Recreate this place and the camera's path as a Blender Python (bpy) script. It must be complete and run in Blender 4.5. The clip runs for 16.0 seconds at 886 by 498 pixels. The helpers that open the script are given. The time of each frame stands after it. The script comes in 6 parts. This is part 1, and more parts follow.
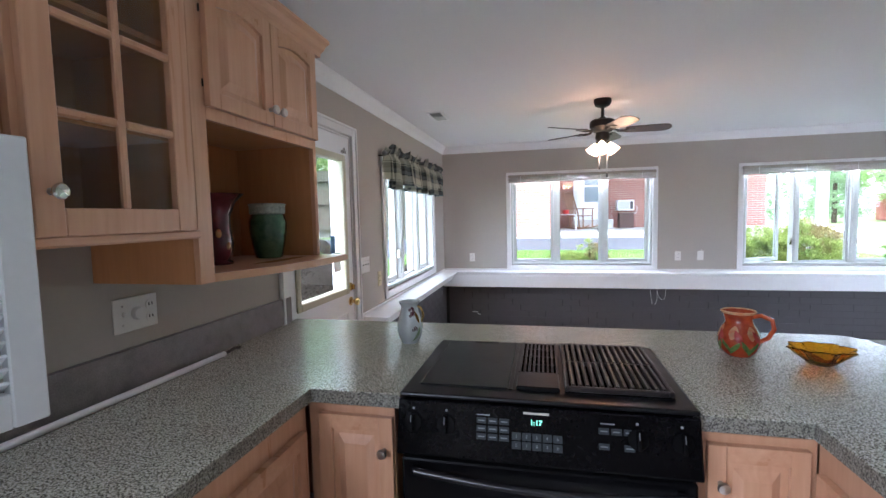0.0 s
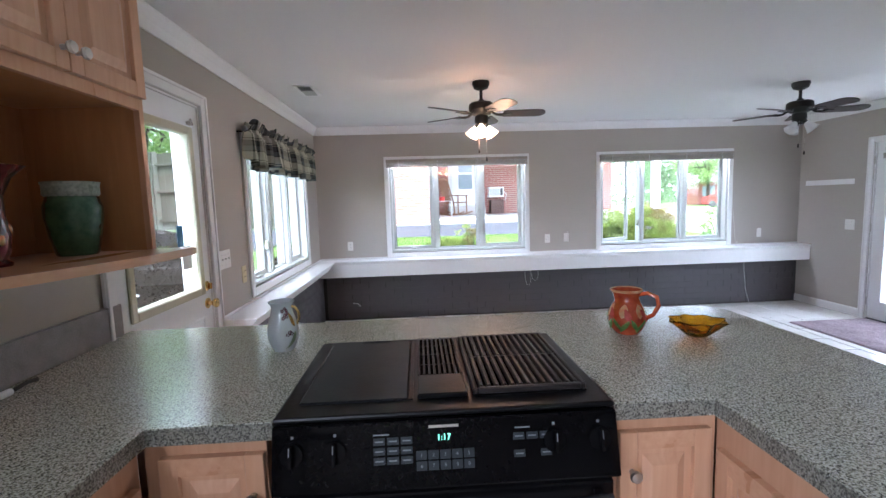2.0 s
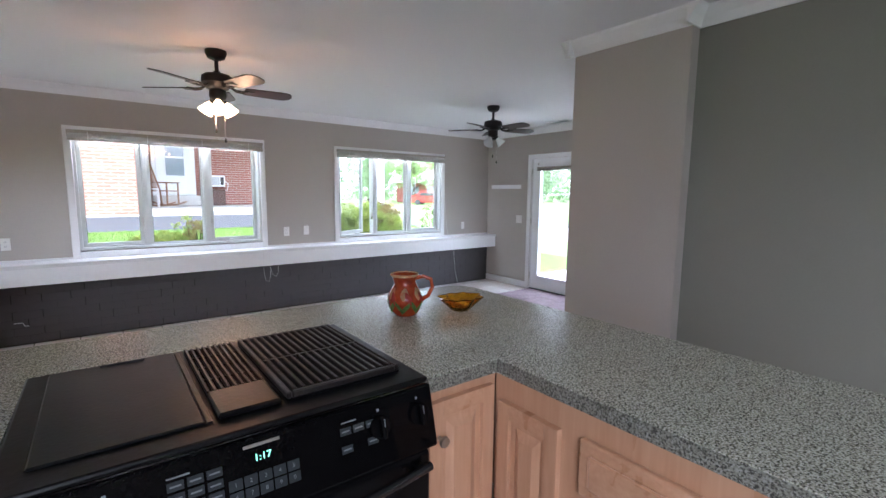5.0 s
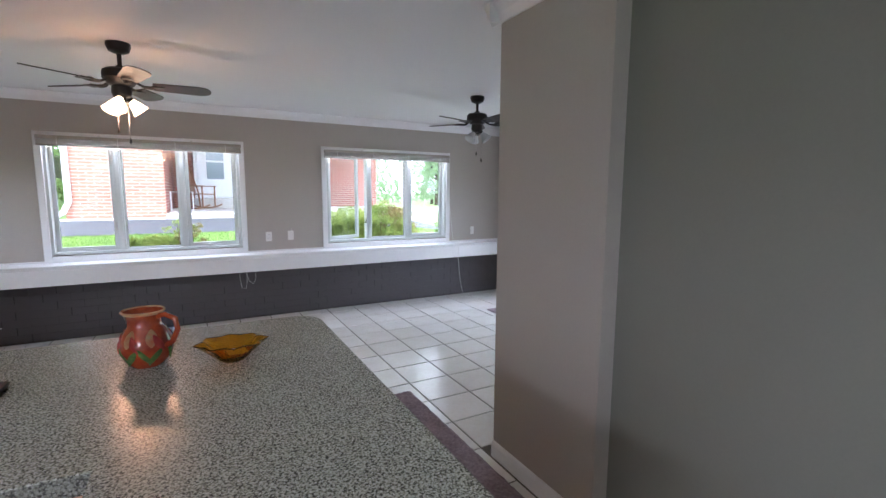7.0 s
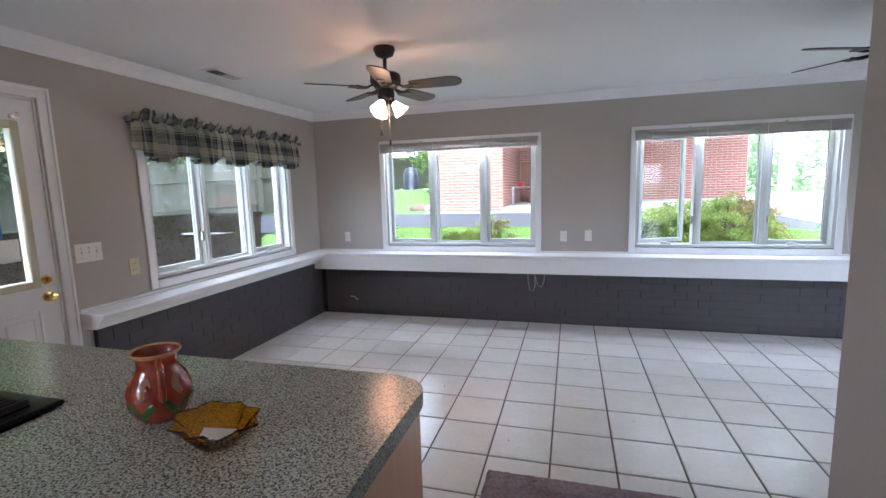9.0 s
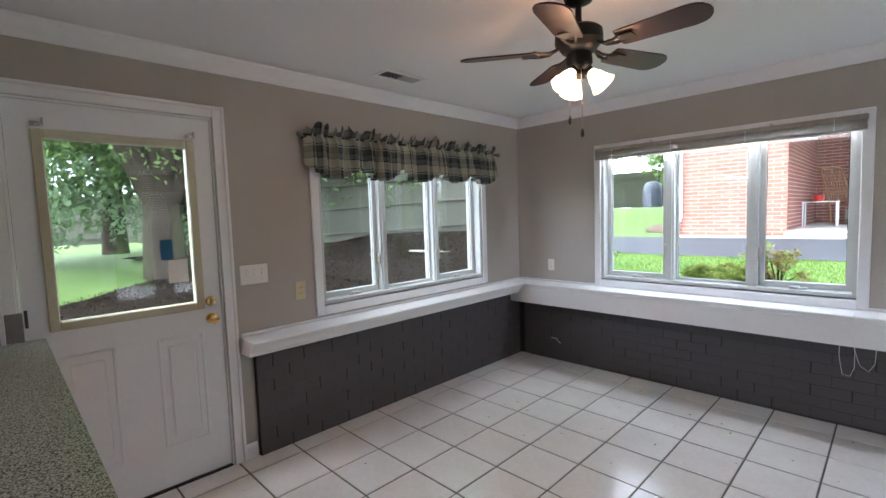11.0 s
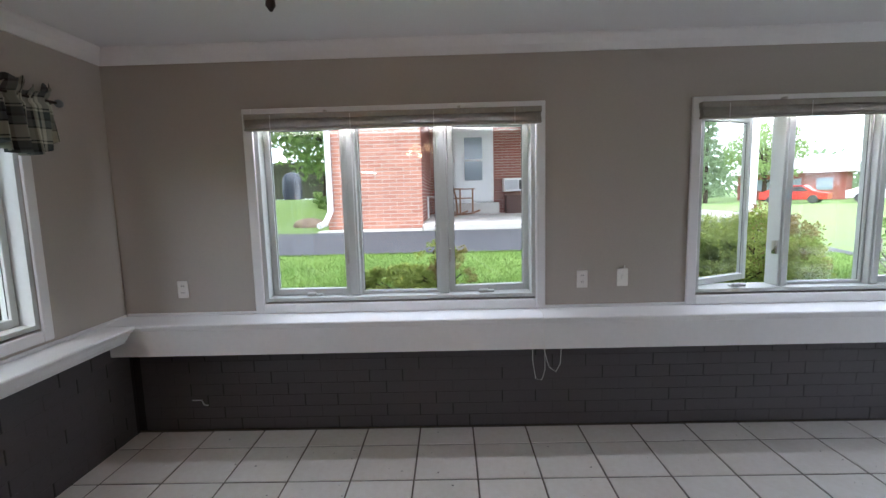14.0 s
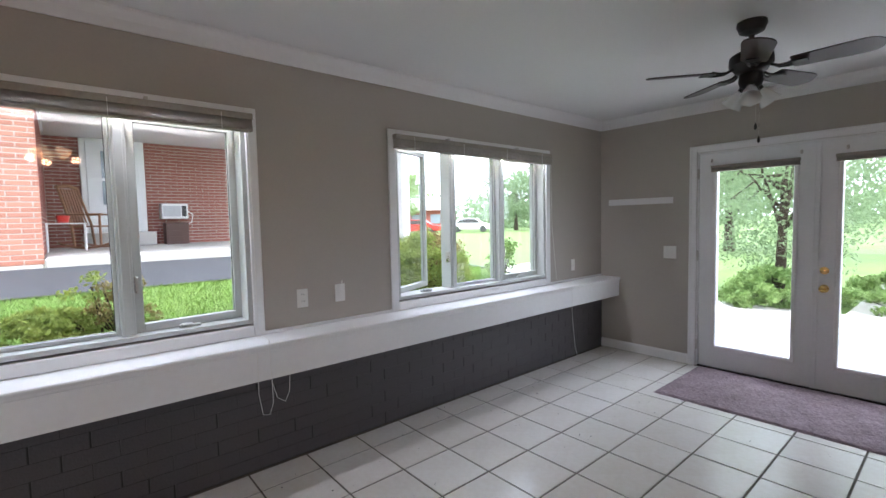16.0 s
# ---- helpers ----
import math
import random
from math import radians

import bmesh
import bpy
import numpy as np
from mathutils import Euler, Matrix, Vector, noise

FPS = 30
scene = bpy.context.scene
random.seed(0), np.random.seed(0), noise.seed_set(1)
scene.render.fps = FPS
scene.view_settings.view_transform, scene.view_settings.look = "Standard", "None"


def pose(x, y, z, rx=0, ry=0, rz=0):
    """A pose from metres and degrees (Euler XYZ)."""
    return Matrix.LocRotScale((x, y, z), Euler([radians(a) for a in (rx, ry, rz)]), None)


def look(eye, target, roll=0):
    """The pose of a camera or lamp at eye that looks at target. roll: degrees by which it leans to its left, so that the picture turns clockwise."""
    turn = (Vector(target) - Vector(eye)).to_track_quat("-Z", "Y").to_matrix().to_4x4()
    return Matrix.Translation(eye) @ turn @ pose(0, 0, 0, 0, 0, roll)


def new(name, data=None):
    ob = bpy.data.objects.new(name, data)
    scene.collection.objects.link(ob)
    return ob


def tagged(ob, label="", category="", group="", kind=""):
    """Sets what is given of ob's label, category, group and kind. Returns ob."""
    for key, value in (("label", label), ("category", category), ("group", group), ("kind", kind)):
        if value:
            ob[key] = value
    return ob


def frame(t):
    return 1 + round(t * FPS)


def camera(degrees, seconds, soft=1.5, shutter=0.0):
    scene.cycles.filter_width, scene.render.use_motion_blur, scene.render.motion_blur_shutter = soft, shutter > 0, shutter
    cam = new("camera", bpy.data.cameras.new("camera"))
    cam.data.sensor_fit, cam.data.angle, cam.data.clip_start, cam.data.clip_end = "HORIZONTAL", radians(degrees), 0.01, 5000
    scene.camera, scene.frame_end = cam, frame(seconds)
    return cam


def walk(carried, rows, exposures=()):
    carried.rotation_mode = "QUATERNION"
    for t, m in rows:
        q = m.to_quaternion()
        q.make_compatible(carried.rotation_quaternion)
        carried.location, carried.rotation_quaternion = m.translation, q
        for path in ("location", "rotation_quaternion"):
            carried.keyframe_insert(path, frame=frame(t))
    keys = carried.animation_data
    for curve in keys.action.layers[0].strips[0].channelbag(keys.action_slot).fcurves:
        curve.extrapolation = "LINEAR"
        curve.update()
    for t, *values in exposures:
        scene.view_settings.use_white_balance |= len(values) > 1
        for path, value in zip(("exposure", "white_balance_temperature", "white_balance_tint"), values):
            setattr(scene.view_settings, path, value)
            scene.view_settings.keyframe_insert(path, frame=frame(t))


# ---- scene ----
cam = camera(89.1, 16.0)
PATH = [
    (0, (0.437, 0.379, 1.447), (-0.003, 2.325, 1.303), -1.3),
    (0.5, (0.444, 0.391, 1.444), (0.057, 2.347, 1.288), -1.8),
    (1, (0.436, 0.412, 1.443), (0.111, 2.377, 1.267), -2.0),
    (1.5, (0.418, 0.483, 1.434), (0.294, 2.469, 1.232), -1.8),
    (2, (0.374, 0.596, 1.423), (0.475, 2.582, 1.213), -1.8),
    (2.5, (0.32, 0.675, 1.413), (0.619, 2.64, 1.187), -1.5),
    (3, (0.234, 0.736, 1.412), (0.733, 2.659, 1.183), -1.0),
    (3.5, (0.161, 0.754, 1.412), (0.84, 2.621, 1.175), -0.6),
    (4, (0.155, 0.78, 1.402), (0.932, 2.607, 1.161), -0.3),
    (4.5, (0.171, 0.761, 1.396), (1.145, 2.49, 1.154), 0.4),
    (5, (0.191, 0.714, 1.397), (1.396, 2.291, 1.151), 0.6),
    (5.2, (0.254, 0.685, 1.408), (1.53, 2.205, 1.158), 0.5),
    (7.3, (1.435, 0.651, 1.422), (2.224, 2.472, 1.178), 0.5),
    (7.5, (1.541, 0.665, 1.38), (2.199, 2.538, 1.134), 0.7),
    (8, (1.831, 0.823, 1.408), (2.085, 2.788, 1.138), 0.3),
    (8.5, (1.97, 1.058, 1.404), (1.839, 3.034, 1.124), -1.8),
    (9, (2.038, 1.386, 1.437), (1.493, 3.292, 1.172), -1.6),
    (9.5, (2.013, 1.712, 1.43), (1.219, 3.535, 1.21), -2.2),
    (10, (1.928, 2.012, 1.436), (0.93, 3.735, 1.253), -3.0),
    (10.2, (1.901, 2.106, 1.428), (0.788, 3.759, 1.256), -2.9),
    (12.3, (1.712, 2.758, 1.416), (0.166, 4.017, 1.261), -0.8),
    (12.5, (1.653, 2.834, 1.397), (0.213, 4.214, 1.248), -0.3),
    (13, (1.448, 3.05, 1.405), (0.443, 4.772, 1.247), -1.4),
    (13.5, (1.271, 3.219, 1.45), (0.668, 5.113, 1.226), -2.3),
    (14, (1.18, 3.437, 1.444), (1.143, 5.423, 1.209), -1.5),
    (14.5, (1.053, 3.568, 1.417), (1.532, 5.501, 1.229), -1.0),
    (15, (0.925, 3.622, 1.372), (1.789, 5.42, 1.225), -1.9),
    (15.5, (0.906, 3.602, 1.366), (2.045, 5.239, 1.227), -1.4),
    (16, (0.909, 3.612, 1.355), (2.201, 5.133, 1.231), -1.2),
]
walk(cam, [(t, look(eye, target, roll)) for t, eye, target, roll in PATH], [(0, 2.45, 5550, 20), (4, 2.34, 5600, 20), (5.2, 2.2, 5700, 20), (7.3, 2.08, 5700, 20), (9, 2.05, 5550, 20), (10, 1.93, 5700, 18), (12.5, 1.9, 5850, 17), (14.3, 1.2, 6050, 19), (16, 1.43, 6100, 20)])

# ---------------- light ----------------
SUN_ELEV, SUN_AZ = radians(58), radians(200)
world = bpy.data.worlds.new("sky")
scene.world = world
world.use_nodes = True
wn, wl = world.node_tree.nodes, world.node_tree.links
sky = wn.new("ShaderNodeTexSky")
sky.sky_type, sky.sun_disc = "NISHITA", False
sky.sun_elevation, sky.sun_rotation, sky.dust_density, sky.air_density = SUN_ELEV, SUN_AZ, 4.0, 1.0
haze = wn.new("ShaderNodeMixRGB")
haze.inputs[0].default_value = 0.75
haze.inputs[2].default_value = (13.0, 14.0, 15.0, 1)
wl.new(sky.outputs[0], haze.inputs[1])
wl.new(haze.outputs[0], wn["Background"].inputs[0])
wn["Background"].inputs[1].default_value = 0.22
sun = new("sun", bpy.data.lights.new("sun", "SUN"))
sun.data.energy, sun.data.angle, sun.data.color = 0.85, radians(20), (1.0, 0.95, 0.88)
sun.matrix_world = look((-6, -14, 30), (0, 2, 0))

# ---------------- materials ----------------
def mat(name, color, rough=0.6, metal=0.0, var=0.08, scale=(4, 60), bump=0.0, bscale=None, spec=0.5, second=None, object_random=0.0, coat=0.0):
    m = bpy.data.materials.new(name)
    m.use_nodes = True
    n, l = m.node_tree.nodes, m.node_tree.links
    b = n["Principled BSDF"]
    b.inputs["Metallic"].default_value = metal
    b.inputs["Specular IOR Level"].default_value = spec
    b.inputs["Coat Weight"].default_value = coat
    co = n.new("ShaderNodeTexCoord")
    big, small = n.new("ShaderNodeTexNoise"), n.new("ShaderNodeTexNoise")
    big.inputs["Scale"].default_value, small.inputs["Scale"].default_value = scale
    big.inputs["Detail"].default_value, small.inputs["Detail"].default_value = 4, 3
    for t in (big, small):
        l.new(co.outputs["Object"], t.inputs["Vector"])
    add = n.new("ShaderNodeMath")
    add.operation = "ADD"
    l.new(big.outputs[0], add.inputs[0])
    l.new(small.outputs[0], add.inputs[1])
    last = add.outputs[0]
    if object_random:
        oi, ma = n.new("ShaderNodeObjectInfo"), n.new("ShaderNodeMath")
        ma.operation = "MULTIPLY_ADD"
        l.new(oi.outputs["Random"], ma.inputs[0])
        ma.inputs[1].default_value = object_random
        l.new(last, ma.inputs[2])
        last = ma.outputs[0]
    mr = n.new("ShaderNodeMapRange")
    mr.inputs[1].default_value, mr.inputs[2].default_value = 0.6, 1.4 + object_random
    l.new(last, mr.inputs[0])
    ramp = n.new("ShaderNodeMixRGB")
    lo = tuple(max(0, c * (1 - var)) for c in color) if second is None else color
    hi = tuple(min(1, c * (1 + var)) for c in color) if second is None else second
    ramp.inputs[1].default_value, ramp.inputs[2].default_value = (*lo, 1), (*hi, 1)
    l.new(mr.outputs[0], ramp.inputs[0])
    l.new(ramp.outputs[0], b.inputs["Base Color"])
    rr = n.new("ShaderNodeMapRange")
    rr.inputs[1].default_value, rr.inputs[2].default_value = 0.3, 0.7
    rr.inputs[3].default_value, rr.inputs[4].default_value = max(0.02, rough * 0.88), min(1, rough * 1.12)
    l.new(big.outputs[0], rr.inputs[0])
    l.new(rr.outputs[0], b.inputs["Roughness"])
    if bump:
        bn = n.new("ShaderNodeBump")
        bn.inputs["Strength"].default_value, bn.inputs["Distance"].default_value = bump, 0.004
        t = n.new("ShaderNodeTexNoise")
        t.inputs["Scale"].default_value, t.inputs["Detail"].default_value = bscale or scale[1], 4
        l.new(co.outputs["Object"], t.inputs["Vector"])
        l.new(t.outputs[0], bn.inputs["Height"])
        l.new(bn.outputs[0], b.inputs["Normal"])
    return m


def wood_mat(name, a, b_, rough=0.35, axis=2, grain=14):
    m = mat(name, a, rough, second=b_, scale=(2, 30))
    n, l = m.node_tree.nodes, m.node_tree.links
    co = [x for x in n if x.type == "TEX_COORD"][0]
    mp = n.new("ShaderNodeMapping")
    s = [grain, grain, grain]
    s[axis] = grain / 14
    mp.inputs["Scale"].default_value = s
    l.new(co.outputs["Object"], mp.inputs["Vector"])
    for t in [x for x in n if x.type == "TEX_NOISE"]:
        l.new(mp.outputs[0], t.inputs["Vector"])
        t.inputs["Scale"].default_value = 1.0 if t.inputs["Scale"].default_value < 5 else 5.0
        t.inputs["Distortion"].default_value = 0.6
    return m


def speckle_mat(name, k, rough):
    m = mat(name, (0.2, 0.19, 0.16), rough, spec=0.5)
    n, l = m.node_tree.nodes, m.node_tree.links
    b = n["Principled BSDF"]
    co = [x for x in n if x.type == "TEX_COORD"][0]
    a, c = n.new("ShaderNodeTexNoise"), n.new("ShaderNodeTexNoise")
    a.inputs["Scale"].default_value, a.inputs["Detail"].default_value = 210, 4
    c.inputs["Scale"].default_value, c.inputs["Detail"].default_value = 240, 3
    mp = n.new("ShaderNodeMapping")
    mp.inputs["Location"].default_value = (7, 3, 1)
    l.new(co.outputs["Object"], a.inputs["Vector"])
    l.new(co.outputs["Object"], mp.inputs["Vector"])
    l.new(mp.outputs[0], c.inputs["Vector"])
    r1, r2 = n.new("ShaderNodeValToRGB"), n.new("ShaderNodeValToRGB")
    e = r1.color_ramp.elements
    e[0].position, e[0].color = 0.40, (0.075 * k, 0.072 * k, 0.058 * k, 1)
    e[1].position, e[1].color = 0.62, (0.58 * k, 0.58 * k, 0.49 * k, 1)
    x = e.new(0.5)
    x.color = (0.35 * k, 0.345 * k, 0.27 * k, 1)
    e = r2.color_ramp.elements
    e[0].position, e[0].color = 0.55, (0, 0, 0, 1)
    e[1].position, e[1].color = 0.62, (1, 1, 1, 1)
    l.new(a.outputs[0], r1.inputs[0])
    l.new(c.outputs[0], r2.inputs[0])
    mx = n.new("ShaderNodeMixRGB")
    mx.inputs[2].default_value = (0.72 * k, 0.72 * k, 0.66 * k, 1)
    l.new(r2.outputs[0], mx.inputs[0])
    l.new(r1.outputs[0], mx.inputs[1])
    l.new(mx.outputs[0], b.inputs["Base Color"])
    return m


def glass_mat(name, tint=(1, 1, 1), rough=0.0):
    m = bpy.data.materials.new(name)
    m.use_nodes = True
    n, l = m.node_tree.nodes, m.node_tree.links
    b = n["Principled BSDF"]
    b.inputs["Base Color"].default_value = (*tint, 1)
    b.inputs["Transmission Weight"].default_value = 1
    b.inputs["Roughness"].default_value = rough
    b.inputs["IOR"].default_value = 1.45
    return m


def pane_mat():
    m = bpy.data.materials.new("window_glass")
    m.use_nodes = True
    n, l = m.node_tree.nodes, m.node_tree.links
    n.remove(n["Principled BSDF"])
    tr, gl, mx, fr = (n.new("ShaderNode" + k) for k in ("BsdfTransparent", "BsdfGlossy", "MixShader", "LayerWeight"))
    po, ma = n.new("ShaderNodeMath"), n.new("ShaderNodeMath")
    po.operation, ma.operation = "POWER", "MULTIPLY_ADD"
    po.inputs[1].default_value, ma.inputs[1].default_value, ma.inputs[2].default_value = 4.0, 0.3, 0.036
    l.new(fr.outputs["Facing"], po.inputs[0])
    l.new(po.outputs[0], ma.inputs[0])
    tr.inputs[0].default_value = (0.95, 0.97, 0.96, 1)
    gl.inputs["Roughness"].default_value = 0.01
    l.new(ma.outputs[0], mx.inputs[0])
    l.new(tr.outputs[0], mx.inputs[1])
    l.new(gl.outputs[0], mx.inputs[2])
    l.new(mx.outputs[0], n["Material Output"].inputs[0])
    return m


def glow_mat(name, color, strength):
    m = bpy.data.materials.new(name)
    m.use_nodes = True
    b = m.node_tree.nodes["Principled BSDF"]
    b.inputs["Base Color"].default_value = (*color, 1)
    b.inputs["Emission Color"].default_value = (*color, 1)
    b.inputs["Emission Strength"].default_value = strength
    return m


def plaid_mat():
    m = mat("plaid_cloth", (0.3, 0.3, 0.3), 0.9, bump=0.3, bscale=300)
    n, l = m.node_tree.nodes, m.node_tree.links
    uv = n.new("ShaderNodeUVMap")
    sep = n.new("ShaderNodeSeparateXYZ")
    l.new(uv.outputs[0], sep.inputs[0])
    outs = []
    for k in (0, 1):
        mod = n.new("ShaderNodeMath")
        mod.operation = "FRACT"
        mul = n.new("ShaderNodeMath")
        mul.operation = "MULTIPLY"
        mul.inputs[1].default_value = 1 / 0.15
        l.new(sep.outputs[k], mul.inputs[0])
        l.new(mul.outputs[0], mod.inputs[0])
        r = n.new("ShaderNodeValToRGB")
        r.color_ramp.interpolation = "CONSTANT"
        e = r.color_ramp.elements
        e[0].position, e[0].color = 0.0, (0.52, 0.54, 0.45, 1)
        e[1].position, e[1].color = 0.30, (0.03, 0.045, 0.04, 1)
        for p, c in ((0.34, (0.52, 0.54, 0.45, 1)), (0.40, (0.05, 0.07, 0.072, 1)), (0.60, (0.012, 0.014, 0.02, 1)), (0.67, (0.14, 0.17, 0.18, 1)), (0.88, (0.02, 0.03, 0.035, 1)), (0.93, (0.52, 0.54, 0.45, 1))):
            x = e.new(p)
            x.color = c
        l.new(mod.outputs[0], r.inputs[0])
        outs.append(r.outputs[0])
    mx = n.new("ShaderNodeMixRGB")
    mx.inputs[0].default_value = 0.5
    l.new(outs[0], mx.inputs[1])
    l.new(outs[1], mx.inputs[2])
    l.new(mx.outputs[0], n["Principled BSDF"].inputs["Base Color"])
    return m


# Greenish wall tone, darkened so the colour holds this wall's shade.
WALLK = mat("grey_green_shaded_wall", (0.22, 0.215, 0.18), 0.75, var=0.03, scale=(1.2, 90), bump=0.12, bscale=220)
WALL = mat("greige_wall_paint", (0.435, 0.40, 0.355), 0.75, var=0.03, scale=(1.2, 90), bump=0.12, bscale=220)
CEIL = mat("white_ceiling_paint", (0.77, 0.77, 0.77), 0.85, var=0.02, scale=(1, 60), bump=0.15, bscale=150)
TRIM = mat("white_trim_paint", (0.8, 0.8, 0.8), 0.35, var=0.03, scale=(3, 40), bump=0.05)
DOORW = mat("white_door_paint", (0.78, 0.79, 0.8), 0.4, var=0.03, scale=(3, 50), bump=0.06)
# White vinyl greyed so its base colour carries the backlit shade.
SASH = mat("white_vinyl", (0.54, 0.56, 0.54), 0.45, var=0.04, scale=(5, 60))
CREAM = mat("cream_glazing_trim", (0.55, 0.52, 0.38), 0.5, var=0.06, scale=(5, 60))
BRICKP = mat("dark_painted_brick", (0.078, 0.070, 0.072), 0.6, var=0.12, scale=(5, 70), bump=0.5, bscale=90, object_random=0.15)
MORTP = mat("dark_painted_mortar", (0.014, 0.012, 0.012), 0.75, var=0.12, scale=(5, 70), bump=0.5, bscale=120)
TILE = mat("cream_floor_tile", (0.72, 0.68, 0.62), 0.2, second=(0.88, 0.865, 0.84), scale=(5, 30), bump=0.08, bscale=25, object_random=0.5)
GROUT = mat("dark_grout", (0.13, 0.11, 0.09), 0.9, var=0.25, scale=(6, 90), bump=0.4)
MAPLE = wood_mat("light_maple", (0.54, 0.285, 0.16), (0.65, 0.38, 0.235), 0.3, 2)
MAPLEH = wood_mat("light_maple_level", (0.54, 0.285, 0.16), (0.65, 0.38, 0.235), 0.3, 1)
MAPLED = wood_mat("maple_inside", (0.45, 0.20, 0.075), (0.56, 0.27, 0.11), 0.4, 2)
LAM = speckle_mat("speckled_laminate", 1.0, 0.22)
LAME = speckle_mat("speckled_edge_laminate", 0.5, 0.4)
BLACK = mat("black_enamel", (0.004, 0.004, 0.0045), 0.14, spec=0.10, var=0.1, scale=(4, 80))
BLACKG = mat("black_glass", (0.0025, 0.0025, 0.003), 0.06, spec=0.10, var=0.1, scale=(4, 80))
BLACKM = mat("matt_black_metal", (0.006, 0.006, 0.0065), 0.36, spec=0.2, var=0.2, scale=(8, 80), bump=0.1)
HANDLEB = mat("satin_black_handle", (0.012, 0.012, 0.013), 0.25, spec=0.5, var=0.1)
GRIDDLE = mat("dark_griddle", (0.009, 0.010, 0.011), 0.36, spec=0.25, var=0.15, scale=(5, 120), bump=0.1)
IRON = mat("cast_iron", (0.016, 0.012, 0.011), 0.5, var=0.25, scale=(9, 140), bump=0.3)
BRONZE = mat("dark_bronze", (0.012, 0.010, 0.009), 0.45, metal=0.2, var=0.2, scale=(8, 80))
BLADE = wood_mat("dark_blade_wood", (0.022, 0.010, 0.009), (0.04, 0.02, 0.017), 0.4, 0)
NICKEL = mat("brushed_nickel", (0.55, 0.53, 0.5), 0.28, metal=1.0, var=0.08, scale=(9, 120))
BRASS = mat("polished_brass", (0.75, 0.52, 0.2), 0.16, metal=1.0, var=0.08, scale=(9, 120))
PLASTIC = mat("white_plastic", (0.78, 0.77, 0.74), 0.35, var=0.02, scale=(9, 120))
ALMOND = mat("almond_plate", (0.62, 0.55, 0.33), 0.35, var=0.03, scale=(9, 120))
SLOT = mat("dark_slot", (0.03, 0.03, 0.03), 0.6)
GREYTXT = mat("grey_print", (0.20, 0.22, 0.23), 0.5)
BLIND = mat("taupe_blind", (0.34, 0.31, 0.27), 0.6, var=0.15, scale=(4, 60), bump=0.2)
RUGM = mat("mauve_rug", (0.15, 0.105, 0.12), 0.95, second=(0.38, 0.29, 0.315), scale=(7, 55), bump=1.0, bscale=260)
PLAID = plaid_mat()
PANE = pane_mat()
CABGLASS = PANE
BULB = glow_mat("lit_frosted_glass", (1.0, 0.72, 0.42), 1.7)
FROST = mat("frosted_glass_off", (0.75, 0.77, 0.78), 0.25, var=0.03)
GREEN7 = glow_mat("green_digits", (0.25, 1.0, 0.6), 0.7)
CERAMICW = mat("pale_glazed_ceramic", (0.60, 0.66, 0.66), 0.12, var=0.06, scale=(12, 60), coat=0.5)
JUGRED = mat("red_orange_glaze", (0.24, 0.016, 0.007), 0.14, second=(0.50, 0.09, 0.02), scale=(16, 50), coat=0.6)
LEAFG = mat("green_glaze", (0.03, 0.13, 0.03), 0.15, second=(0.25, 0.4, 0.1), scale=(30, 80), coat=0.5)
CREAMG = mat("cream_glaze", (0.70, 0.52, 0.28), 0.15, second=(0.75, 0.22, 0.08), scale=(30, 60), coat=0.5)
DKRED = mat("dark_red_glaze", (0.06, 0.008, 0.012), 0.12, second=(0.13, 0.02, 0.03), scale=(20, 60), coat=0.6)
GREENV = mat("mottled_green_glaze", (0.012, 0.06, 0.03), 0.2, second=(0.07, 0.16, 0.08), scale=(22, 60), bump=0.2, coat=0.5)
PALEBAND = mat("pale_carved_band", (0.5, 0.55, 0.47), 0.4, second=(0.2, 0.25, 0.2), scale=(60, 120), bump=0.5)
AMBER = glass_mat("amber_glass", (0.93, 0.42, 0.008), 0.04)
PAPER = mat("white_card", (0.8, 0.8, 0.78), 0.6)
BLUEP = mat("blue_sticker", (0.01, 0.13, 0.28), 0.5)
SHUTW = mat("white_shutter_paint", (0.72, 0.76, 0.79), 0.45, var=0.03, scale=(6, 60))
BRICKR = mat("red_orange_brick", (0.32, 0.12, 0.08), 0.85, second=(0.54, 0.26, 0.18), scale=(3, 60), bump=0.5, object_random=0.8)
# Darker copy of the red brick, porch shade put into its colour.
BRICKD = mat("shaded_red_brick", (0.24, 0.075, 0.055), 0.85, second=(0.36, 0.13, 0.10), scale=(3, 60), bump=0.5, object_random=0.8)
MORT = mat("pale_mortar", (0.5, 0.45, 0.4), 0.9, var=0.1, bump=0.4)
CONC = mat("pale_concrete", (0.5, 0.48, 0.45), 0.9, var=0.12, scale=(2, 50), bump=0.4)
ASPH = mat("grey_asphalt", (0.062, 0.064, 0.072), 0.9, var=0.2, scale=(2, 150), bump=0.5)
GRASS = mat("grass_green", (0.055, 0.115, 0.02), 0.9, second=(0.17, 0.25, 0.06), scale=(0.9, 30), bump=0.8)
BLADES = mat("grass_blades", (0.14, 0.28, 0.05), 0.6, second=(0.32, 0.46, 0.12), scale=(3, 60))
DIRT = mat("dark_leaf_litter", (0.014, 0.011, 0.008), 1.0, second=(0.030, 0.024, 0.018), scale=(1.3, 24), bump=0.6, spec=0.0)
# Weathered wood, with the trees' shade darkened into its base colour.
FENCEM = wood_mat("weathered_fence_wood", (0.085, 0.085, 0.062), (0.16, 0.155, 0.115), 0.85, 2)
# Bark tone lowered to include the shade under the crowns.
BARK = mat("tree_bark", (0.030, 0.023, 0.016), 1.0, second=(0.075, 0.06, 0.045), scale=(6, 40), bump=1.0, spec=0.05)
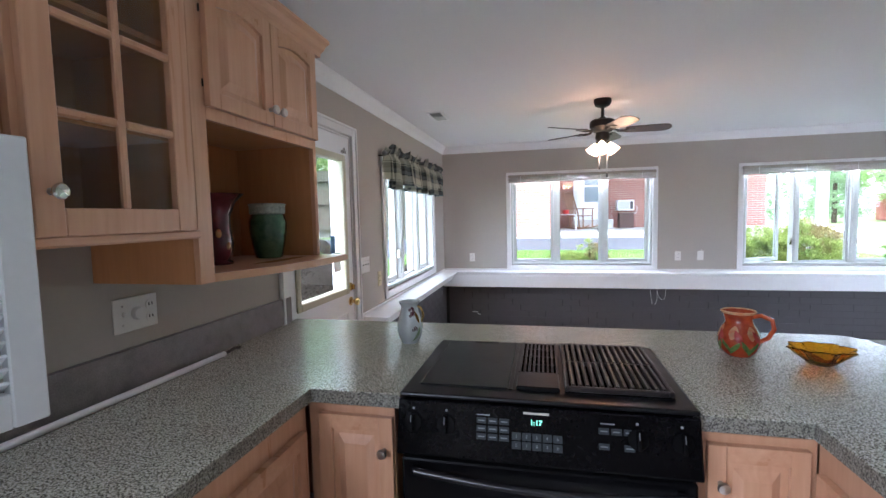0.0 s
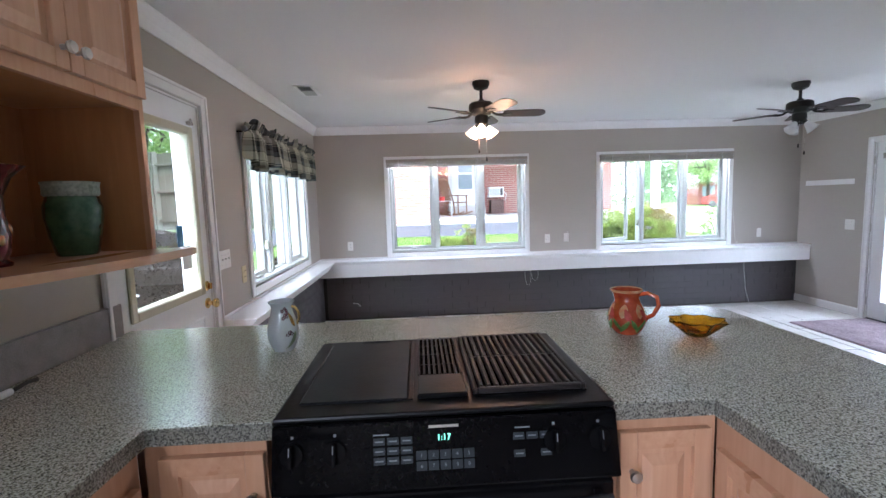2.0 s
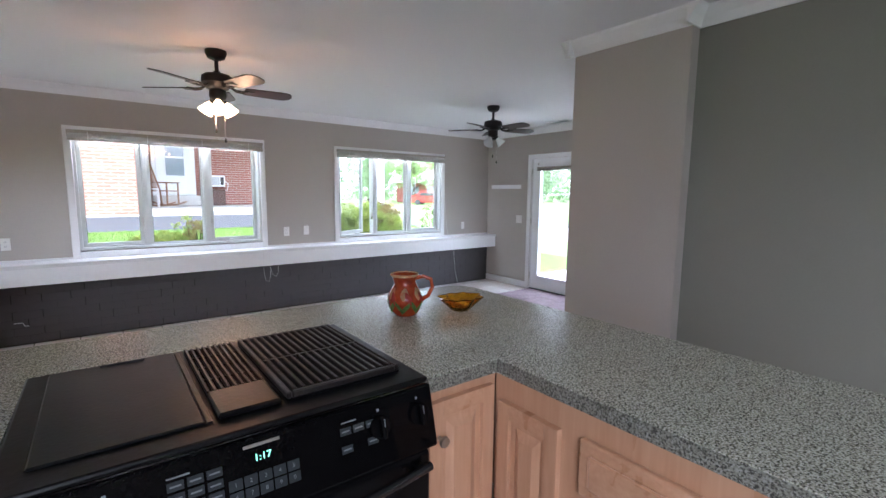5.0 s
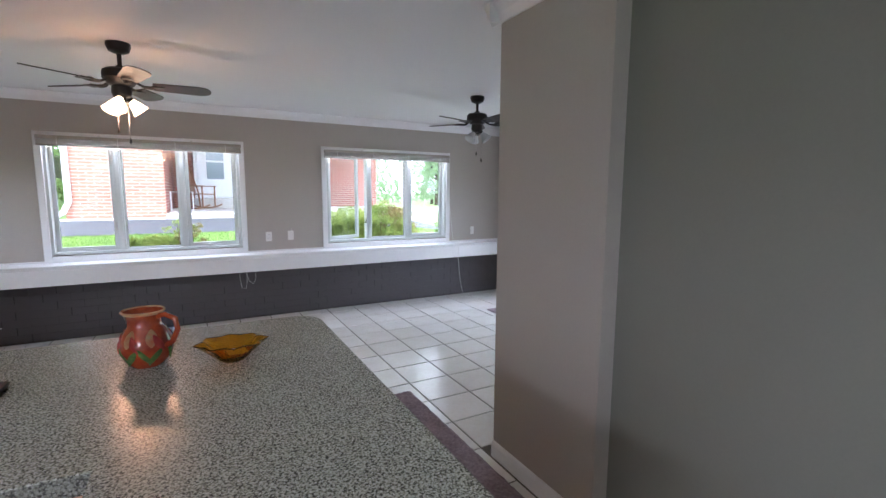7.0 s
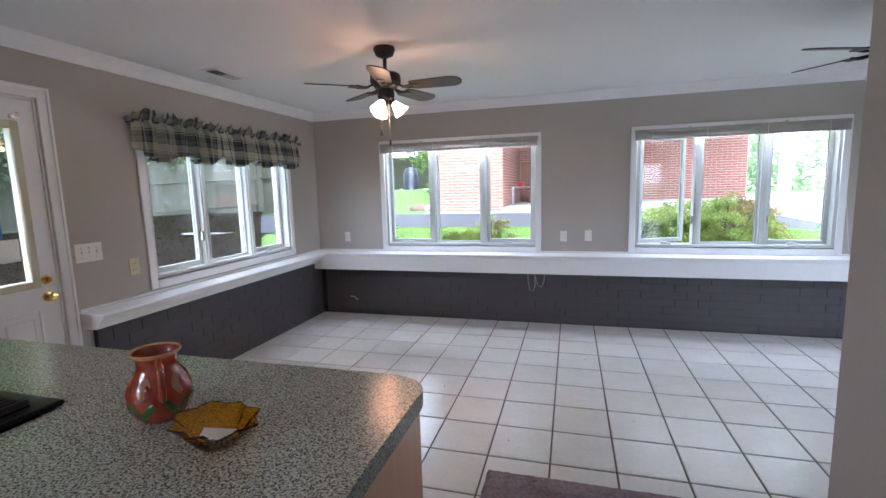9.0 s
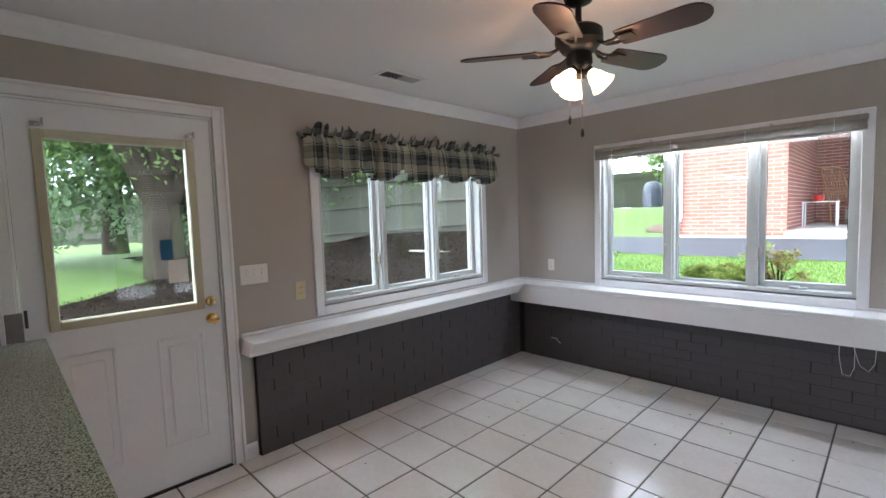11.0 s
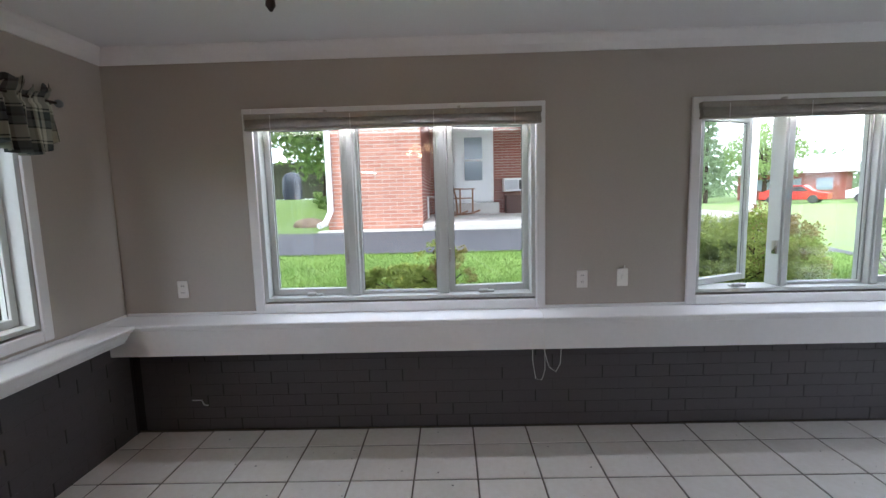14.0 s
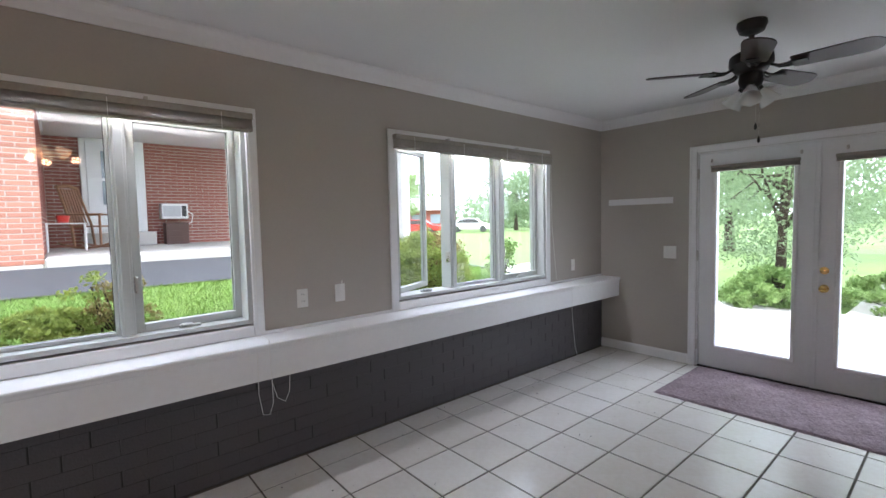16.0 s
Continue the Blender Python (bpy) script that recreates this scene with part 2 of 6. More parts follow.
ROCKW = wood_mat("chair_wood", (0.2, 0.09, 0.04), (0.3, 0.15, 0.07), 0.5, 2)
GRILLC = mat("black_vinyl_cover", (0.04, 0.05, 0.07), 0.5, var=0.3, scale=(5, 30), bump=0.6, bscale=12)
REDP = mat("red_paint", (0.5, 0.03, 0.02), 0.3)
ROOFM = mat("grey_roof", (0.12, 0.11, 0.11), 0.9, var=0.2)


def leaf_mat(name, a, b_):
    m = mat(name, a, 0.55, second=b_, scale=(2.5, 9))
    n, l = m.node_tree.nodes, m.node_tree.links
    b = n["Principled BSDF"]
    b.inputs["Specular IOR Level"].default_value = 0.25
    tr, mx = n.new("ShaderNodeBsdfTranslucent"), n.new("ShaderNodeMixShader")
    l.new(b.inputs["Base Color"].links[0].from_socket, tr.inputs[0])
    mx.inputs[0].default_value = 0.5
    l.new(b.outputs[0], mx.inputs[1])
    l.new(tr.outputs[0], mx.inputs[2])
    l.new(mx.outputs[0], n["Material Output"].inputs[0])
    return m


# Greens paled so the colour carries the bright haze outside.
LEAF1 = leaf_mat("fresh_leaves", (0.11, 0.20, 0.055), (0.36, 0.49, 0.18))
LEAF2 = leaf_mat("shrub_leaves", (0.12, 0.20, 0.035), (0.50, 0.56, 0.16))
LITTER = mat("brown_dead_leaves", (0.016, 0.012, 0.009), 1.0, second=(0.06, 0.043, 0.03), scale=(9, 40), spec=0.05)
# Greyed and paled: haze beyond the glass put into the leaf colour.
LEAF3 = leaf_mat("distant_leaves", (0.14, 0.21, 0.11), (0.30, 0.40, 0.22))
LEAFR = leaf_mat("reddish_leaves", (0.16, 0.09, 0.045), (0.42, 0.38, 0.14))

# ---------------- helpers ----------------
def thing(name, loc=(0, 0, 0), label="", category="", group="", kind="", rz=0):
    e = new(name)
    e.empty_display_size = 0.1
    e.location = loc
    e.rotation_euler = (0, 0, radians(rz))
    return tagged(e, label, category, group, kind)


def part(name, bm, material, parent=None, label="", smooth=False, kind=""):
    me = bpy.data.meshes.new(name)
    bm.normal_update()
    if smooth:
        for f in bm.faces:
            f.smooth = True
    bm.to_mesh(me)
    bm.free()
    me.materials.append(material)
    ob = new(name, me)
    if smooth:
        try:
            me.set_sharp_from_angle(angle=radians(40))
        except AttributeError:
            pass
    if parent:
        ob.parent = parent
    return tagged(ob, label, kind=kind)


def nb():
    return bmesh.new()


def box(bm, x0, x1, y0, y1, z0, z1, bev=0.0, seg=1):
    vs = [bm.verts.new((x, y, z)) for x in (x0, x1) for y in (y0, y1) for z in (z0, z1)]
    fs = [bm.faces.new([vs[i] for i in q]) for q in ((0, 1, 3, 2), (4, 6, 7, 5), (0, 4, 5, 1), (2, 3, 7, 6), (0, 2, 6, 4), (1, 5, 7, 3))]
    if bev:
        es = {e for f in fs for e in f.edges}
        bmesh.ops.bevel(bm, geom=list(es), offset=bev, segments=seg, affect="EDGES", profile=0.5)
    return bm


def bx(*a, **k):
    return box(nb(), *a, **k)


def frame_bm(bm, u0, u1, z0, z1, d0, d1, w, axis="x", bev=0.002, wb=None, wt=None):
    """A rectangular frame in the plane of axis x (or y) and z, from depth d0 to d1, bars of width w."""
    wb, wt = wb or w, wt or w
    for a, b, c, d in ((u0, u0 + w, z0, z1), (u1 - w, u1, z0, z1), (u0 + w, u1 - w, z0, z0 + wb), (u0 + w, u1 - w, z1 - wt, z1)):
        if axis == "x":
            box(bm, a, b, d0, d1, c, d, bev)
        else:
            box(bm, d0, d1, a, b, c, d, bev)
    return bm


def lathe(profile, seg=32, bm=None, at=(0, 0, 0), axis="z", lump=None):
    bm = bm or nb()
    rings = []
    for r, h in profile:
        ring = []
        for i in range(seg):
            a = 2 * math.pi * i / seg
            rr = max(r, 1e-4) * (lump(a, h) if lump else 1)
            p = (rr * math.cos(a), rr * math.sin(a), h)
            if axis == "x":
                p = (p[2], p[0], p[1])
            elif axis == "y":
                p = (p[1], p[2], p[0])
            ring.append(bm.verts.new((p[0] + at[0], p[1] + at[1], p[2] + at[2])))
        rings.append(ring)
    for a, b in zip(rings, rings[1:]):
        for i in range(seg):
            bm.faces.new((a[i], a[(i + 1) % seg], b[(i + 1) % seg], b[i]))
    bm.faces.new(rings[0][::-1])
    bm.faces.new(rings[-1])
    return bm


def tube(points, r, seg=10, bm=None, taper=None):
    bm = bm or nb()
    pts = [Vector(p) for p in points]
    rings = []
    side = None
    for i, p in enumerate(pts):
        d = (pts[min(i + 1, len(pts) - 1)] - pts[max(i - 1, 0)]).normalized()
        if side is None:
            side = d.orthogonal().normalized()
        side = (side - d * side.dot(d)).normalized()
        up = d.cross(side)
        rr = r if taper is None else taper[i]
        rings.append([bm.verts.new(p + rr * (math.cos(2 * math.pi * k / seg) * side + math.sin(2 * math.pi * k / seg) * up)) for k in range(seg)])
    for a, b in zip(rings, rings[1:]):
        for i in range(seg):
            bm.faces.new((a[i], a[(i + 1) % seg], b[(i + 1) % seg], b[i]))
    bm.faces.new(rings[0][::-1])
    bm.faces.new(rings[-1])
    return bm


def prism(outline, z0, z1, bm=None, bev=0.0):
    bm = bm or nb()
    lo, hi = [bm.verts.new((x, y, z0)) for x, y in outline], [bm.verts.new((x, y, z1)) for x, y in outline]
    fs = [bm.faces.new(lo[::-1]), bm.faces.new(hi)]
    k = len(outline)
    for i in range(k):
        fs.append(bm.faces.new((lo[i], lo[(i + 1) % k], hi[(i + 1) % k], hi[i])))
    if bev:
        bmesh.ops.bevel(bm, geom=list({e for f in fs[:2] for e in f.edges}), offset=bev, segments=2, affect="EDGES")
    return bm


def sweep(profile, a, b, inward, bm=None):
    """A moulding: profile points (out, z), run straight from a to b, out along inward."""
    bm = bm or nb()
    a, b, o = Vector(a), Vector(b), Vector(inward)
    ends = [[bm.verts.new(p + o * u + Vector((0, 0, z))) for u, z in profile] for p in (a, b)]
    k = len(profile)
    for i in range(k):
        bm.faces.new((ends[0][i], ends[0][(i + 1) % k], ends[1][(i + 1) % k], ends[1][i]))
    bm.faces.new(ends[0][::-1])
    bm.faces.new(ends[1])
    bmesh.ops.recalc_face_normals(bm, faces=bm.faces)
    return bm


def wall(name, axis, d0, d1, u0, u1, z0, z1, holes, material=None):
    us, zs = sorted({u0, u1, *(h[0] for h in holes), *(h[1] for h in holes)}), sorted({z0, z1, *(h[2] for h in holes), *(h[3] for h in holes)})
    solid = lambda i, k: 0 <= i < len(us) - 1 and 0 <= k < len(zs) - 1 and not any(h[0] <= us[i] and us[i + 1] <= h[1] and h[2] <= zs[k] and zs[k + 1] <= h[3] for h in holes)
    bm, cache = nb(), {}
    def v(u, d, z):
        key = (round(u, 4), round(d, 4), round(z, 4))
        if key not in cache:
            cache[key] = bm.verts.new((u, d, z) if axis == "x" else (d, u, z))
        return cache[key]
    for i in range(len(us) - 1):
        for k in range(len(zs) - 1):
            if not solid(i, k):
                continue
            a, b, c, d = us[i], us[i + 1], zs[k], zs[k + 1]
            for dd in (d0, d1):
                bm.faces.new((v(a, dd, c), v(b, dd, c), v(b, dd, d), v(a, dd, d)))
            for ok, p, q in ((solid(i - 1, k), (a, c), (a, d)), (solid(i + 1, k), (b, c), (b, d)), (solid(i, k - 1), (a, c), (b, c)), (solid(i, k + 1), (a, d), (b, d))):
                if not ok:
                    bm.faces.new((v(p[0], d0, p[1]), v(q[0], d0, q[1]), v(q[0], d1, q[1]), v(p[0], d1, p[1])))
    bmesh.ops.recalc_face_normals(bm, faces=bm.faces)
    return part(name, bm, material or WALL, kind="structure")


def raw(name, verts, faces, material, parent=None, kind="", label=""):
    me = bpy.data.meshes.new(name)
    me.from_pydata(verts, [], faces)
    me.materials.append(material)
    ob = new(name, me)
    if parent:
        ob.parent = parent
    return tagged(ob, label, kind=kind)


def leaves(rng, centers, per, spread, size, name, material, parent=None, kind="", label=""):
    """Small folded leaves scattered round the given clump centres."""
    c = np.repeat(np.array(centers, float), per, 0)
    n = len(c)
    off = rng.normal(size=(n, 3))
    off /= np.linalg.norm(off, axis=1)[:, None] + 1e-9
    off *= (rng.random(n) ** 0.5)[:, None] * np.repeat(np.broadcast_to(np.array(spread, float), (len(centers),)), per)[:, None]
    p = c + off * (1, 1, 0.75)
    u = rng.normal(size=(n, 3)) + off * 0.8
    u /= np.linalg.norm(u, axis=1)[:, None]
    w = np.cross(u, rng.normal(size=(n, 3)))
    w /= np.linalg.norm(w, axis=1)[:, None] + 1e-9
    s = size * (0.6 + 0.8 * rng.random(n))[:, None]
    v = np.stack([p - u * s, p + w * s * 0.42, p + u * s, p - w * s * 0.42], 1).reshape(-1, 3)
    f = np.arange(4 * n).reshape(-1, 4)
    return raw(name, v.tolist(), f.tolist(), material, parent, kind, label)


# ---------------- plan ----------------
XW, YN, XE, ZC = -0.85, 6.14, 5.24, 2.335
YS, XK, XP, YP = -2.4, 2.70, 2.62, 2.55
CT = 0.925
W1, W2, W3 = (-0.03, 1.744), (2.588, 4.345), (3.85, 5.616)
WZ0, WZ1 = 0.751, 1.976
W3Z0, W3Z1 = 0.778, 1.945
T = 0.16
tw = 0.058
D1 = (2.42, 3.275, 2.0)
D2 = (3.535, 5.205, 1.905)

wall("wall_north", "x", YN, YN + T, XW - T, XE + T, 0.0, ZC + 0.1, [(W1[0] + tw, W1[1] - tw, WZ0 + tw, WZ1 - tw), (W2[0] + tw, W2[1] - tw, WZ0 + tw, WZ1 - tw)])
# Last hole: unseen kitchen window, added so light reaches the counters.
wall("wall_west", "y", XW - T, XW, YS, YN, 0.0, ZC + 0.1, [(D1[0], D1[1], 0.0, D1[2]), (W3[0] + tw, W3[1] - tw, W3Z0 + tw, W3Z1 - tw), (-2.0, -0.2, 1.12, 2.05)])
wall("wall_east", "y", XE, XE + T, YP - T, YN, 0.0, ZC + 0.1, [(D2[0], D2[1], 0.0, D2[2])])
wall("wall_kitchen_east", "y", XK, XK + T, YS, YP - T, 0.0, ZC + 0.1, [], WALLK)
wall("wall_pier", "y", XP, XK, 1.85, YP, 0.0, ZC + 0.1, [])
wall("wall_sunroom_south", "x", YP - T, YP, XK, XE, 0.0, ZC + 0.1, [])
wall("wall_south", "x", YS - T, YS, XW - T, XK + T, 0.0, ZC + 0.1, [])
part("ceiling", bx(XW - T, XE + T, YS - T, YN + T, ZC, ZC + 0.1), CEIL, kind="structure")
part("floor", bx(XW - T, XE + T, YS - T, YN + T, -0.12, -0.006), GROUT, kind="structure")
FLOOR = bpy.data.objects["floor"]

CROWN = [(0, ZC - 0.089), (0.009, ZC - 0.089), (0.015, ZC - 0.076), (0.027, ZC - 0.049), (0.044, ZC - 0.027), (0.056, ZC - 0.014), (0.060, ZC - 0.001), (0, ZC - 0.001)]
bm = nb()
for a, b, o in (((XW, YN, 0), (XE, YN, 0), (0, -1, 0)), ((XW, 2.2, 0), (XW, YN, 0), (1, 0, 0)), ((XW, YS, 0), (XW, 2.2, 0), (1, 0, 0)), ((XE, YP, 0), (XE, YN, 0), (-1, 0, 0)),
                ((XP, 1.85, 0), (XP, YP + 0.07, 0), (-1, 0, 0)), ((XP - 0.07, YP, 0), (XE, YP, 0), (0, 1, 0)), ((XK, YS, 0), (XK, 1.85, 0), (-1, 0, 0)), ((XP - 0.07, 1.85, 0), (XK, 1.85, 0), (0, -1, 0))):
    sweep(CROWN, a, b, o, bm)
part("crown_moulding", bm, TRIM, kind="structure")

BASE = [(0, 0.001), (0.014, 0.001), (0.014, 0.07), (0.008, 0.085), (0, 0.09)]
bm = nb()
for a, b, o in (((XE, YN - 0.0, 0), (XE, 5.27, 0), (-1, 0, 0)), ((XE, 3.47, 0), (XE, YP, 0), (-1, 0, 0)), ((XP, 1.85, 0), (XP, YP, 0), (-1, 0, 0)), ((XP, YP, 0), (XE, YP, 0), (0, 1, 0)),
                ((XK, YS, 0), (XK, 1.85, 0), (-1, 0, 0)), ((XW, 3.335, 0), (XW, 3.41, 0), (1, 0, 0))):
    sweep(BASE, a, b, o, bm)
part("baseboard", bm, TRIM, kind="structure")

# knee walls of painted brick, ledges over them
part("knee_wall_north", bx(XW + 0.002, XE - 0.002, YN - 0.008, YN - 0.001, 0.0, 0.60), MORTP, kind="structure")
part("knee_wall_west", bx(XW + 0.001, XW + 0.028, 3.42, YN - 0.03, 0.0, 0.70), MORTP, kind="structure")
KN, KW = bpy.data.objects["knee_wall_north"], bpy.data.objects["knee_wall_west"]

def ledge(name, a, b, inward, depth, top, face):
    prof = [(0, top), (depth + 0.016, top), (depth + 0.020, top - 0.006), (depth + 0.016, top - 0.016), (depth + 0.009, top - 0.020), (depth + 0.005, top - 0.034), (depth, top - 0.040), (depth, top - face), (depth - 0.02, top - face), (depth - 0.02, top - 0.03), (0, top - 0.03)]
    return part(name, sweep(prof, a, b, inward), TRIM, kind="structure")

ledge("ledge_north", (XW, YN - 0.001, 0), (XE - 0.001, YN - 0.001, 0), (0, -1, 0), 0.203, 0.748, 0.190)
prof = [(0, 0.744), (0.205, 0.744), (0.209, 0.737), (0.205, 0.730), (0.195, 0.728), (0.190, 0.715), (0.175, 0.709), (0.173, 0.694), (0.160, 0.688), (0.157, 0.672), (0.145, 0.665), (0.140, 0.650), (0.0, 0.650)]
part("ledge_west", sweep(prof, (XW, 3.345, 0), (XW, YN - 0.222, 0), (1, 0, 0)), TRIM, kind="structure")
part("ledge_back_trim", bx(XW + 0.012, XE - 0.002, YN - 0.012, YN - 0.001, 0.749, 0.767, 0.003), TRIM, kind="structure")
part("ledge_back_trim_west", bx(XW + 0.001, XW + 0.012, 3.355, YN - 0.013, 0.745, 0.763, 0.003), TRIM, kind="structure")


# ---------------- windows ----------------
def window(name, axis, u0, u1, z0, z1, d, out, opened=None, label=""):
    """A triple casement in a wall face at depth d; out is +1 or -1 towards the outside."""
    w = thing(name, (0, 0, 0), label, "window", kind="structure")
    P = lambda bm, *q, **k: box(bm, *(q if axis == "x" else (q[2], q[3], q[0], q[1], q[4], q[5])), **k)
    dd = lambda a, b: tuple(sorted((d + out * a, d + out * b)))
    bm = nb()
    a, b = dd(-0.016, -0.001)
    P(bm, u0, u0 + tw, a, b, z0, z1, bev=0.004)
    P(bm, u1 - tw, u1, a, b, z0, z1, bev=0.004)
    P(bm, u0 + tw, u1 - tw, a, b, z0, z0 + tw, bev=0.004)
    P(bm, u0 + tw, u1 - tw, a, b, z1 - tw, z1, bev=0.004)
    part("casing", bm, TRIM, w)
    i0, i1, j0, j1 = u0 + tw + 0.001, u1 - tw - 0.001, z0 + tw + 0.011, z1 - tw - 0.001
    a, b = dd(0.0, T)
    bm = nb()
    for q in ((i0, i0 + 0.022, j0, j1), (i1 - 0.022, i1, j0, j1), (i0 + 0.022, i1 - 0.022, j0, j0 + 0.022), (i0 + 0.022, i1 - 0.022, j1 - 0.022, j1)):
        P(bm, q[0], q[1], a, b, q[2], q[3])
    part("window_frame", bm, SASH, w)
    third = (i1 - i0) / 3
    a, b = dd(0.035, T - 0.01)
    for k in (1, 2):
        c = i0 + third * k
        bm = nb()
        P(bm, c - 0.03, c + 0.03, a, b, j0 + 0.023, j1 - 0.023, bev=0.003)
        P(bm, c - 0.018, c + 0.018, *dd(0.022, 0.035), j0 + 0.03, j1 - 0.03, bev=0.003)
        part("mullion", bm, SASH, w)
    for k in range(3):
        s0 = i0 + third * k + (0.024 if k == 0 else 0.031)
        s1 = i0 + third * (k + 1) - (0.024 if k == 2 else 0.031)
        q0, q1 = j0 + 0.024, j1 - 0.024
        fw = 0.034 if k != 1 else 0.016
        swing = opened[k] if opened else 0
        sash = thing("sash", (0, 0, 0))
        sash.parent = w
        a, b = dd(0.075, 0.115)
        bm = nb()
        frame_bm(bm, s0, s1, q0, q1, a, b, fw, axis, wb=fw * 1.15)
        part("sash_frame", bm, SASH, sash)
        bm = nb()
        P(bm, s0 + fw - 0.004, s1 - fw + 0.004, *dd(0.093, 0.097), q0 + fw - 0.004, q1 - fw + 0.004)
        pn = part("pane", bm, PANE, sash)
        pn.visible_shadow = False
        bm = nb()
        frame_bm(bm, s0 + fw - 0.001, s1 - fw + 0.001, q0 + fw, q1 - fw, *dd(0.0905, 0.0925), 0.004, axis, bev=0)
        part("gasket", bm, SLOT, sash)
        if swing:
            h = Vector((s0, d + out * 0.115, 0)) if axis == "x" else Vector((d + out * 0.115, s0, 0))
            sash.matrix_local = Matrix.Translation(h) @ Matrix.Rotation(radians(swing), 4, "Z") @ Matrix.Translation(-h)
        if k != 1:
            m = (s0 + s1) / 2 + (0.02 if k == 0 else -0.02)
            bm = nb()
            P(bm, m - 0.05, m + 0.05, *dd(0.045, 0.074), j0 + 0.022, j0 + 0.036, bev=0.004)
            P(bm, m - 0.045, m + 0.01, *dd(0.025, 0.05), j0 + 0.030, j0 + 0.048, bev=0.006)
            part("crank_handle", bm, SASH, w)
            bm = nb()
            e = s1 - 0.01 if k == 0 else s0 + 0.01
            P(bm, e - 0.007, e + 0.007, *dd(0.04, 0.075), j0 + 0.22, j0 + 0.30, bev=0.003)
            part("sash_lock", bm, NICKEL, w)
    return w


window("window_1", "x", *W1, WZ0, WZ1, YN, 1, (0, 0, 4), label="white triple casement window over the ledge")
window("window_2", "x", *W2, WZ0, WZ1 - 0.004, YN, 1, (25, 0, 0), label="white triple casement window with one sash ajar")
window("window_3", "y", *W3, W3Z0, W3Z1, XW, -1, label="white triple casement window under a plaid valance")


def blind(u0, u1, z, label):
    b = thing("window_blind", ((u0 + u1) / 2, YN - 0.05, z), label, "blind", "raised window blinds")
    h = (u1 - u0) / 2
    part("headrail", bx(-h, h, -0.012, 0.028, -0.022, 0.012, 0.003), BLIND, b)
    rng = random.Random(4)
    for i in range(9):
        zz = -0.026 - i * 0.0045
        o = rng.uniform(-0.002, 0.002)
        part("slat", bx(-h + 0.004 + o, h - 0.004 + o, -0.014, 0.024, zz - 0.0026, zz), BLIND, b)
    part("bottom_rail", bx(-h + 0.002, h - 0.002, -0.015, 0.026, -0.082, -0.067, 0.003), BLIND, b)
    for u in (-h * 0.82, -h * 0.28, h * 0.28, h * 0.82):
        part("lift_cord", tube([(u, -0.016, 0.0), (u, -0.0175, -0.04), (u, -0.016, -0.08)], 0.0015, 5), PLASTIC, b)
    for u in (-h * 0.45, h * 0.45):
        part("bracket", bx(u - 0.008, u + 0.008, -0.012, 0.028, 0.0125, 0.026, 0.002), NICKEL, b)


# Unseen window added over the long counter to brighten the kitchen.
window("window_4_added", "y", -2.0 - tw, -0.2 + tw, 1.12 - tw - 0.01, 2.05 + tw, XW, -1, label="unseen white triple casement window, added to light the kitchen")
blind(W1[0] + 0.03, W1[1] - 0.03, WZ1 - 0.05, "raised taupe slatted blind stacked at the top of the wide window")
blind(W2[0] + 0.03, W2[1] - 0.03, WZ1 - 0.054, "raised taupe slatted blind above the window with the open sash")

# ---------------- west door ----------------
def casing(name, axis, d, out, u0, u1, z1, w=0.062):
    bm = nb()
    for q in ((u0 - w, u0, 0.0, z1 + w), (u1, u1 + w, 0.0, z1 + w), (u0, u1, z1, z1 + w)):
        a, b = sorted((d - out * 0.018, d - out * 0.001))
        c, e = sorted((d - out * 0.026, d - out * 0.018))
        if axis == "y":
            box(bm, a, b, q[0], q[1], q[2], q[3], 0.003)
        else:
            box(bm, q[0], q[1], a, b, q[2], q[3], 0.003)
    for q in ((u0 - w, u0 - w + 0.018, 0.0, z1 + w), (u1 + w - 0.018, u1 + w, 0.0, z1 + w), (u0 - w + 0.018, u1 + w - 0.018, z1 + w - 0.018, z1 + w)):
        c, e = sorted((d - out * 0.027, d - out * 0.018))
        box(bm, c, e, q[0], q[1], q[2], q[3], 0.003)
    a, b = sorted((d - out * 0.0, d + out * T))
    for q in ((u0 + 0.001, u0 + 0.012, 0.0, z1 - 0.001), (u1 - 0.012, u1 - 0.001, 0.0, z1 - 0.001), (u0 + 0.012, u1 - 0.012, z1 - 0.012, z1 - 0.001)):
        box(bm, a, b, q[0], q[1], q[2], q[3])
    return part(name, bm, TRIM, kind="structure")


def leaf_frame(bm, u0, u1, z0, z1, x0, x1, g):
    """A door leaf in the plane x, with a hole g = (u, u, z, z)."""
    for a, b, c, d in ((u0, g[0], z0, z1), (g[1], u1, z0, z1), (g[0], g[1], z0, g[2]), (g[0], g[1], g[3], z1)):
        box(bm, x0, x1, a, b, c, d)


def knob(parent, at, out, material, r=0.027):
    pr = [(0.03, 0.0), (0.03, 0.006), (0.013, 0.008), (0.012, 0.03), (r * 0.8, 0.036), (r, 0.048), (r * 0.9, 0.058), (r * 0.5, 0.063), (0.0, 0.064)]
    return part("door_knob", lathe([(a, out * b) for a, b in pr], 20, at=at, axis="x"), material, parent, smooth=True)


casing("door_casing_west", "y", XW, -1, D1[0], D1[1], D1[2])
door = thing("door_1", (XW, 0, 0), "white half-glazed back door with two raised panels and brass knob", "door", kind="structure")
u0, u1 = D1[0] + 0.014, D1[1] - 0.014
xa, xb = -0.05, -0.008
g = (u0 + 0.105, u1 - 0.105, 0.965, 1.845)
bm = nb()
leaf_frame(bm, u0, u1, 0.012, D1[2] - 0.014, xa, xb, g)
part("door_leaf", bm, DOORW, door)
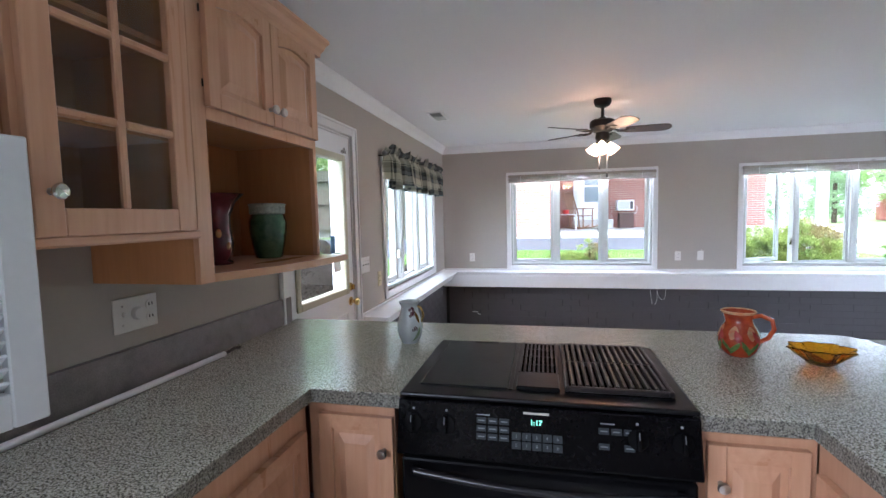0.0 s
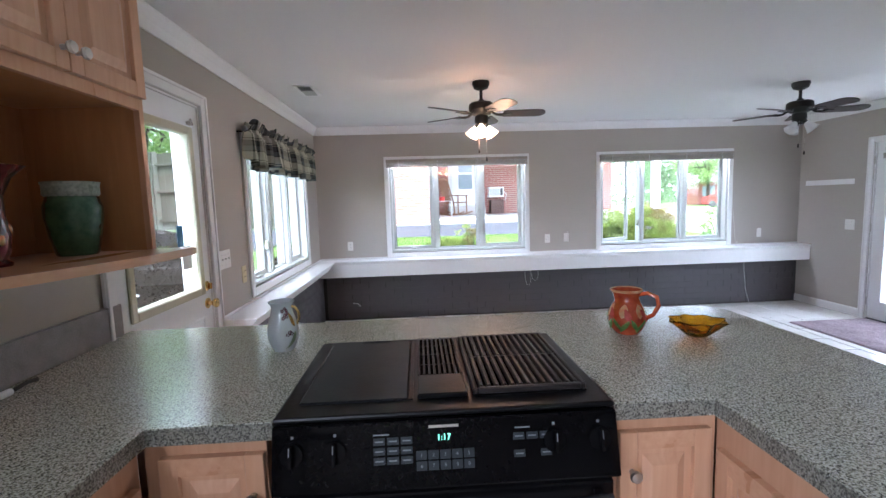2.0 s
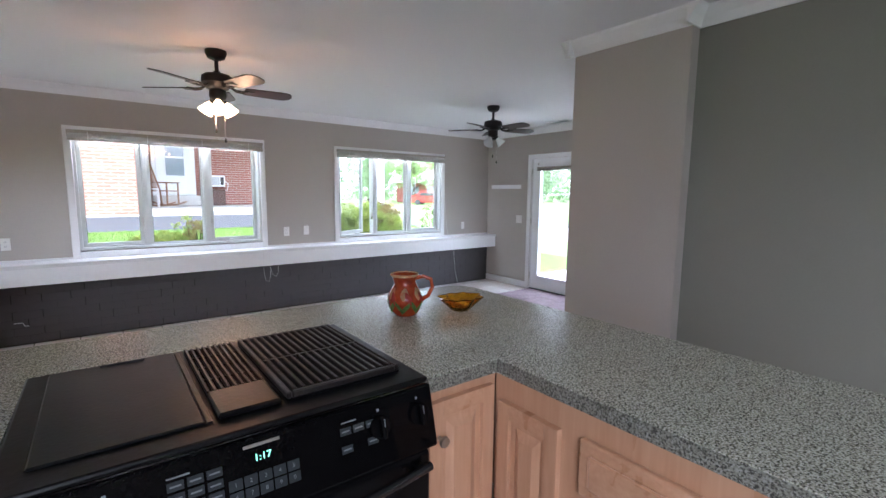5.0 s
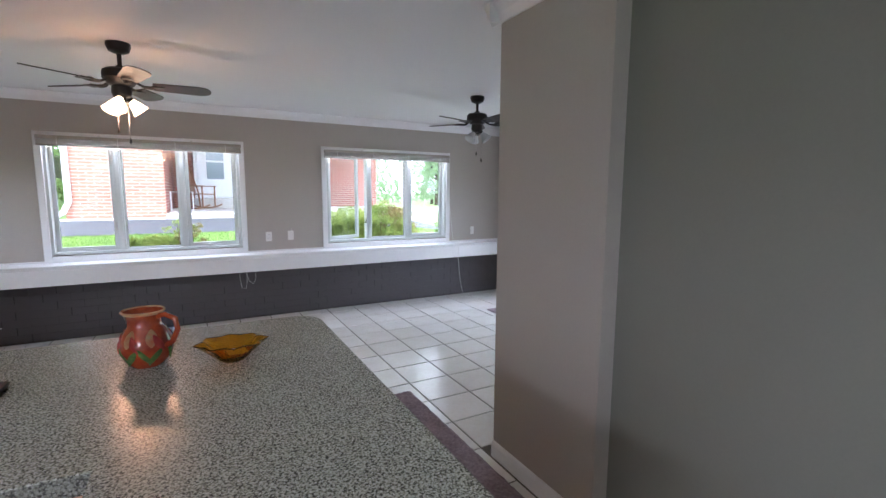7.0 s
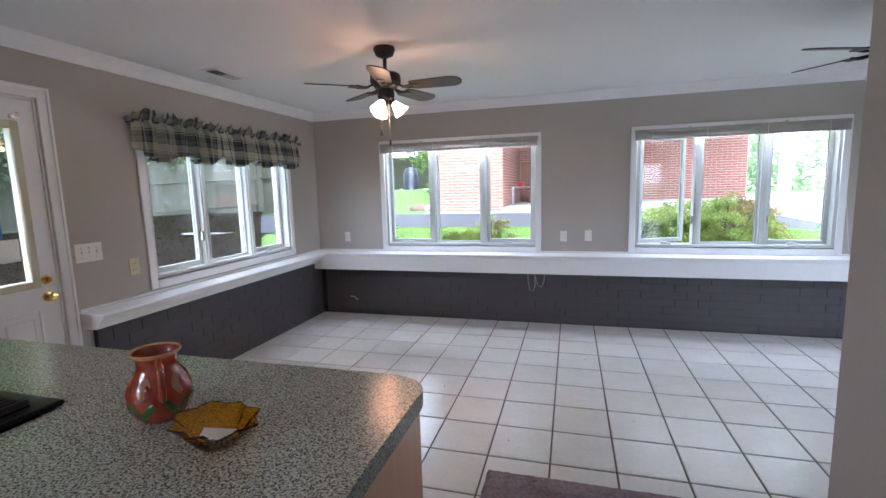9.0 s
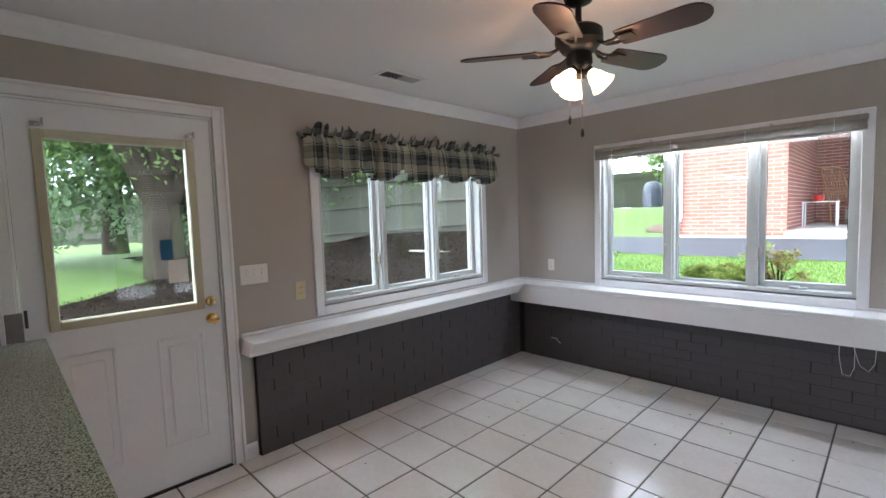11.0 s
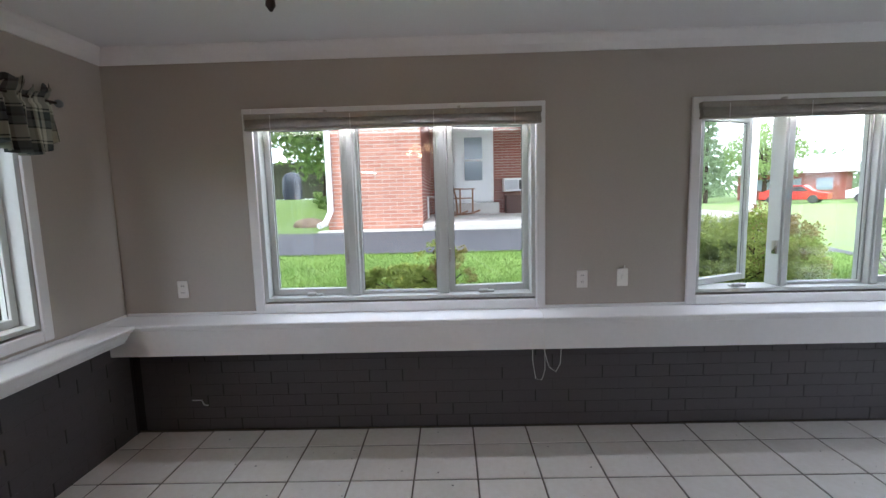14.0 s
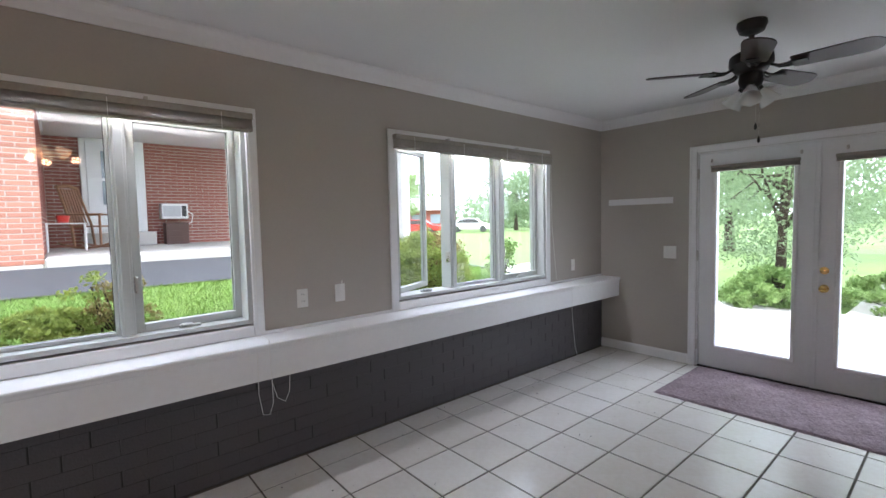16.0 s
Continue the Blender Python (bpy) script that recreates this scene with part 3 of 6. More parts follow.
bm = nb()
frame_bm(bm, g[0] - 0.02, g[1] + 0.02, g[2] - 0.02, g[3] + 0.02, xb, xb + 0.014, 0.042, "y", bev=0.005)
frame_bm(bm, g[0] + 0.001, g[1] - 0.001, g[2] + 0.001, g[3] - 0.001, xa, xb, 0.02, "y", bev=0)
part("glazing_trim", bm, CREAM, door, "cream glazing trim")
pn = part("pane", bx(-0.032, -0.027, g[0] + 0.019, g[1] - 0.019, g[2] + 0.019, g[3] - 0.019), PANE, door)
pn.visible_shadow = False
for a, b in ((u0 + 0.10, u0 + 0.325), (u1 - 0.325, u1 - 0.10)):
    bm = nb()
    frame_bm(bm, a, b, 0.23, 0.82, xb, xb + 0.007, 0.016, "y", bev=0.003)
    box(bm, xb, xb + 0.008, a + 0.045, b - 0.045, 0.275, 0.775, 0.007)
    part("raised_panel", bm, DOORW, door)
knob(door, (xb + 0.001, u1 - 0.055, 0.885), 1, BRASS)
part("deadbolt", lathe([(0.027, xb), (0.028, xb + 0.008), (0.02, xb + 0.012), (0.02, xb + 0.018), (0.0, xb + 0.019)], 20, at=(0, u1 - 0.055, 0.985), axis="x"), BRASS, door, smooth=True)
part("thumb_turn", bx(xb + 0.019, xb + 0.034, u1 - 0.06, u1 - 0.05, 0.967, 1.003, 0.003), BRASS, door)
for yy in (g[0] + 0.0, g[1] - 0.0):
    bm = nb()
    box(bm, xb, xb + 0.022, yy - 0.018, yy + 0.018, g[3] + 0.03, g[3] + 0.05, 0.002)
    box(bm, xb, xb + 0.012, yy + 0.02, yy + 0.028, g[3] + 0.035, g[3] + 0.07, 0.002)
    part("rod_bracket", bm, NICKEL, door)
part("strike_edge", bx(xb, xb + 0.002, u0 + 0.006, u0 + 0.018, 0.98, 1.06), SLOT, door)
part("threshold", bx(-T, 0.01, D1[0] + 0.013, D1[1] - 0.013, 0.0, 0.011, 0.002), BRONZE, door)
st = thing("window_sticker", (XW - 0.026, u1 - 0.225, 1.285), "blue and white rectangular sticker on the door glass", "sticker")
part("blue_area", bx(0, 0.0006, -0.05, 0.008, -0.055, 0.055), BLUEP, st)
part("white_area", bx(0, 0.0006, -0.02, 0.075, -0.18, -0.056), PAPER, st)

# ---------------- french doors ----------------
casing("door_casing_east", "y", XE, 1, D2[0], D2[1], D2[2], 0.058)
mid = (D2[0] + D2[1]) / 2
for k, (a, b) in enumerate(((mid + 0.003, D2[1] - 0.014), (D2[0] + 0.014, mid - 0.003))):
    d = thing("door_2" if k == 0 else "door_3", (XE, 0, 0), "white french door with one tall glass pane, closed" + (" and hinged beside the switch" if k == 0 else " and fitted with brass locks"), "door", kind="structure")
    g = (a + 0.13, b - 0.13, 0.20, 1.745)
    x0, x1 = 0.012, 0.056
    bm = nb()
    leaf_frame(bm, a, b, 0.014, D2[2] - 0.014, x0, x1, g)
    part("door_leaf", bm, DOORW, d)
    bm = nb()
    frame_bm(bm, g[0] - 0.018, g[1] + 0.018, g[2] - 0.018, g[3] + 0.018, x0 - 0.012, x0, 0.03, "y", bev=0.004)
    frame_bm(bm, g[0] + 0.001, g[1] - 0.001, g[2] + 0.001, g[3] - 0.001, x0, x1, 0.012, "y", bev=0)
    part("glazing_bead", bm, TRIM, d)
    pn = part("pane", bx(0.03, 0.035, g[0] + 0.011, g[1] - 0.011, g[2] + 0.011, g[3] - 0.011), PANE, d)
    pn.visible_shadow = False
    if k == 0:
        for z in (0.2, 1.0, 1.72):
            part("hinge", bx(-0.012, 0.0, b - 0.004, b + 0.012, z - 0.045, z + 0.045, 0.003), NICKEL, d)
        part("astragal", bx(0.0, 0.012, a - 0.02, a + 0.012, 0.014, D2[2] - 0.016, 0.003), DOORW, d)
    else:
        knob(d, (x0 - 0.001, b - 0.05, 0.79), -1, BRASS)
        part("deadbolt", lathe([(0.027, x0), (0.028, x0 - 0.008), (0.012, x0 - 0.012), (0.0, x0 - 0.016)], 20, at=(0, b - 0.05, 0.925), axis="x"), BRASS, d, smooth=True)
    for yy in (g[0] + 0.03, g[1] - 0.03):
        part("rod_bracket", bx(x0 - 0.015, x0, yy - 0.008 + (0.06 if yy > mid + 0.3 else -0.06) * (1 - k), yy + 0.008 + (0.06 if yy > mid + 0.3 else -0.06) * (1 - k), 1.81, 1.84, 0.003), NICKEL, d)
    bl = thing("door_blind", (XE - 0.015, (a + b) / 2, 1.755), "raised taupe mini blind above the french door glass", "blind", "door blinds")
    h = (g[1] - g[0]) / 2 + 0.03
    part("headrail", bx(-0.018, 0.013, -h, h, 0.0, 0.026, 0.003), BLIND, bl)
    for i in range(4):
        part("slat", bx(-0.02, 0.011, -h + 0.005, h - 0.005, -0.004 - i * 0.004, -0.0015 - i * 0.004), BLIND, bl)
    part("bottom_rail", bx(-0.019, 0.012, -h + 0.003, h - 0.003, -0.028, -0.0175, 0.002), BLIND, bl)
part("threshold_east", bx(XE + 0.0, XE + T, D2[0] + 0.013, D2[1] - 0.013, 0.0, 0.012, 0.002), BRONZE, kind="structure")


# ---------------- wall plates ----------------
def plate(name, at, normal, w, h, kind, label, material=PLASTIC):
    """at the wall face; normal one of +x, -x, -y; u runs along the wall."""
    t = thing(name, at, label, "outlet" if "outlet" in name else "switch" if "switch" in name else "plate", "wall plates")
    t.rotation_euler = (0, 0, {"-y": 0, "+x": math.pi / 2, "-x": -math.pi / 2}[normal])
    part("cover_plate", bx(-w / 2, w / 2, -0.006, -0.0005, -h / 2, h / 2, 0.002), material, t)
    if kind == "outlet":
        for z in (0.02, -0.02):
            part("socket", lathe([(0.0165, -0.006), (0.0165, -0.0085), (0.0, -0.009)], 16, at=(0, 0, z), axis="y"), material, t)
            for u in (-0.006, 0.006):
                part("slot", bx(u - 0.0012, u + 0.0012, -0.0105, -0.0085, z - 0.002, z + 0.007), SLOT, t)
    elif kind == "jack":
        part("jack", bx(-0.009, 0.009, -0.014, -0.006, -0.012, 0.012, 0.003), material, t)
    else:
        for u in kind:
            part("toggle", bx(u - 0.004, u + 0.004, -0.017, -0.006, -0.002, 0.011, 0.002), material, t)
            for z in (0.03, -0.03):
                part("screw", lathe([(0.003, -0.006), (0.003, -0.0072), (0, -0.0073)], 8, None, (u, 0, z), "y"), NICKEL, t)
    return t


sc = thing("paint_scuff", (-0.42, YN - 0.014, 0.17), "white scraped line on the dark painted brick", "scuff")
part("scrape", tube([(-0.06, 0, 0.03), (0.0, 0, 0.03), (0.012, 0, 0.0), (0.04, 0, -0.005)], 0.0035, 5), TRIM, sc)
plate("wall_outlet", (-0.478, YN, 0.912), "-y", 0.066, 0.108, "outlet", "white wall outlet in the corner above the ledge")
plate("wall_outlet", (1.968, YN, 0.922), "-y", 0.066, 0.108, "outlet", "white wall outlet between the two windows")
plate("phone_jack_plate", (2.21, YN, 0.927), "-y", 0.066, 0.108, "jack", "white phone jack plate with a hook")
plate("wall_outlet", (4.72, YN, 0.90), "-y", 0.06, 0.11, "jack", "small white wall plate near the east corner")
plate("light_switch", (XE, 5.435, 1.02), "-x", 0.116, 0.116, (-0.022, 0.022), "white double light switch by the french door")
plate("light_switch", (XW, 3.455, 1.105), "+x", 0.165, 0.116, (-0.046, 0, 0.046), "white triple light switch beside the back door")
plate("wall_outlet", (XW, 3.745, 0.966), "+x", 0.072, 0.116, "outlet", "almond wall outlet beside the window", ALMOND)
t = plate("dimmer_outlet_plate", (XW, 1.556, 1.160), "+x", 0.160, 0.108, (-0.05,), "white plate with switch, round dimmer and outlet above the counter")
part("dimmer_knob", lathe([(0.021, -0.006), (0.021, -0.014), (0.018, -0.022), (0.0, -0.023)], 20, at=(0, 0, 0), axis="y"), PLASTIC, t, smooth=True)
for z in (0.02, -0.02):
    part("socket", lathe([(0.0165, -0.006), (0.0165, -0.009), (0, -0.0095)], 14, None, (0.05, 0, z), "y"), PLASTIC, t)
    for u in (0.044, 0.056):
        part("slot", bx(u - 0.0012, u + 0.0012, -0.011, -0.009, z - 0.003, z + 0.006), SLOT, t)
part("hook", tube([(0.0, -0.006, 0.03), (0.004, -0.02, 0.045), (0.006, -0.022, 0.075)], 0.003, 6), PLASTIC, [o for o in bpy.data.objects if o.name.startswith("phone_jack")][0])
pt = thing("unpainted_strip", (XE - 0.0005, 5.73, 1.505), "white unpainted patch strip on the wall", "wall patch")
part("strip", bx(-0.002, 0, -0.32, 0.32, -0.03, 0.03, 0.0008), TRIM, pt)


# ---------------- ceiling vents ----------------
def vent(x, y, rz, label):
    v = thing("ceiling_vent", (x, y, ZC), label, "vent", "ceiling vents", rz=rz)
    bm = nb()
    for q in ((-0.075, -0.048, -0.172, 0.172), (0.048, 0.075, -0.172, 0.172), (-0.048, 0.048, -0.172, -0.145), (-0.048, 0.048, 0.145, 0.172)):
        box(bm, *q, -0.008, -0.001, 0.002)
    part("frame", bm, TRIM, v)
    part("backing", bx(-0.048, 0.048, -0.145, 0.145, -0.002, -0.001), SLOT, v)
    part("divider", bx(-0.048, 0.048, -0.004, 0.004, -0.009, -0.0025), SASH, v)
    for i in range(14):
        bm = nb()
        y0 = -0.141 + i * 0.0205
        lean = 0.014 if i > 6 else -0.010
        vs = [bm.verts.new(p) for p in ((-0.047, y0, -0.0025), (0.047, y0, -0.0025), (0.047, y0 + lean, -0.009), (-0.047, y0 + lean, -0.009))]
        vs2 = [bm.verts.new(v_.co + Vector((0, 0.001, 0.002))) for v_ in vs]
        bm.faces.new(vs), bm.faces.new(vs2[::-1])
        for j in range(4):
            bm.faces.new((vs[j], vs[(j + 1) % 4], vs2[(j + 1) % 4], vs2[j]))
        part("louver", bm, SASH, v)


vent(-0.475, 4.34, 0, "white slotted ceiling vent near the plaid valance")
vent(5.02, 4.57, 0, "white slotted ceiling vent near the french doors")

# ---------------- ceiling fans ----------------
def fan(x, y, phase, lit, label):
    f = thing("ceiling_fan", (x, y, ZC), label, "ceiling fan", "ceiling fans")
    part("canopy", lathe([(0.066, 0.0), (0.068, -0.018), (0.055, -0.05), (0.03, -0.062), (0.016, -0.066)], 28), BRONZE, f, smooth=True)
    part("downrod", lathe([(0.0125, -0.05), (0.0125, -0.17)], 12), BRONZE, f, smooth=True)

    def low(name, bm, *a, **k):
        bm.transform(Matrix.Translation((0, 0, 0.0)))
        return part(name, bm, *a, **k)

    low("motor_housing", lathe([(0.02, -0.135), (0.03, -0.15), (0.08, -0.158), (0.095, -0.17), (0.098, -0.19), (0.098, -0.215), (0.08, -0.235), (0.07, -0.25), (0.045, -0.258)], 36), BRONZE, f, smooth=True)
    low("switch_housing", lathe([(0.04, -0.25), (0.052, -0.262), (0.055, -0.30), (0.045, -0.325), (0.02, -0.34), (0.008, -0.35)], 28), BRONZE, f, smooth=True)
    for i in range(5):
        rot = Matrix.Rotation(radians(phase + 72 * i), 4, "Z")
        bm = tube([(0.085, 0, -0.232), (0.12, 0.012, -0.25), (0.155, 0.02, -0.252), (0.19, 0.03, -0.247)], 0.007, 6)
        tube([(0.085, 0, -0.232), (0.12, -0.012, -0.25), (0.155, -0.02, -0.252), (0.19, -0.03, -0.247)], 0.007, 6, bm)
        box(bm, 0.17, 0.235, -0.036, 0.036, -0.251, -0.246, 0.002)
        bm.transform(rot)
        low("blade_iron", bm, BRONZE, f)
        n = 14
        top = [(0.17, -0.05), (0.175, 0.05)]
        out = [(0.17, 0.05), (0.19, 0.055)] + [(0.19 + (0.43 - 0.19) * j / 4, 0.055 + 0.011 * j / 4) for j in range(1, 5)]
        arc = [(0.44 + 0.062 * math.sin(math.pi * j / 8), 0.064 * math.cos(math.pi * j / 8)) for j in range(9)]
        outl = out + arc + [(a, -b) for a, b in reversed(out)]
        bm = prism(outl, -0.003, 0.003)
        bmesh.ops.recalc_face_normals(bm, faces=bm.faces)
        bm.transform(rot @ Matrix.Translation((0, 0, -0.244)) @ Matrix.Rotation(radians(-12), 4, "X"))
        low("blade", bm, BLADE, f)
    low("light_fitter", lathe([(0.02, -0.335), (0.04, -0.34), (0.042, -0.352), (0.012, -0.362)], 24), BRONZE, f, smooth=True)
    for i in range(3):
        rot = Matrix.Rotation(radians(phase + 20 + 120 * i), 4, "Z") @ Matrix.Translation((0.028, 0, -0.318)) @ Matrix.Rotation(radians(140), 4, "Y") @ Matrix.Scale(0.88, 4)
        pr = [(0.021, 0.03), (0.026, 0.045), (0.038, 0.07), (0.045, 0.095), (0.058, 0.125), (0.055, 0.124), (0.042, 0.095), (0.034, 0.07), (0.02, 0.045)]
        bm = lathe(pr, 24, lump=lambda a, h: 1 + (0.05 * math.cos(8 * a) if h > 0.1 else 0))
        bm.transform(rot)
        low("lamp_shade", bm, BULB if lit else FROST, f, smooth=True)
        bm = lathe([(0.018, 0.0), (0.022, 0.01), (0.022, 0.032)], 16)
        bm.transform(rot)
        low("lamp_holder", bm, BRONZE, f, smooth=True)
    for sx, ln in ((0.025, 0.575), (-0.022, 0.515)):
        bm = tube([(sx, -0.03, -0.32), (sx * 1.2, -0.032, -0.42), (sx * 1.2, -0.032, -ln)], 0.0014, 5)
        low("pull_chain", bm, NICKEL, f)
        low("pull_fob", lathe([(0.002, -ln), (0.006, -ln - 0.012), (0.0075, -ln - 0.028), (0.002, -ln - 0.036)], 12, at=(sx * 1.2, -0.032, 0)), BRONZE, f, smooth=True)
    if lit:
        for i in range(3):
            a = radians(phase + 20 + 120 * i)
            l = new("fan_lamp", bpy.data.lights.new("fan_lamp", "POINT"))
            l.data.energy, l.data.color, l.data.shadow_soft_size = 0.68, (1.0, 0.5, 0.25), 0.03
            l.location = (x + 0.16 * math.cos(a), y + 0.16 * math.sin(a), ZC - 0.44)
            tagged(l, kind="structure")
    return f


fan(0.889, 4.175, -1, True, "dark bronze five-blade ceiling fan with three lit tulip shades")
fan(3.655, 4.375, 55, False, "dark bronze five-blade ceiling fan with three unlit frosted shades")


# ---------------- kitchen cabinets ----------------
def raised_door(name, parent, w, h, loc, rz=0, arch=0.0, glass=False, knob_at=None, hinge_side=None, label=""):
    """A door w wide, h high, its face towards local -y, lower left corner at loc."""
    e = new(name)
    e.parent = parent
    e.location, e.rotation_euler = loc, (0, 0, radians(rz))
    tagged(e, label)
    bm = nb()
    s = 0.055 if glass else 0.044
    if glass:
        frame_bm(bm, 0, w, 0, h, -0.02, 0, s, "x", 0.002)
        part("door_frame", bm, MAPLE, e)
        cols, rows = 2, 4
        for i in range(1, cols):
            u = s + (w - 2 * s) * i / cols
            part("muntin", bx(u - 0.009, u + 0.009, -0.019, -0.003, s - 0.002, h - s + 0.002, 0.004), MAPLE, e)
        for k in range(1, rows):
            z = s + (h - 2 * s) * k / rows
            for i in range(cols):
                a, b = s + (w - 2 * s) * i / cols, s + (w - 2 * s) * (i + 1) / cols
                part("muntin", bx(a + (0.0092 if i else -0.002), b - (0.0092 if i < cols - 1 else -0.002), -0.0185, -0.003, z - 0.009, z + 0.009, 0.004), MAPLEH, e)
        part("pane", bx(s - 0.004, w - s + 0.004, -0.0025, 0.0, s - 0.004, h - s + 0.004), CABGLASS, e)
    else:
        for a, b, c, d in ((0, s, 0, h), (w - s, w, 0, h)):
            box(bm, a, b, -0.02, 0, c, d, 0.0015)
        box(bm, s, w - s, -0.02, 0, 0, s, 0.0015)
        part("door_frame", bm, MAPLE, e)
        n = 14
        pts = [(s, h), (w - s, h)]
        low = [(s + (w - 2 * s) * (1 - j / n), h - s - arch * (1 - math.sin(math.pi * j / n))) for j in range(n + 1)]
        outl = pts + low
        bm = prism([(p[0], p[1]) for p in outl], 0, 0.02)
        bm.transform(Matrix.Rotation(math.pi / 2, 4, "X"))
        bmesh.ops.recalc_face_normals(bm, faces=bm.faces)
        part("top_rail", bm, MAPLEH, e)
        part("panel_back", bx(s - 0.005, w - s + 0.005, -0.008, -0.001, s - 0.005, h - s * 0.6), MAPLE, e)
        g = 0.018
        ins = [(s + g, s + g), (w - s - g, s + g)] + [(s + g + (w - 2 * s - 2 * g) * (1 - j / n), h - s - g - arch * (1 - math.sin(math.pi * j / n))) for j in range(n + 1)]
        cx, cz = w / 2, h / 2
        b1 = [(p[0], p[1]) for p in ins]
        b2 = [(cx + (p[0] - cx) * (1 - 0.03 / max(w / 2 - s, 0.03)), cz + (p[1] - cz) * (1 - 0.03 / (h / 2 - s))) for p in ins]
        bm = nb()
        r1 = [bm.verts.new((x, -0.008, z)) for x, z in b1]
        r2 = [bm.verts.new((x, -0.018, z)) for x, z in b2]
        for j in range(len(r1)):
            q = (j + 1) % len(r1)
            bm.faces.new((r1[j], r1[q], r2[q], r2[j]))
        bm.faces.new(r2)
        bmesh.ops.recalc_face_normals(bm, faces=bm.faces)
        part("raised_panel", bm, MAPLE, e)
    if knob_at:
        x, z = knob_at
        bm = lathe([(0.007, -0.02), (0.006, -0.032), (0.013, -0.038), (0.0155, -0.044), (0.013, -0.05), (0.0, -0.052)], 20, at=(x, 0, z), axis="y")
        part("cabinet_knob", bm, NICKEL, e, "round brushed nickel knob", smooth=True)
    return e


XF = -0.50
# wall cabinet with the mullioned glass door
c = thing("wall_cabinet", (XW, 0, 0), "light maple wall cabinet with a divided glass door", "cabinet")
ya, yb, za, zb = 1.0, 1.425, 1.405, 2.285
d = XF - XW
bm = nb()
box(bm, 0.001, 0.012, ya, yb, za, zb)
box(bm, 0.012, d, ya, ya + 0.018, za, zb)
box(bm, 0.012, d, yb - 0.018, yb, za, zb)
box(bm, 0.012, d, ya + 0.018, yb - 0.018, za, za + 0.018)
box(bm, 0.012, d, ya + 0.018, yb - 0.018, zb - 0.018, zb)
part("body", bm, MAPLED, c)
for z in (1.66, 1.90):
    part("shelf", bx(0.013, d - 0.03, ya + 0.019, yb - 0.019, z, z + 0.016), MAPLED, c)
bm = nb()
frame_bm(bm, ya, yb, za, zb, d, d + 0.02, 0.038, "y", 0.001, wb=0.045, wt=0.05)
part("face_frame", bm, MAPLE, c)
part("base_rail", bx(d + 0.001, d + 0.035, ya, yb, za - 0.002, za + 0.022, 0.005), MAPLEH, c)
raised_door("glass_door", c, 0.385, 0.85, (d + 0.021, ya + 0.012, za + 0.020), 90, glass=True, knob_at=(0.03, 0.085))

# cabinet next to it, to the south
c = thing("wall_cabinet", (XW, 0, 0), "light maple wall cabinet beside the louvred shutter", "cabinet")
part("body", bx(0.001, d, 0.35, 0.998, 1.405, 2.285), MAPLE, c)
raised_door("cabinet_door", c, 0.6, 0.83, (d + 0.001, 0.37, 1.433), 90, arch=0.05)

# open niche cabinet with two arched doors
c = thing("niche_cabinet", (XW, 0, 0), "light maple cabinet with two arched doors over an open display niche", "cabinet")
ya, yb, za, zb, zn = 1.427, 2.10, 1.275, 2.14, 1.745
bm = nb()
box(bm, 0.001, 0.012, ya + 0.02, yb - 0.02, za + 0.02, zb - 0.001)
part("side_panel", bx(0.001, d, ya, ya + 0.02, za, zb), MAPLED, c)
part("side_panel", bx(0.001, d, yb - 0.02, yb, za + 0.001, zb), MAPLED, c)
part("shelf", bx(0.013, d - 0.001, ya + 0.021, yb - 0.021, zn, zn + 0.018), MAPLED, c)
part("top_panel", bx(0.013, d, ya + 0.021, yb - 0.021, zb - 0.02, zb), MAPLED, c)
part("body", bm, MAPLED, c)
bm = nb()
for q in ((ya, ya + 0.055, za, zb), (yb - 0.022, yb, za + 0.025, zb), (ya + 0.055, yb - 0.022, zn - 0.012, zn + 0.03), (ya + 0.055, yb - 0.022, zb - 0.03, zb)):
    box(bm, d + 0.001, d + 0.019, *q, 0.001)
part("face_frame", bm, MAPLE, c)
outl = [(0.013, yb - 0.021), (0.013, ya + 0.021), (d - 0.0, ya + 0.021), (d + 0.02, ya + 0.058), (d + 0.06, ya + 0.16), (d + 0.10, ya + 0.30), (d + 0.125, ya + 0.45), (d + 0.13, yb - 0.06), (d + 0.13, yb + 0.03), (d + 0.0, yb + 0.03), (d + 0.0, yb - 0.021)]
part("display_shelf", prism(outl[::-1], za + 0.0, za + 0.024, bev=0.004), MAPLEH, c, "curved projecting maple shelf")
wd = (yb - ya - 0.055) / 2 - 0.006
raised_door("arched_door", c, wd, zb - zn - 0.05, (d + 0.02, ya + 0.05, zn + 0.022), 90, arch=0.018, knob_at=(wd - 0.022, 0.05))
raised_door("arched_door", c, wd, zb - zn - 0.05, (d + 0.02, ya + 0.054 + wd, zn + 0.022), 90, arch=0.018, knob_at=(0.022, 0.05))
pf = [(0, 2.11), (0.022, 2.11), (0.026, 2.125), (0.04, 2.135), (0.05, 2.15), (0.066, 2.158), (0.066, 2.17), (0, 2.17)]
bm = sweep(pf, (d + 0.019, ya, 0), (d + 0.019, yb + 0.030, 0), (1, 0, 0))
sweep([(u * 0.5, z) for u, z in pf], (0.001, yb + 0.001, 0), (d + 0.018, yb + 0.001, 0), (0, 1, 0), bm)
part("crown", bm, MAPLEH, c)
for z in (1.83, 2.03):
    part("hinge", lathe([(0.0025, z - 0.010), (0.0025, z + 0.010)], 8, at=(d + 0.022, ya + 0.046, 0)), BRONZE, c)

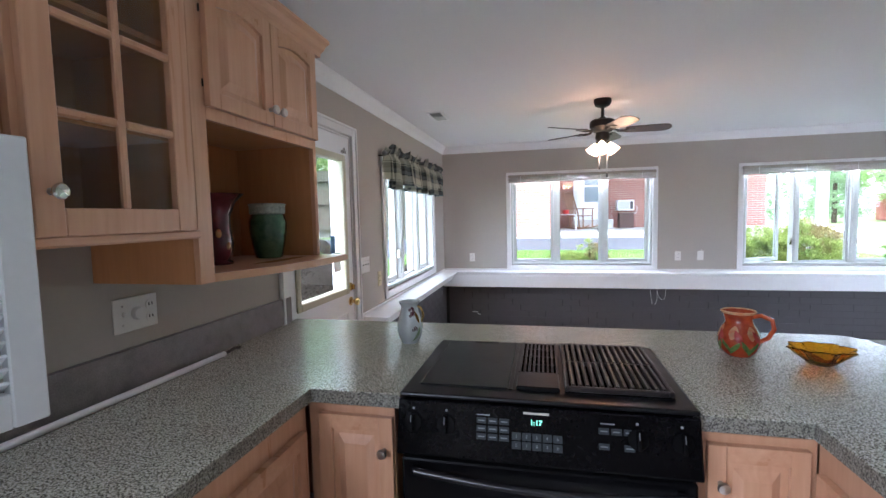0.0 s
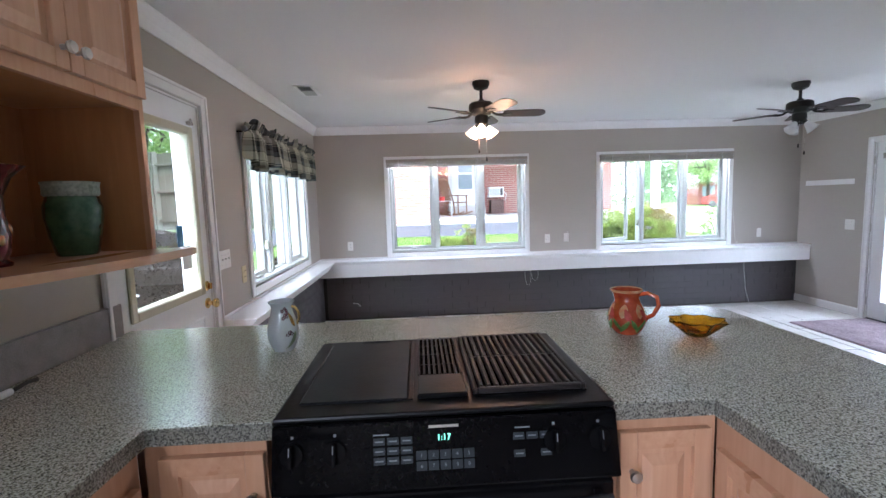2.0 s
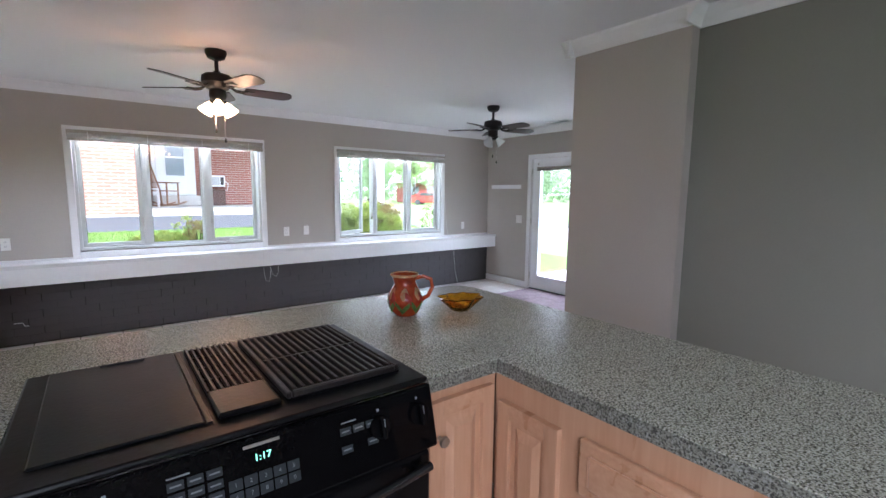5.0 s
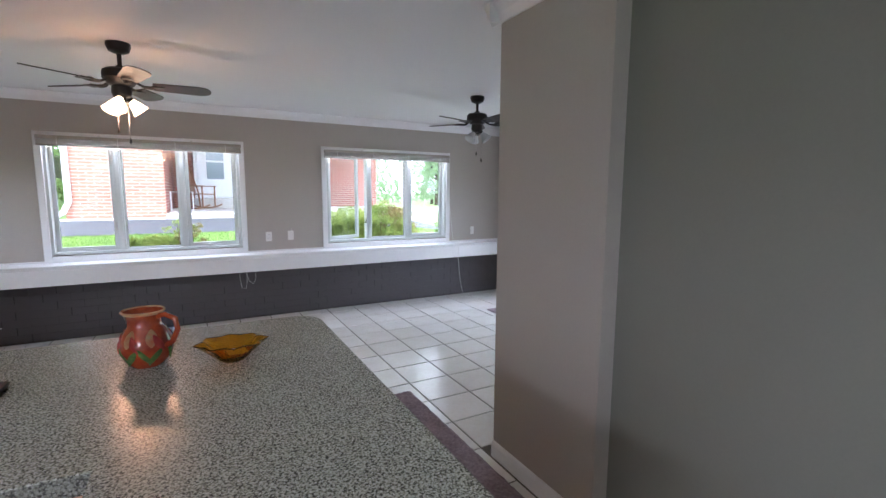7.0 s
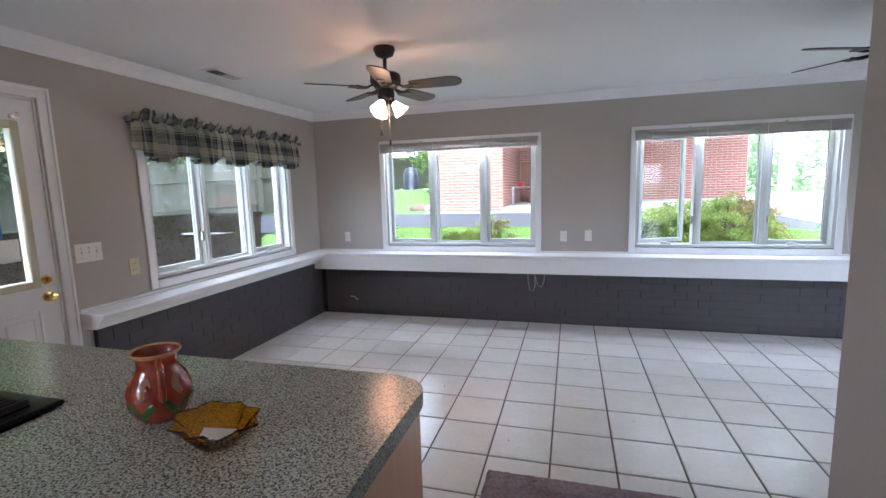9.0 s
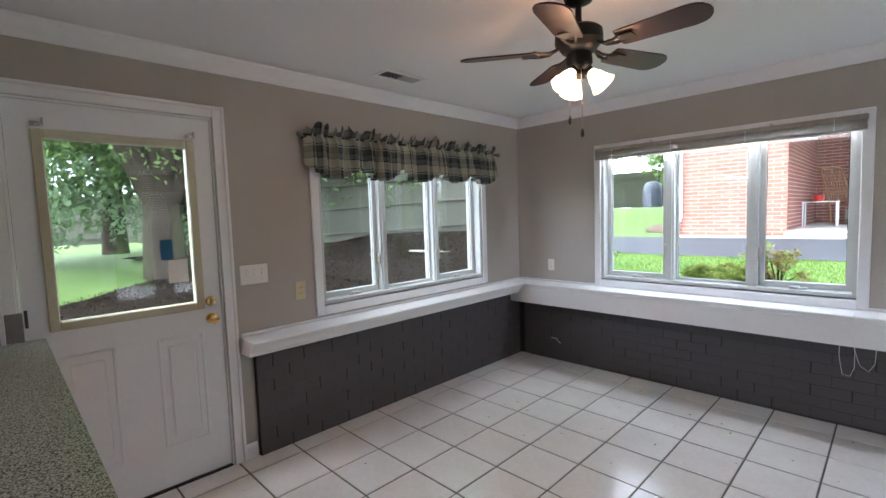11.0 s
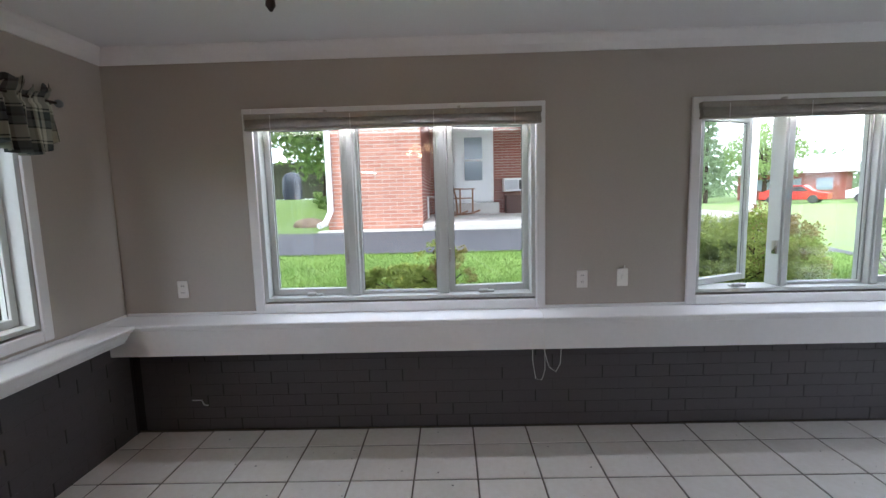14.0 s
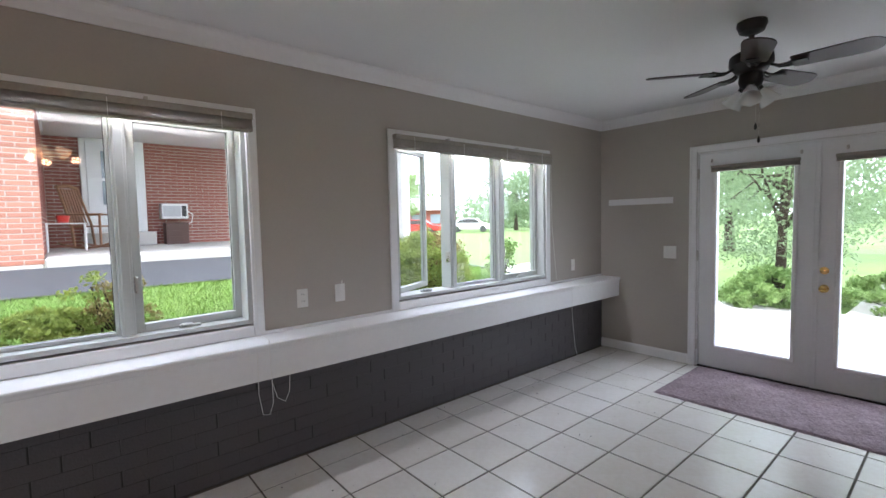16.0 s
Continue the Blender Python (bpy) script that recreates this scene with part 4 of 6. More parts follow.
# louvred shutter
s = thing("louvred_shutter", (-0.425, 0.98, 1.112), "white painted louvred shutter panel with horizontal slats", "shutter")
s.rotation_euler = (0, 0, radians(-98))
part("stile", bx(0, 0.052, -0.012, 0.012, 0, 0.485, 0.003), SHUTW, s)
part("stile", bx(0.32, 0.372, -0.012, 0.012, 0, 0.485, 0.003), SHUTW, s)
part("rail", bx(0.0525, 0.3195, -0.011, 0.011, 0, 0.06, 0.002), SHUTW, s)
part("rail", bx(0.0525, 0.3195, -0.011, 0.011, 0.42, 0.485, 0.002), SHUTW, s)
for i in range(16):
    bm = bx(0.053, 0.319, -0.014, 0.014, -0.003, 0.003, 0.001)
    bm.transform(Matrix.Translation((0, 0, 0.071 + i * 0.0225)) @ Matrix.Rotation(radians(38), 4, "X"))
    part("louvre", bm, SHUTW, s)

# ---------------- counter ----------------
def arc(cx, cy, r, a0, a1, n=8):
    return [(cx + r * math.cos(radians(a0 + (a1 - a0) * i / n)), cy + r * math.sin(radians(a0 + (a1 - a0) * i / n))) for i in range(n + 1)]


PX1, PY1, LX, RX, PY0 = 1.675, 2.505, -0.275, 1.08, 1.615
ctr = thing("worktop", (0, 0, 0), "grey green speckled laminate U-shaped worktop with a rounded corner", "countertop")
outl = [(XW + 0.001, PY1), (XW + 0.001, -1.2), (LX, -1.2)] + [(LX, PY0), (0.016, PY0), (0.016, 2.135), (0.826, 2.135), (0.826, PY0), (RX, PY0), (RX, 0.74)] + [(PX1 - 0.03, 0.74)] + arc(PX1 - 0.03, 0.77, 0.03, -90, 0, 4)[1:] + arc(PX1 - 0.10, PY1 - 0.10, 0.10, 0, 90)
part("top", prism(outl, CT - 0.042, CT, bev=0.003), LAM, ctr)
part("backsplash", bx(XW + 0.001, XW + 0.02, -1.2, 2.435, CT + 0.001, CT + 0.13, 0.002), mat("upstand_laminate", (0.15, 0.135, 0.13), 0.35, second=(0.28, 0.255, 0.245), scale=(20, 260)), ctr, "dark grey brown speckled laminate upstand")
def edge_band(pts, parent):
    """A strip of edging along an open outline, 2.5 mm proud on its right-hand side."""
    P = [Vector((x, y)) for x, y in pts]
    off = []
    for i, p in enumerate(P):
        ds = [(q - o).normalized() for o, q in ((P[i - 1], p) if i else (p, P[1]), (p, P[i + 1]) if i < len(P) - 1 else (P[i - 1], p))]
        ns = [Vector((d.y, -d.x)) for d in ds]
        m = (ns[0] + ns[1]).normalized()
        off.append(p + m * 0.0025 / max(0.4, m.dot(ns[0])))
    bm = nb()
    rows = [[bm.verts.new((q.x, q.y, z)) for q, z in ((p, CT - 0.0035), (o, CT - 0.0035), (o, CT - 0.0425), (p, CT - 0.0425))] for p, o in zip(P, off)]
    for a, b in zip(rows, rows[1:]):
        for k in range(4):
            bm.faces.new((a[k], a[(k + 1) % 4], b[(k + 1) % 4], b[k]))
    bm.faces.new(rows[0][::-1])
    bm.faces.new(rows[-1])
    bmesh.ops.recalc_face_normals(bm, faces=bm.faces)
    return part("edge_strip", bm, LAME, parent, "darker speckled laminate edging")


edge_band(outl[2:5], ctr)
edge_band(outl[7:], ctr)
part("seam", bx(0.415, 0.417, 2.12, PY1 - 0.005, CT - 0.0005, CT + 0.0004), GREYTXT, ctr)


def base_cab(label, x0, x1, y0, y1, rz, fronts, side=MAPLE):
    """fronts: (kind, u0, u1, z0, z1, knob) in the face plane; the face at y=0 looks to local -y."""
    c = thing("base_cabinet", (x0, y0, 0), label, "cabinet", "kitchen base cabinets", rz=rz)
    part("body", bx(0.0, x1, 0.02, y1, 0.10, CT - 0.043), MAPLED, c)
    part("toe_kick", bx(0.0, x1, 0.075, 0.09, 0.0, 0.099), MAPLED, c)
    part("face_frame", bx(0.0, x1, 0.0, 0.0195, 0.10, CT - 0.056, 0.001), MAPLE, c)
    for kind, u0, u1, z0, z1, kn in fronts:
        if kind == "door":
            raised_door("cabinet_door", c, u1 - u0, z1 - z0, (u0, -0.001, z0), 0, knob_at=kn)
        else:
            e = new("drawer")
            e.parent = c
            e.location = (u0, -0.001, z0)
            part("drawer_front", bx(0, u1 - u0, -0.02, 0, 0, z1 - z0, 0.006, 2), MAPLEH, e)
            part("raised_field", bx(0.03, u1 - u0 - 0.03, -0.026, -0.0195, 0.028, z1 - z0 - 0.028, 0.006), MAPLEH, e)
            bm = lathe([(0.007, -0.02), (0.006, -0.036), (0.013, -0.042), (0.0155, -0.048), (0.013, -0.054), (0.0, -0.056)], 20, at=((u1 - u0) / 2, 0, (z1 - z0) / 2), axis="y")
            part("cabinet_knob", bm, NICKEL, e, smooth=True)
    return c


FY = PY0 + 0.025
base_cab("narrow light maple base cabinet between range and counter corner", LX - 0.02, 0.29 - 0.005, FY, 0.55, 0, [("door", 0.04, 0.282, 0.115, 0.845, (0.215, 0.63))])
base_cab("narrow light maple base cabinet beside the range in the counter corner", 0.828, 0.272, FY, 0.55, 0, [("door", 0.018, 0.25, 0.115, 0.845, (0.03, 0.63))])
# left run: faces +x
base_cab("light maple base cabinet with panelled doors under the long counter", LX - 0.022, 1.22, 0.398, 0.5, 90, [("door", 0.86, 1.19, 0.12, 0.80, None), ("drawer", 0.43, 0.83, 0.66, 0.80, None), ("door", 0.43, 0.83, 0.12, 0.64, (0.05, 0.47)), ("drawer", 0.01, 0.41, 0.66, 0.80, None), ("door", 0.01, 0.41, 0.12, 0.64, (0.35, 0.47))])
# right leg: faces -x
base_cab("light maple base cabinet with a corner door and drawers", RX + 0.022, 0.87, FY - 0.003, 0.50, -90, [("door", 0.03, 0.245, 0.12, 0.80, None), ("drawer", 0.31, 0.84, 0.665, 0.81, None), ("drawer", 0.31, 0.84, 0.46, 0.64, None), ("drawer", 0.31, 0.84, 0.13, 0.44, None)])
pb = thing("peninsula_panel", (0, 0, 0), "plain maple end and back panels under the peninsula", "panel")
part("end_panel", bx(PX1 - 0.045, PX1 - 0.027, 0.78, PY1 - 0.03, 0.0, CT - 0.043), MAPLE, pb)
part("back_panel", bx(XW + 0.002, PX1 - 0.046, PY1 - 0.048, PY1 - 0.03, 0.0, CT - 0.043), MAPLE, pb)

# ---------------- range ----------------
r = thing("electric_range", (0.026, PY0 - 0.014, 0), "black downdraft electric range with griddle and grill, oven below", "stove")
RW, RT = 0.79, CT + 0.016
part("body", bx(0.004, RW - 0.004, 0.02, 0.50, 0.08, CT - 0.001), BLACK, r)
bm = bx(-0.004, RW + 0.004, -0.008, 0.555, CT + 0.002, RT, 0.006, 2)
part("cooktop", bm, BLACKM, r)
part("griddle_cover", bx(0.040, 0.305, 0.056, 0.53, RT, RT + 0.006, 0.004), GRIDDLE, r, "flat dark griddle cover")
part("griddle_edge", bx(0.306, 0.317, 0.056, 0.53, RT, RT + 0.004, 0.001), GRIDDLE, r)
part("griddle_slot", tube([(0.14, 0.515, RT + 0.007), (0.235, 0.515, RT + 0.007)], 0.004, 6), SLOT, r)
g = new("vent_grille")
g.parent = r
part("grille_frame", bx(0.328, 0.452, 0.056, 0.185, RT, RT + 0.014, 0.004), BLACKM, g)
# Flat near-black sheet stands in for the depth of the open vent.
part("vent_well", bx(0.328, 0.452, 0.186, 0.52, RT + 0.0, RT + 0.002), mat("well_black", (0.004, 0.004, 0.004), 0.9, spec=0.1), g)
for i in range(9):
    u = 0.332 + i * 0.0145
    part("grille_bar", bx(u - 0.003, u + 0.003, 0.186, 0.52, RT + 0.002, RT + 0.013, 0.001), BLACKM, g)
for v in (0.27, 0.355, 0.44, 0.515):
    part("grille_crossbar", bx(0.329, 0.451, v - 0.003, v + 0.003, RT + 0.005, RT + 0.009), BLACKM, g)
g = new("grill_grate")
g.parent = r
# Flat near-black sheet stands in for the depth under the grate.
part("grill_well", bx(0.466, 0.752, 0.062, 0.505, RT, RT + 0.002), bpy.data.materials["well_black"], g)
bm = nb()
for q in ((0.466, 0.478, 0.062, 0.505), (0.740, 0.752, 0.062, 0.505), (0.478, 0.740, 0.062, 0.076), (0.478, 0.740, 0.491, 0.505)):
    box(bm, *q, RT + 0.003, RT + 0.019, 0.003)
part("grate_frame", bm, IRON, g)
for i in range(13):
    u = 0.4885 + i * 0.0201
    for v0, v1 in ((0.077, 0.282), (0.292, 0.490)):
        part("grate_bar", bx(u - 0.0048, u + 0.0048, v0, v1, RT + 0.005, RT + 0.021, 0.002), IRON, g)
part("grate_crossbar", bx(0.478, 0.740, 0.2825, 0.2915, RT + 0.006, RT + 0.0195), IRON, g)
for u in (0.545, 0.675):
    part("heating_element", tube([(u - 0.05, 0.07, RT + 0.004), (u - 0.05, 0.45, RT + 0.004), (u, 0.47, RT + 0.004), (u + 0.05, 0.45, RT + 0.004), (u + 0.05, 0.07, RT + 0.004)], 0.003, 6), IRON, g)
# control panel, leaning back
cp = new("control_panel")
cp.parent = r
cp.location = (0, -0.008, CT + 0.001)
cp.rotation_euler = (radians(-14), 0, 0)
part("fascia", bx(-0.002, RW + 0.002, -0.012, 0.02, -0.152, 0.0, 0.006, 2), BLACKG, cp)
for u in (0.045, 0.140, 0.640, 0.745):
    k = new("range_knob")
    k.parent = cp
    k.location = (u, -0.0125, -0.062)
    part("knob_base", lathe([(0.026, 0.0), (0.025, -0.008), (0.0, -0.0085)], 24, axis="y"), BLACK, k, smooth=True)
    part("knob_grip", bx(-0.006, 0.006, -0.028, -0.008, -0.024, 0.024, 0.004, 2), BLACK, k)
    part("knob_mark", bx(-0.001, 0.001, -0.0287, -0.0281, 0.004, 0.022), GREYTXT, k)
    part("dial_mark", bx(-0.003, 0.003, -0.0006, 0.0, 0.034, 0.040), GREYTXT, k)
for i in range(3):
    for j in range(3):
        part("button", bx(0.226 + i * 0.031, 0.252 + i * 0.031, -0.0135, -0.0122, -0.052 - j * 0.021, -0.036 - j * 0.021, 0.0006), mat("button_face", (0.035, 0.042, 0.046), 0.35, spec=0.2) if (i + j) == 0 else bpy.data.materials["button_face"], cp)
        part("button_label", bx(0.230 + i * 0.031, 0.248 + i * 0.031, -0.0139, -0.0136, -0.0455 - j * 0.021, -0.0425 - j * 0.021), GREYTXT, cp)
part("print_line", bx(0.226, 0.262, -0.0126, -0.0122, -0.031, -0.028), GREYTXT, cp)
part("print_line", bx(0.55, 0.585, -0.0126, -0.0122, -0.031, -0.028), GREYTXT, cp)
part("badge", bx(0.352, 0.42, -0.0135, -0.0122, -0.020, -0.014, 0.0005), NICKEL, cp)
part("display_window", bx(0.336, 0.438, -0.0132, -0.0122, -0.058, -0.024, 0.0004), BLACKG, cp)
for i in range(5):
    for j in range(2):
        part("number_key", bx(0.322 + i * 0.027, 0.346 + i * 0.027, -0.0135, -0.0122, -0.088 - j * 0.023, -0.068 - j * 0.023, 0.0006), bpy.data.materials["button_face"], cp)


def text_part(body, size, loc, parent, material, name):
    cu = bpy.data.curves.new(name, "FONT")
    cu.body, cu.size, cu.extrude, cu.align_x, cu.align_y = body, size, 0.0002, "CENTER", "CENTER"
    tmp = bpy.data.objects.new(name, cu)
    scene.collection.objects.link(tmp)
    dg = bpy.context.evaluated_depsgraph_get()
    me = bpy.data.meshes.new_from_object(tmp.evaluated_get(dg))
    bpy.data.objects.remove(tmp)
    me.materials.clear()
    me.materials.append(material)
    ob = new(name, me)
    ob.parent, ob.location, ob.rotation_euler = parent, loc, (math.pi / 2, 0, 0)
    return ob


text_part("1:17", 0.019, (0.386, -0.0137, -0.041), cp, GREEN7, "clock_digits")
for i in range(10):
    text_part(str((i + 1) % 10), 0.011, (0.334 + (i % 5) * 0.027, -0.0139, -0.078 - (i // 5) * 0.023), cp, GREYTXT, "key_digit")
for u in (0.545, 0.576, 0.607):
    part("button", bx(u, u + 0.026, -0.0135, -0.0122, -0.056, -0.040, 0.0006), bpy.data.materials["button_face"], cp)
    part("button_label", bx(u + 0.004, u + 0.022, -0.0139, -0.0136, -0.0495, -0.0465), GREYTXT, cp)
for u in (0.545, 0.607):
    part("button", bx(u, u + 0.026, -0.0135, -0.0122, -0.094, -0.078, 0.0006), bpy.data.materials["button_face"], cp)
    part("button_label", bx(u + 0.004, u + 0.022, -0.0139, -0.0136, -0.0875, -0.0845), GREYTXT, cp)
od = new("oven_door")
od.parent = r
part("door_panel", bx(0.004, RW - 0.004, -0.03, 0.018, 0.22, CT - 0.165, 0.008, 2), BLACK, od)
part("door_window", bx(0.12, RW - 0.12, -0.0325, -0.0302, 0.36, 0.64, 0.001), BLACKG, od)
part("door_handle", tube([(0.05 + 0.045 * i, -0.055 - 0.018 * math.sin(math.pi * i / 16), CT - 0.19 - 0.012 * math.sin(math.pi * i / 16)) for i in range(17)], 0.011, 10), HANDLEB, od, smooth=True)
for u in (0.05, RW - 0.05):
    part("handle_mount", bx(u - 0.012, u + 0.012, -0.056, -0.03, CT - 0.205, CT - 0.178, 0.004), BLACK, od)
part("storage_drawer", bx(0.004, RW - 0.004, -0.02, 0.018, 0.085, 0.212, 0.006), BLACK, r)

# ---------------- ornaments ----------------
v = thing("pitcher_vase", (-0.115, 2.16, CT), "pale blue white ceramic pitcher vase with painted blossoms and gilt handle", "vase")
part("body", lathe([(0.034, 0.0), (0.035, 0.005), (0.042, 0.016), (0.0505, 0.04), (0.053, 0.062), (0.051, 0.085), (0.044, 0.112), (0.0365, 0.135), (0.0345, 0.15), (0.0355, 0.158), (0.043, 0.168), (0.0445, 0.172), (0.042, 0.173), (0.031, 0.158), (0.030, 0.14)], 40), CERAMICW, v, smooth=True)
part("handle", tube([(0.034, 0, 0.152), (0.046, 0, 0.148), (0.056, 0, 0.13), (0.058, 0, 0.11), (0.049, 0, 0.088)], 0.0045, 8), BRASS, v, smooth=True)


def on_pitcher(a, z, out=0.0006):
    rr = float(np.interp(z, [0.0, 0.016, 0.04, 0.062, 0.085, 0.112, 0.135, 0.15], [0.034, 0.042, 0.0505, 0.053, 0.051, 0.044, 0.0365, 0.0345])) + out
    return Vector((rr * math.cos(a), rr * math.sin(a), z))


for a, z in ((-1.25, 0.142), (-1.0, 0.150), (-0.85, 0.143), (-1.05, 0.128), (-0.9, 0.122), (-1.2, 0.118), (-0.82, 0.134), (-0.85, 0.070), (-0.72, 0.064), (-0.98, 0.062)):
    bm = nb()
    for q in range(5):
        bmesh.ops.create_icosphere(bm, subdivisions=1, radius=0.0038, matrix=Matrix.Translation(on_pitcher(a + 0.10 * math.cos(q * 1.257), z + 0.0042 * math.sin(q * 1.257), -0.001)) @ Matrix.Diagonal((0.7, 0.7, 1, 1)))
    part("painted_blossom", bm, DKRED, v)


def stroke(points, w, material, name):
    """A painted stroke lying on the pitcher."""
    bm = nb()
    n = len(points)
    L = [bm.verts.new(on_pitcher(a - w * math.sin(math.pi * (i + 0.3) / n), z, 0.0012)) for i, (a, z) in enumerate(points)]
    Q = [bm.verts.new(on_pitcher(a + w * math.sin(math.pi * (i + 0.3) / n), z, 0.0012)) for i, (a, z) in enumerate(points)]
    for i in range(n - 1):
        bm.faces.new((L[i], Q[i], Q[i + 1], L[i + 1]))
    bmesh.ops.solidify(bm, geom=list(bm.faces), thickness=0.001)
    part(name, bm, material, v, smooth=True)


PALEGREEN = mat("pale_green_glaze", (0.18, 0.28, 0.16), 0.15, second=(0.4, 0.48, 0.34), scale=(30, 80), coat=0.5)
stroke([(-1.2, 0.012), (-0.95, 0.016), (-0.75, 0.026), (-0.6, 0.04), (-0.5, 0.056), (-0.45, 0.07)], 0.16, PALEGREEN, "painted_leaf")
stroke([(-0.75, 0.136), (-0.62, 0.126), (-0.55, 0.113), (-0.5, 0.1), (-0.45, 0.088)], 0.17, BRASS, "gilt_leaf")

DKPINK = mat("rose_glaze", (0.45, 0.03, 0.03), 0.14, second=(0.65, 0.12, 0.08), scale=(25, 60), coat=0.6)
j = thing("ceramic_jug", (1.118, 2.165, CT), "red and orange glazed jug with painted tulips and green leaves", "jug", rz=-38)
part("body", lathe([(0.045, 0.0), (0.052, 0.004), (0.068, 0.025), (0.080, 0.06), (0.079, 0.085), (0.067, 0.115), (0.052, 0.14), (0.049, 0.155), (0.055, 0.178), (0.062, 0.186), (0.058, 0.185), (0.045, 0.16), (0.045, 0.14)], 40, lump=lambda a, h: 1 + (0.13 * max(0, math.cos(a - 3.5)) ** 3 if h > 0.15 else 0)), JUGRED, j, smooth=True)
bm = lathe([(0.0575, 0.178), (0.0635, 0.186), (0.060, 0.190), (0.055, 0.186)], 40, lump=lambda a, h: 1 + 0.13 * max(0, math.cos(a - 3.5)) ** 3)
bmesh.ops.delete(bm, geom=[f for f in bm.faces if len(f.verts) > 4], context="FACES_ONLY")
part("rim_glaze", bm, CREAMG, j, smooth=True)
part("handle", tube([(0.045, 0, 0.168), (0.08, 0, 0.178), (0.118, 0, 0.165), (0.125, 0, 0.13), (0.105, 0, 0.09), (0.075, 0, 0.07)], 0.009, 10), JUGRED, j, smooth=True)


def petal(parent, a, z, w, h, material, name, tilt=0.0, R=None, push=0.002):
    """A painted relief leaf lying on the body of the jug."""
    prof = [(0.068, 0.025), (0.080, 0.06), (0.079, 0.085), (0.067, 0.115), (0.052, 0.14), (0.049, 0.16)]
    rad = lambda zz: float(np.interp(zz, [p[1] for p in prof], [p[0] for p in prof]))
    bm = nb()
    n = 8
    L, Rr, M = [], [], []
    for i in range(n + 1):
        s = i / n
        zz = z + (s - 0.5) * h
        ww = w * math.sin(math.pi * min(1, s * 0.9 + 0.05)) * 0.5
        aa = a + tilt * (s - 0.5)
        for lst, u, e in ((L, -ww, 0.0005), (M, 0, push), (Rr, ww, 0.0005)):
            rr = rad(zz) + e
            lst.append(bm.verts.new((rr * math.cos(aa + u / rr), rr * math.sin(aa + u / rr), zz)))
    for i in range(n):
        bm.faces.new((L[i], M[i], M[i + 1], L[i + 1]))
        bm.faces.new((M[i], Rr[i], Rr[i + 1], M[i + 1]))
    bmesh.ops.solidify(bm, geom=list(bm.faces), thickness=0.001)
    return part(name, bm, material, parent, smooth=True)


for a in (-2.5, -1.55, -0.6, 0.6, 1.7, 2.8):
    petal(j, a, 0.105, 0.036, 0.055, CREAMG, "tulip_petal", 0.1)
    petal(j, a + 0.25, 0.088, 0.03, 0.055, DKPINK, "tulip_petal", -0.3, push=0.004)
    petal(j, a + 0.1, 0.045, 0.026, 0.055, LEAFG, "painted_leaf", 0.5, push=0.003)
    petal(j, a - 0.35, 0.05, 0.022, 0.06, LEAFG, "painted_leaf", -0.5, push=0.003)

j.scale = (0.84, 0.84, 0.86)
b = thing("amber_glass_bowl", (1.338, 2.095, CT), "amber pressed glass leaf bowl with a scalloped rim", "bowl")
lob = lambda a, h: (1 + (h / 0.055) * (0.09 * math.cos(8 * a) + 0.025 * math.cos(24 * a))) * (1 + 0.12 * math.cos(2 * a + 0.4) * (h / 0.055))
part("bowl_body", lathe([(0.038, 0.0), (0.044, 0.002), (0.062, 0.018), (0.085, 0.042), (0.100, 0.055), (0.098, 0.058), (0.082, 0.046), (0.058, 0.022), (0.036, 0.008)], 64, lump=lob), AMBER, b, smooth=True)
b.scale = (0.84, 0.80, 0.98)
cd = thing("price_card", (1.348, 2.085, CT + 0.026), "small white card lying in the amber bowl", "card")
cd.rotation_euler = (radians(12), radians(10), radians(25))
part("card", bx(-0.032, 0.032, -0.02, 0.02, 0, 0.0008), PAPER, cd)

v = thing("flared_vase", (-0.655, 1.72, 1.30), "dark red glazed flared vase with painted flowers", "vase")
part("body", lathe([(0.036, 0.0), (0.038, 0.006), (0.028, 0.014), (0.036, 0.03), (0.04, 0.07), (0.034, 0.11), (0.034, 0.15), (0.05, 0.19), (0.075, 0.215), (0.072, 0.216), (0.045, 0.185), (0.028, 0.15)], 36), DKRED, v, smooth=True)
for a in (-1.6, -0.9, -0.2, 0.6):
    bm = nb()
    bmesh.ops.create_icosphere(bm, subdivisions=2, radius=0.014, matrix=Matrix.Translation((0.034 * math.cos(a), 0.034 * math.sin(a), 0.075 + 0.02 * math.sin(5 * a))) @ Matrix.Diagonal((0.6, 0.6, 1.1, 1)))
    part("painted_flower", bm, CREAMG, v, smooth=True)
v.scale = (1.15, 1.15, 1.12)
v = thing("green_vase", (-0.635, 1.975, 1.30), "mottled green glazed vase with a pale carved collar", "vase")
part("body", lathe([(0.042, 0.0), (0.045, 0.004), (0.055, 0.05), (0.062, 0.10), (0.062, 0.125), (0.054, 0.15), (0.05, 0.156)], 40), GREENV, v, smooth=True)
part("collar", lathe([(0.0535, 0.15), (0.058, 0.155), (0.058, 0.178), (0.061, 0.186), (0.056, 0.187), (0.05, 0.17)], 40, lump=lambda a, h: 1 + 0.012 * math.cos(20 * a)), PALEBAND, v, smooth=True)
v.scale = (1.15, 1.15, 1.14)

rd = thing("curtain_rod", (0, 0, 0), "pale metal curtain rod lying on the worktop against the upstand", "rod")
part("rod_tube", tube([(-0.80, 0.2, CT + 0.011), (-0.795, 1.0, CT + 0.011), (-0.775, 1.86, CT + 0.011)], 0.010, 12), TRIM, rd, smooth=True)
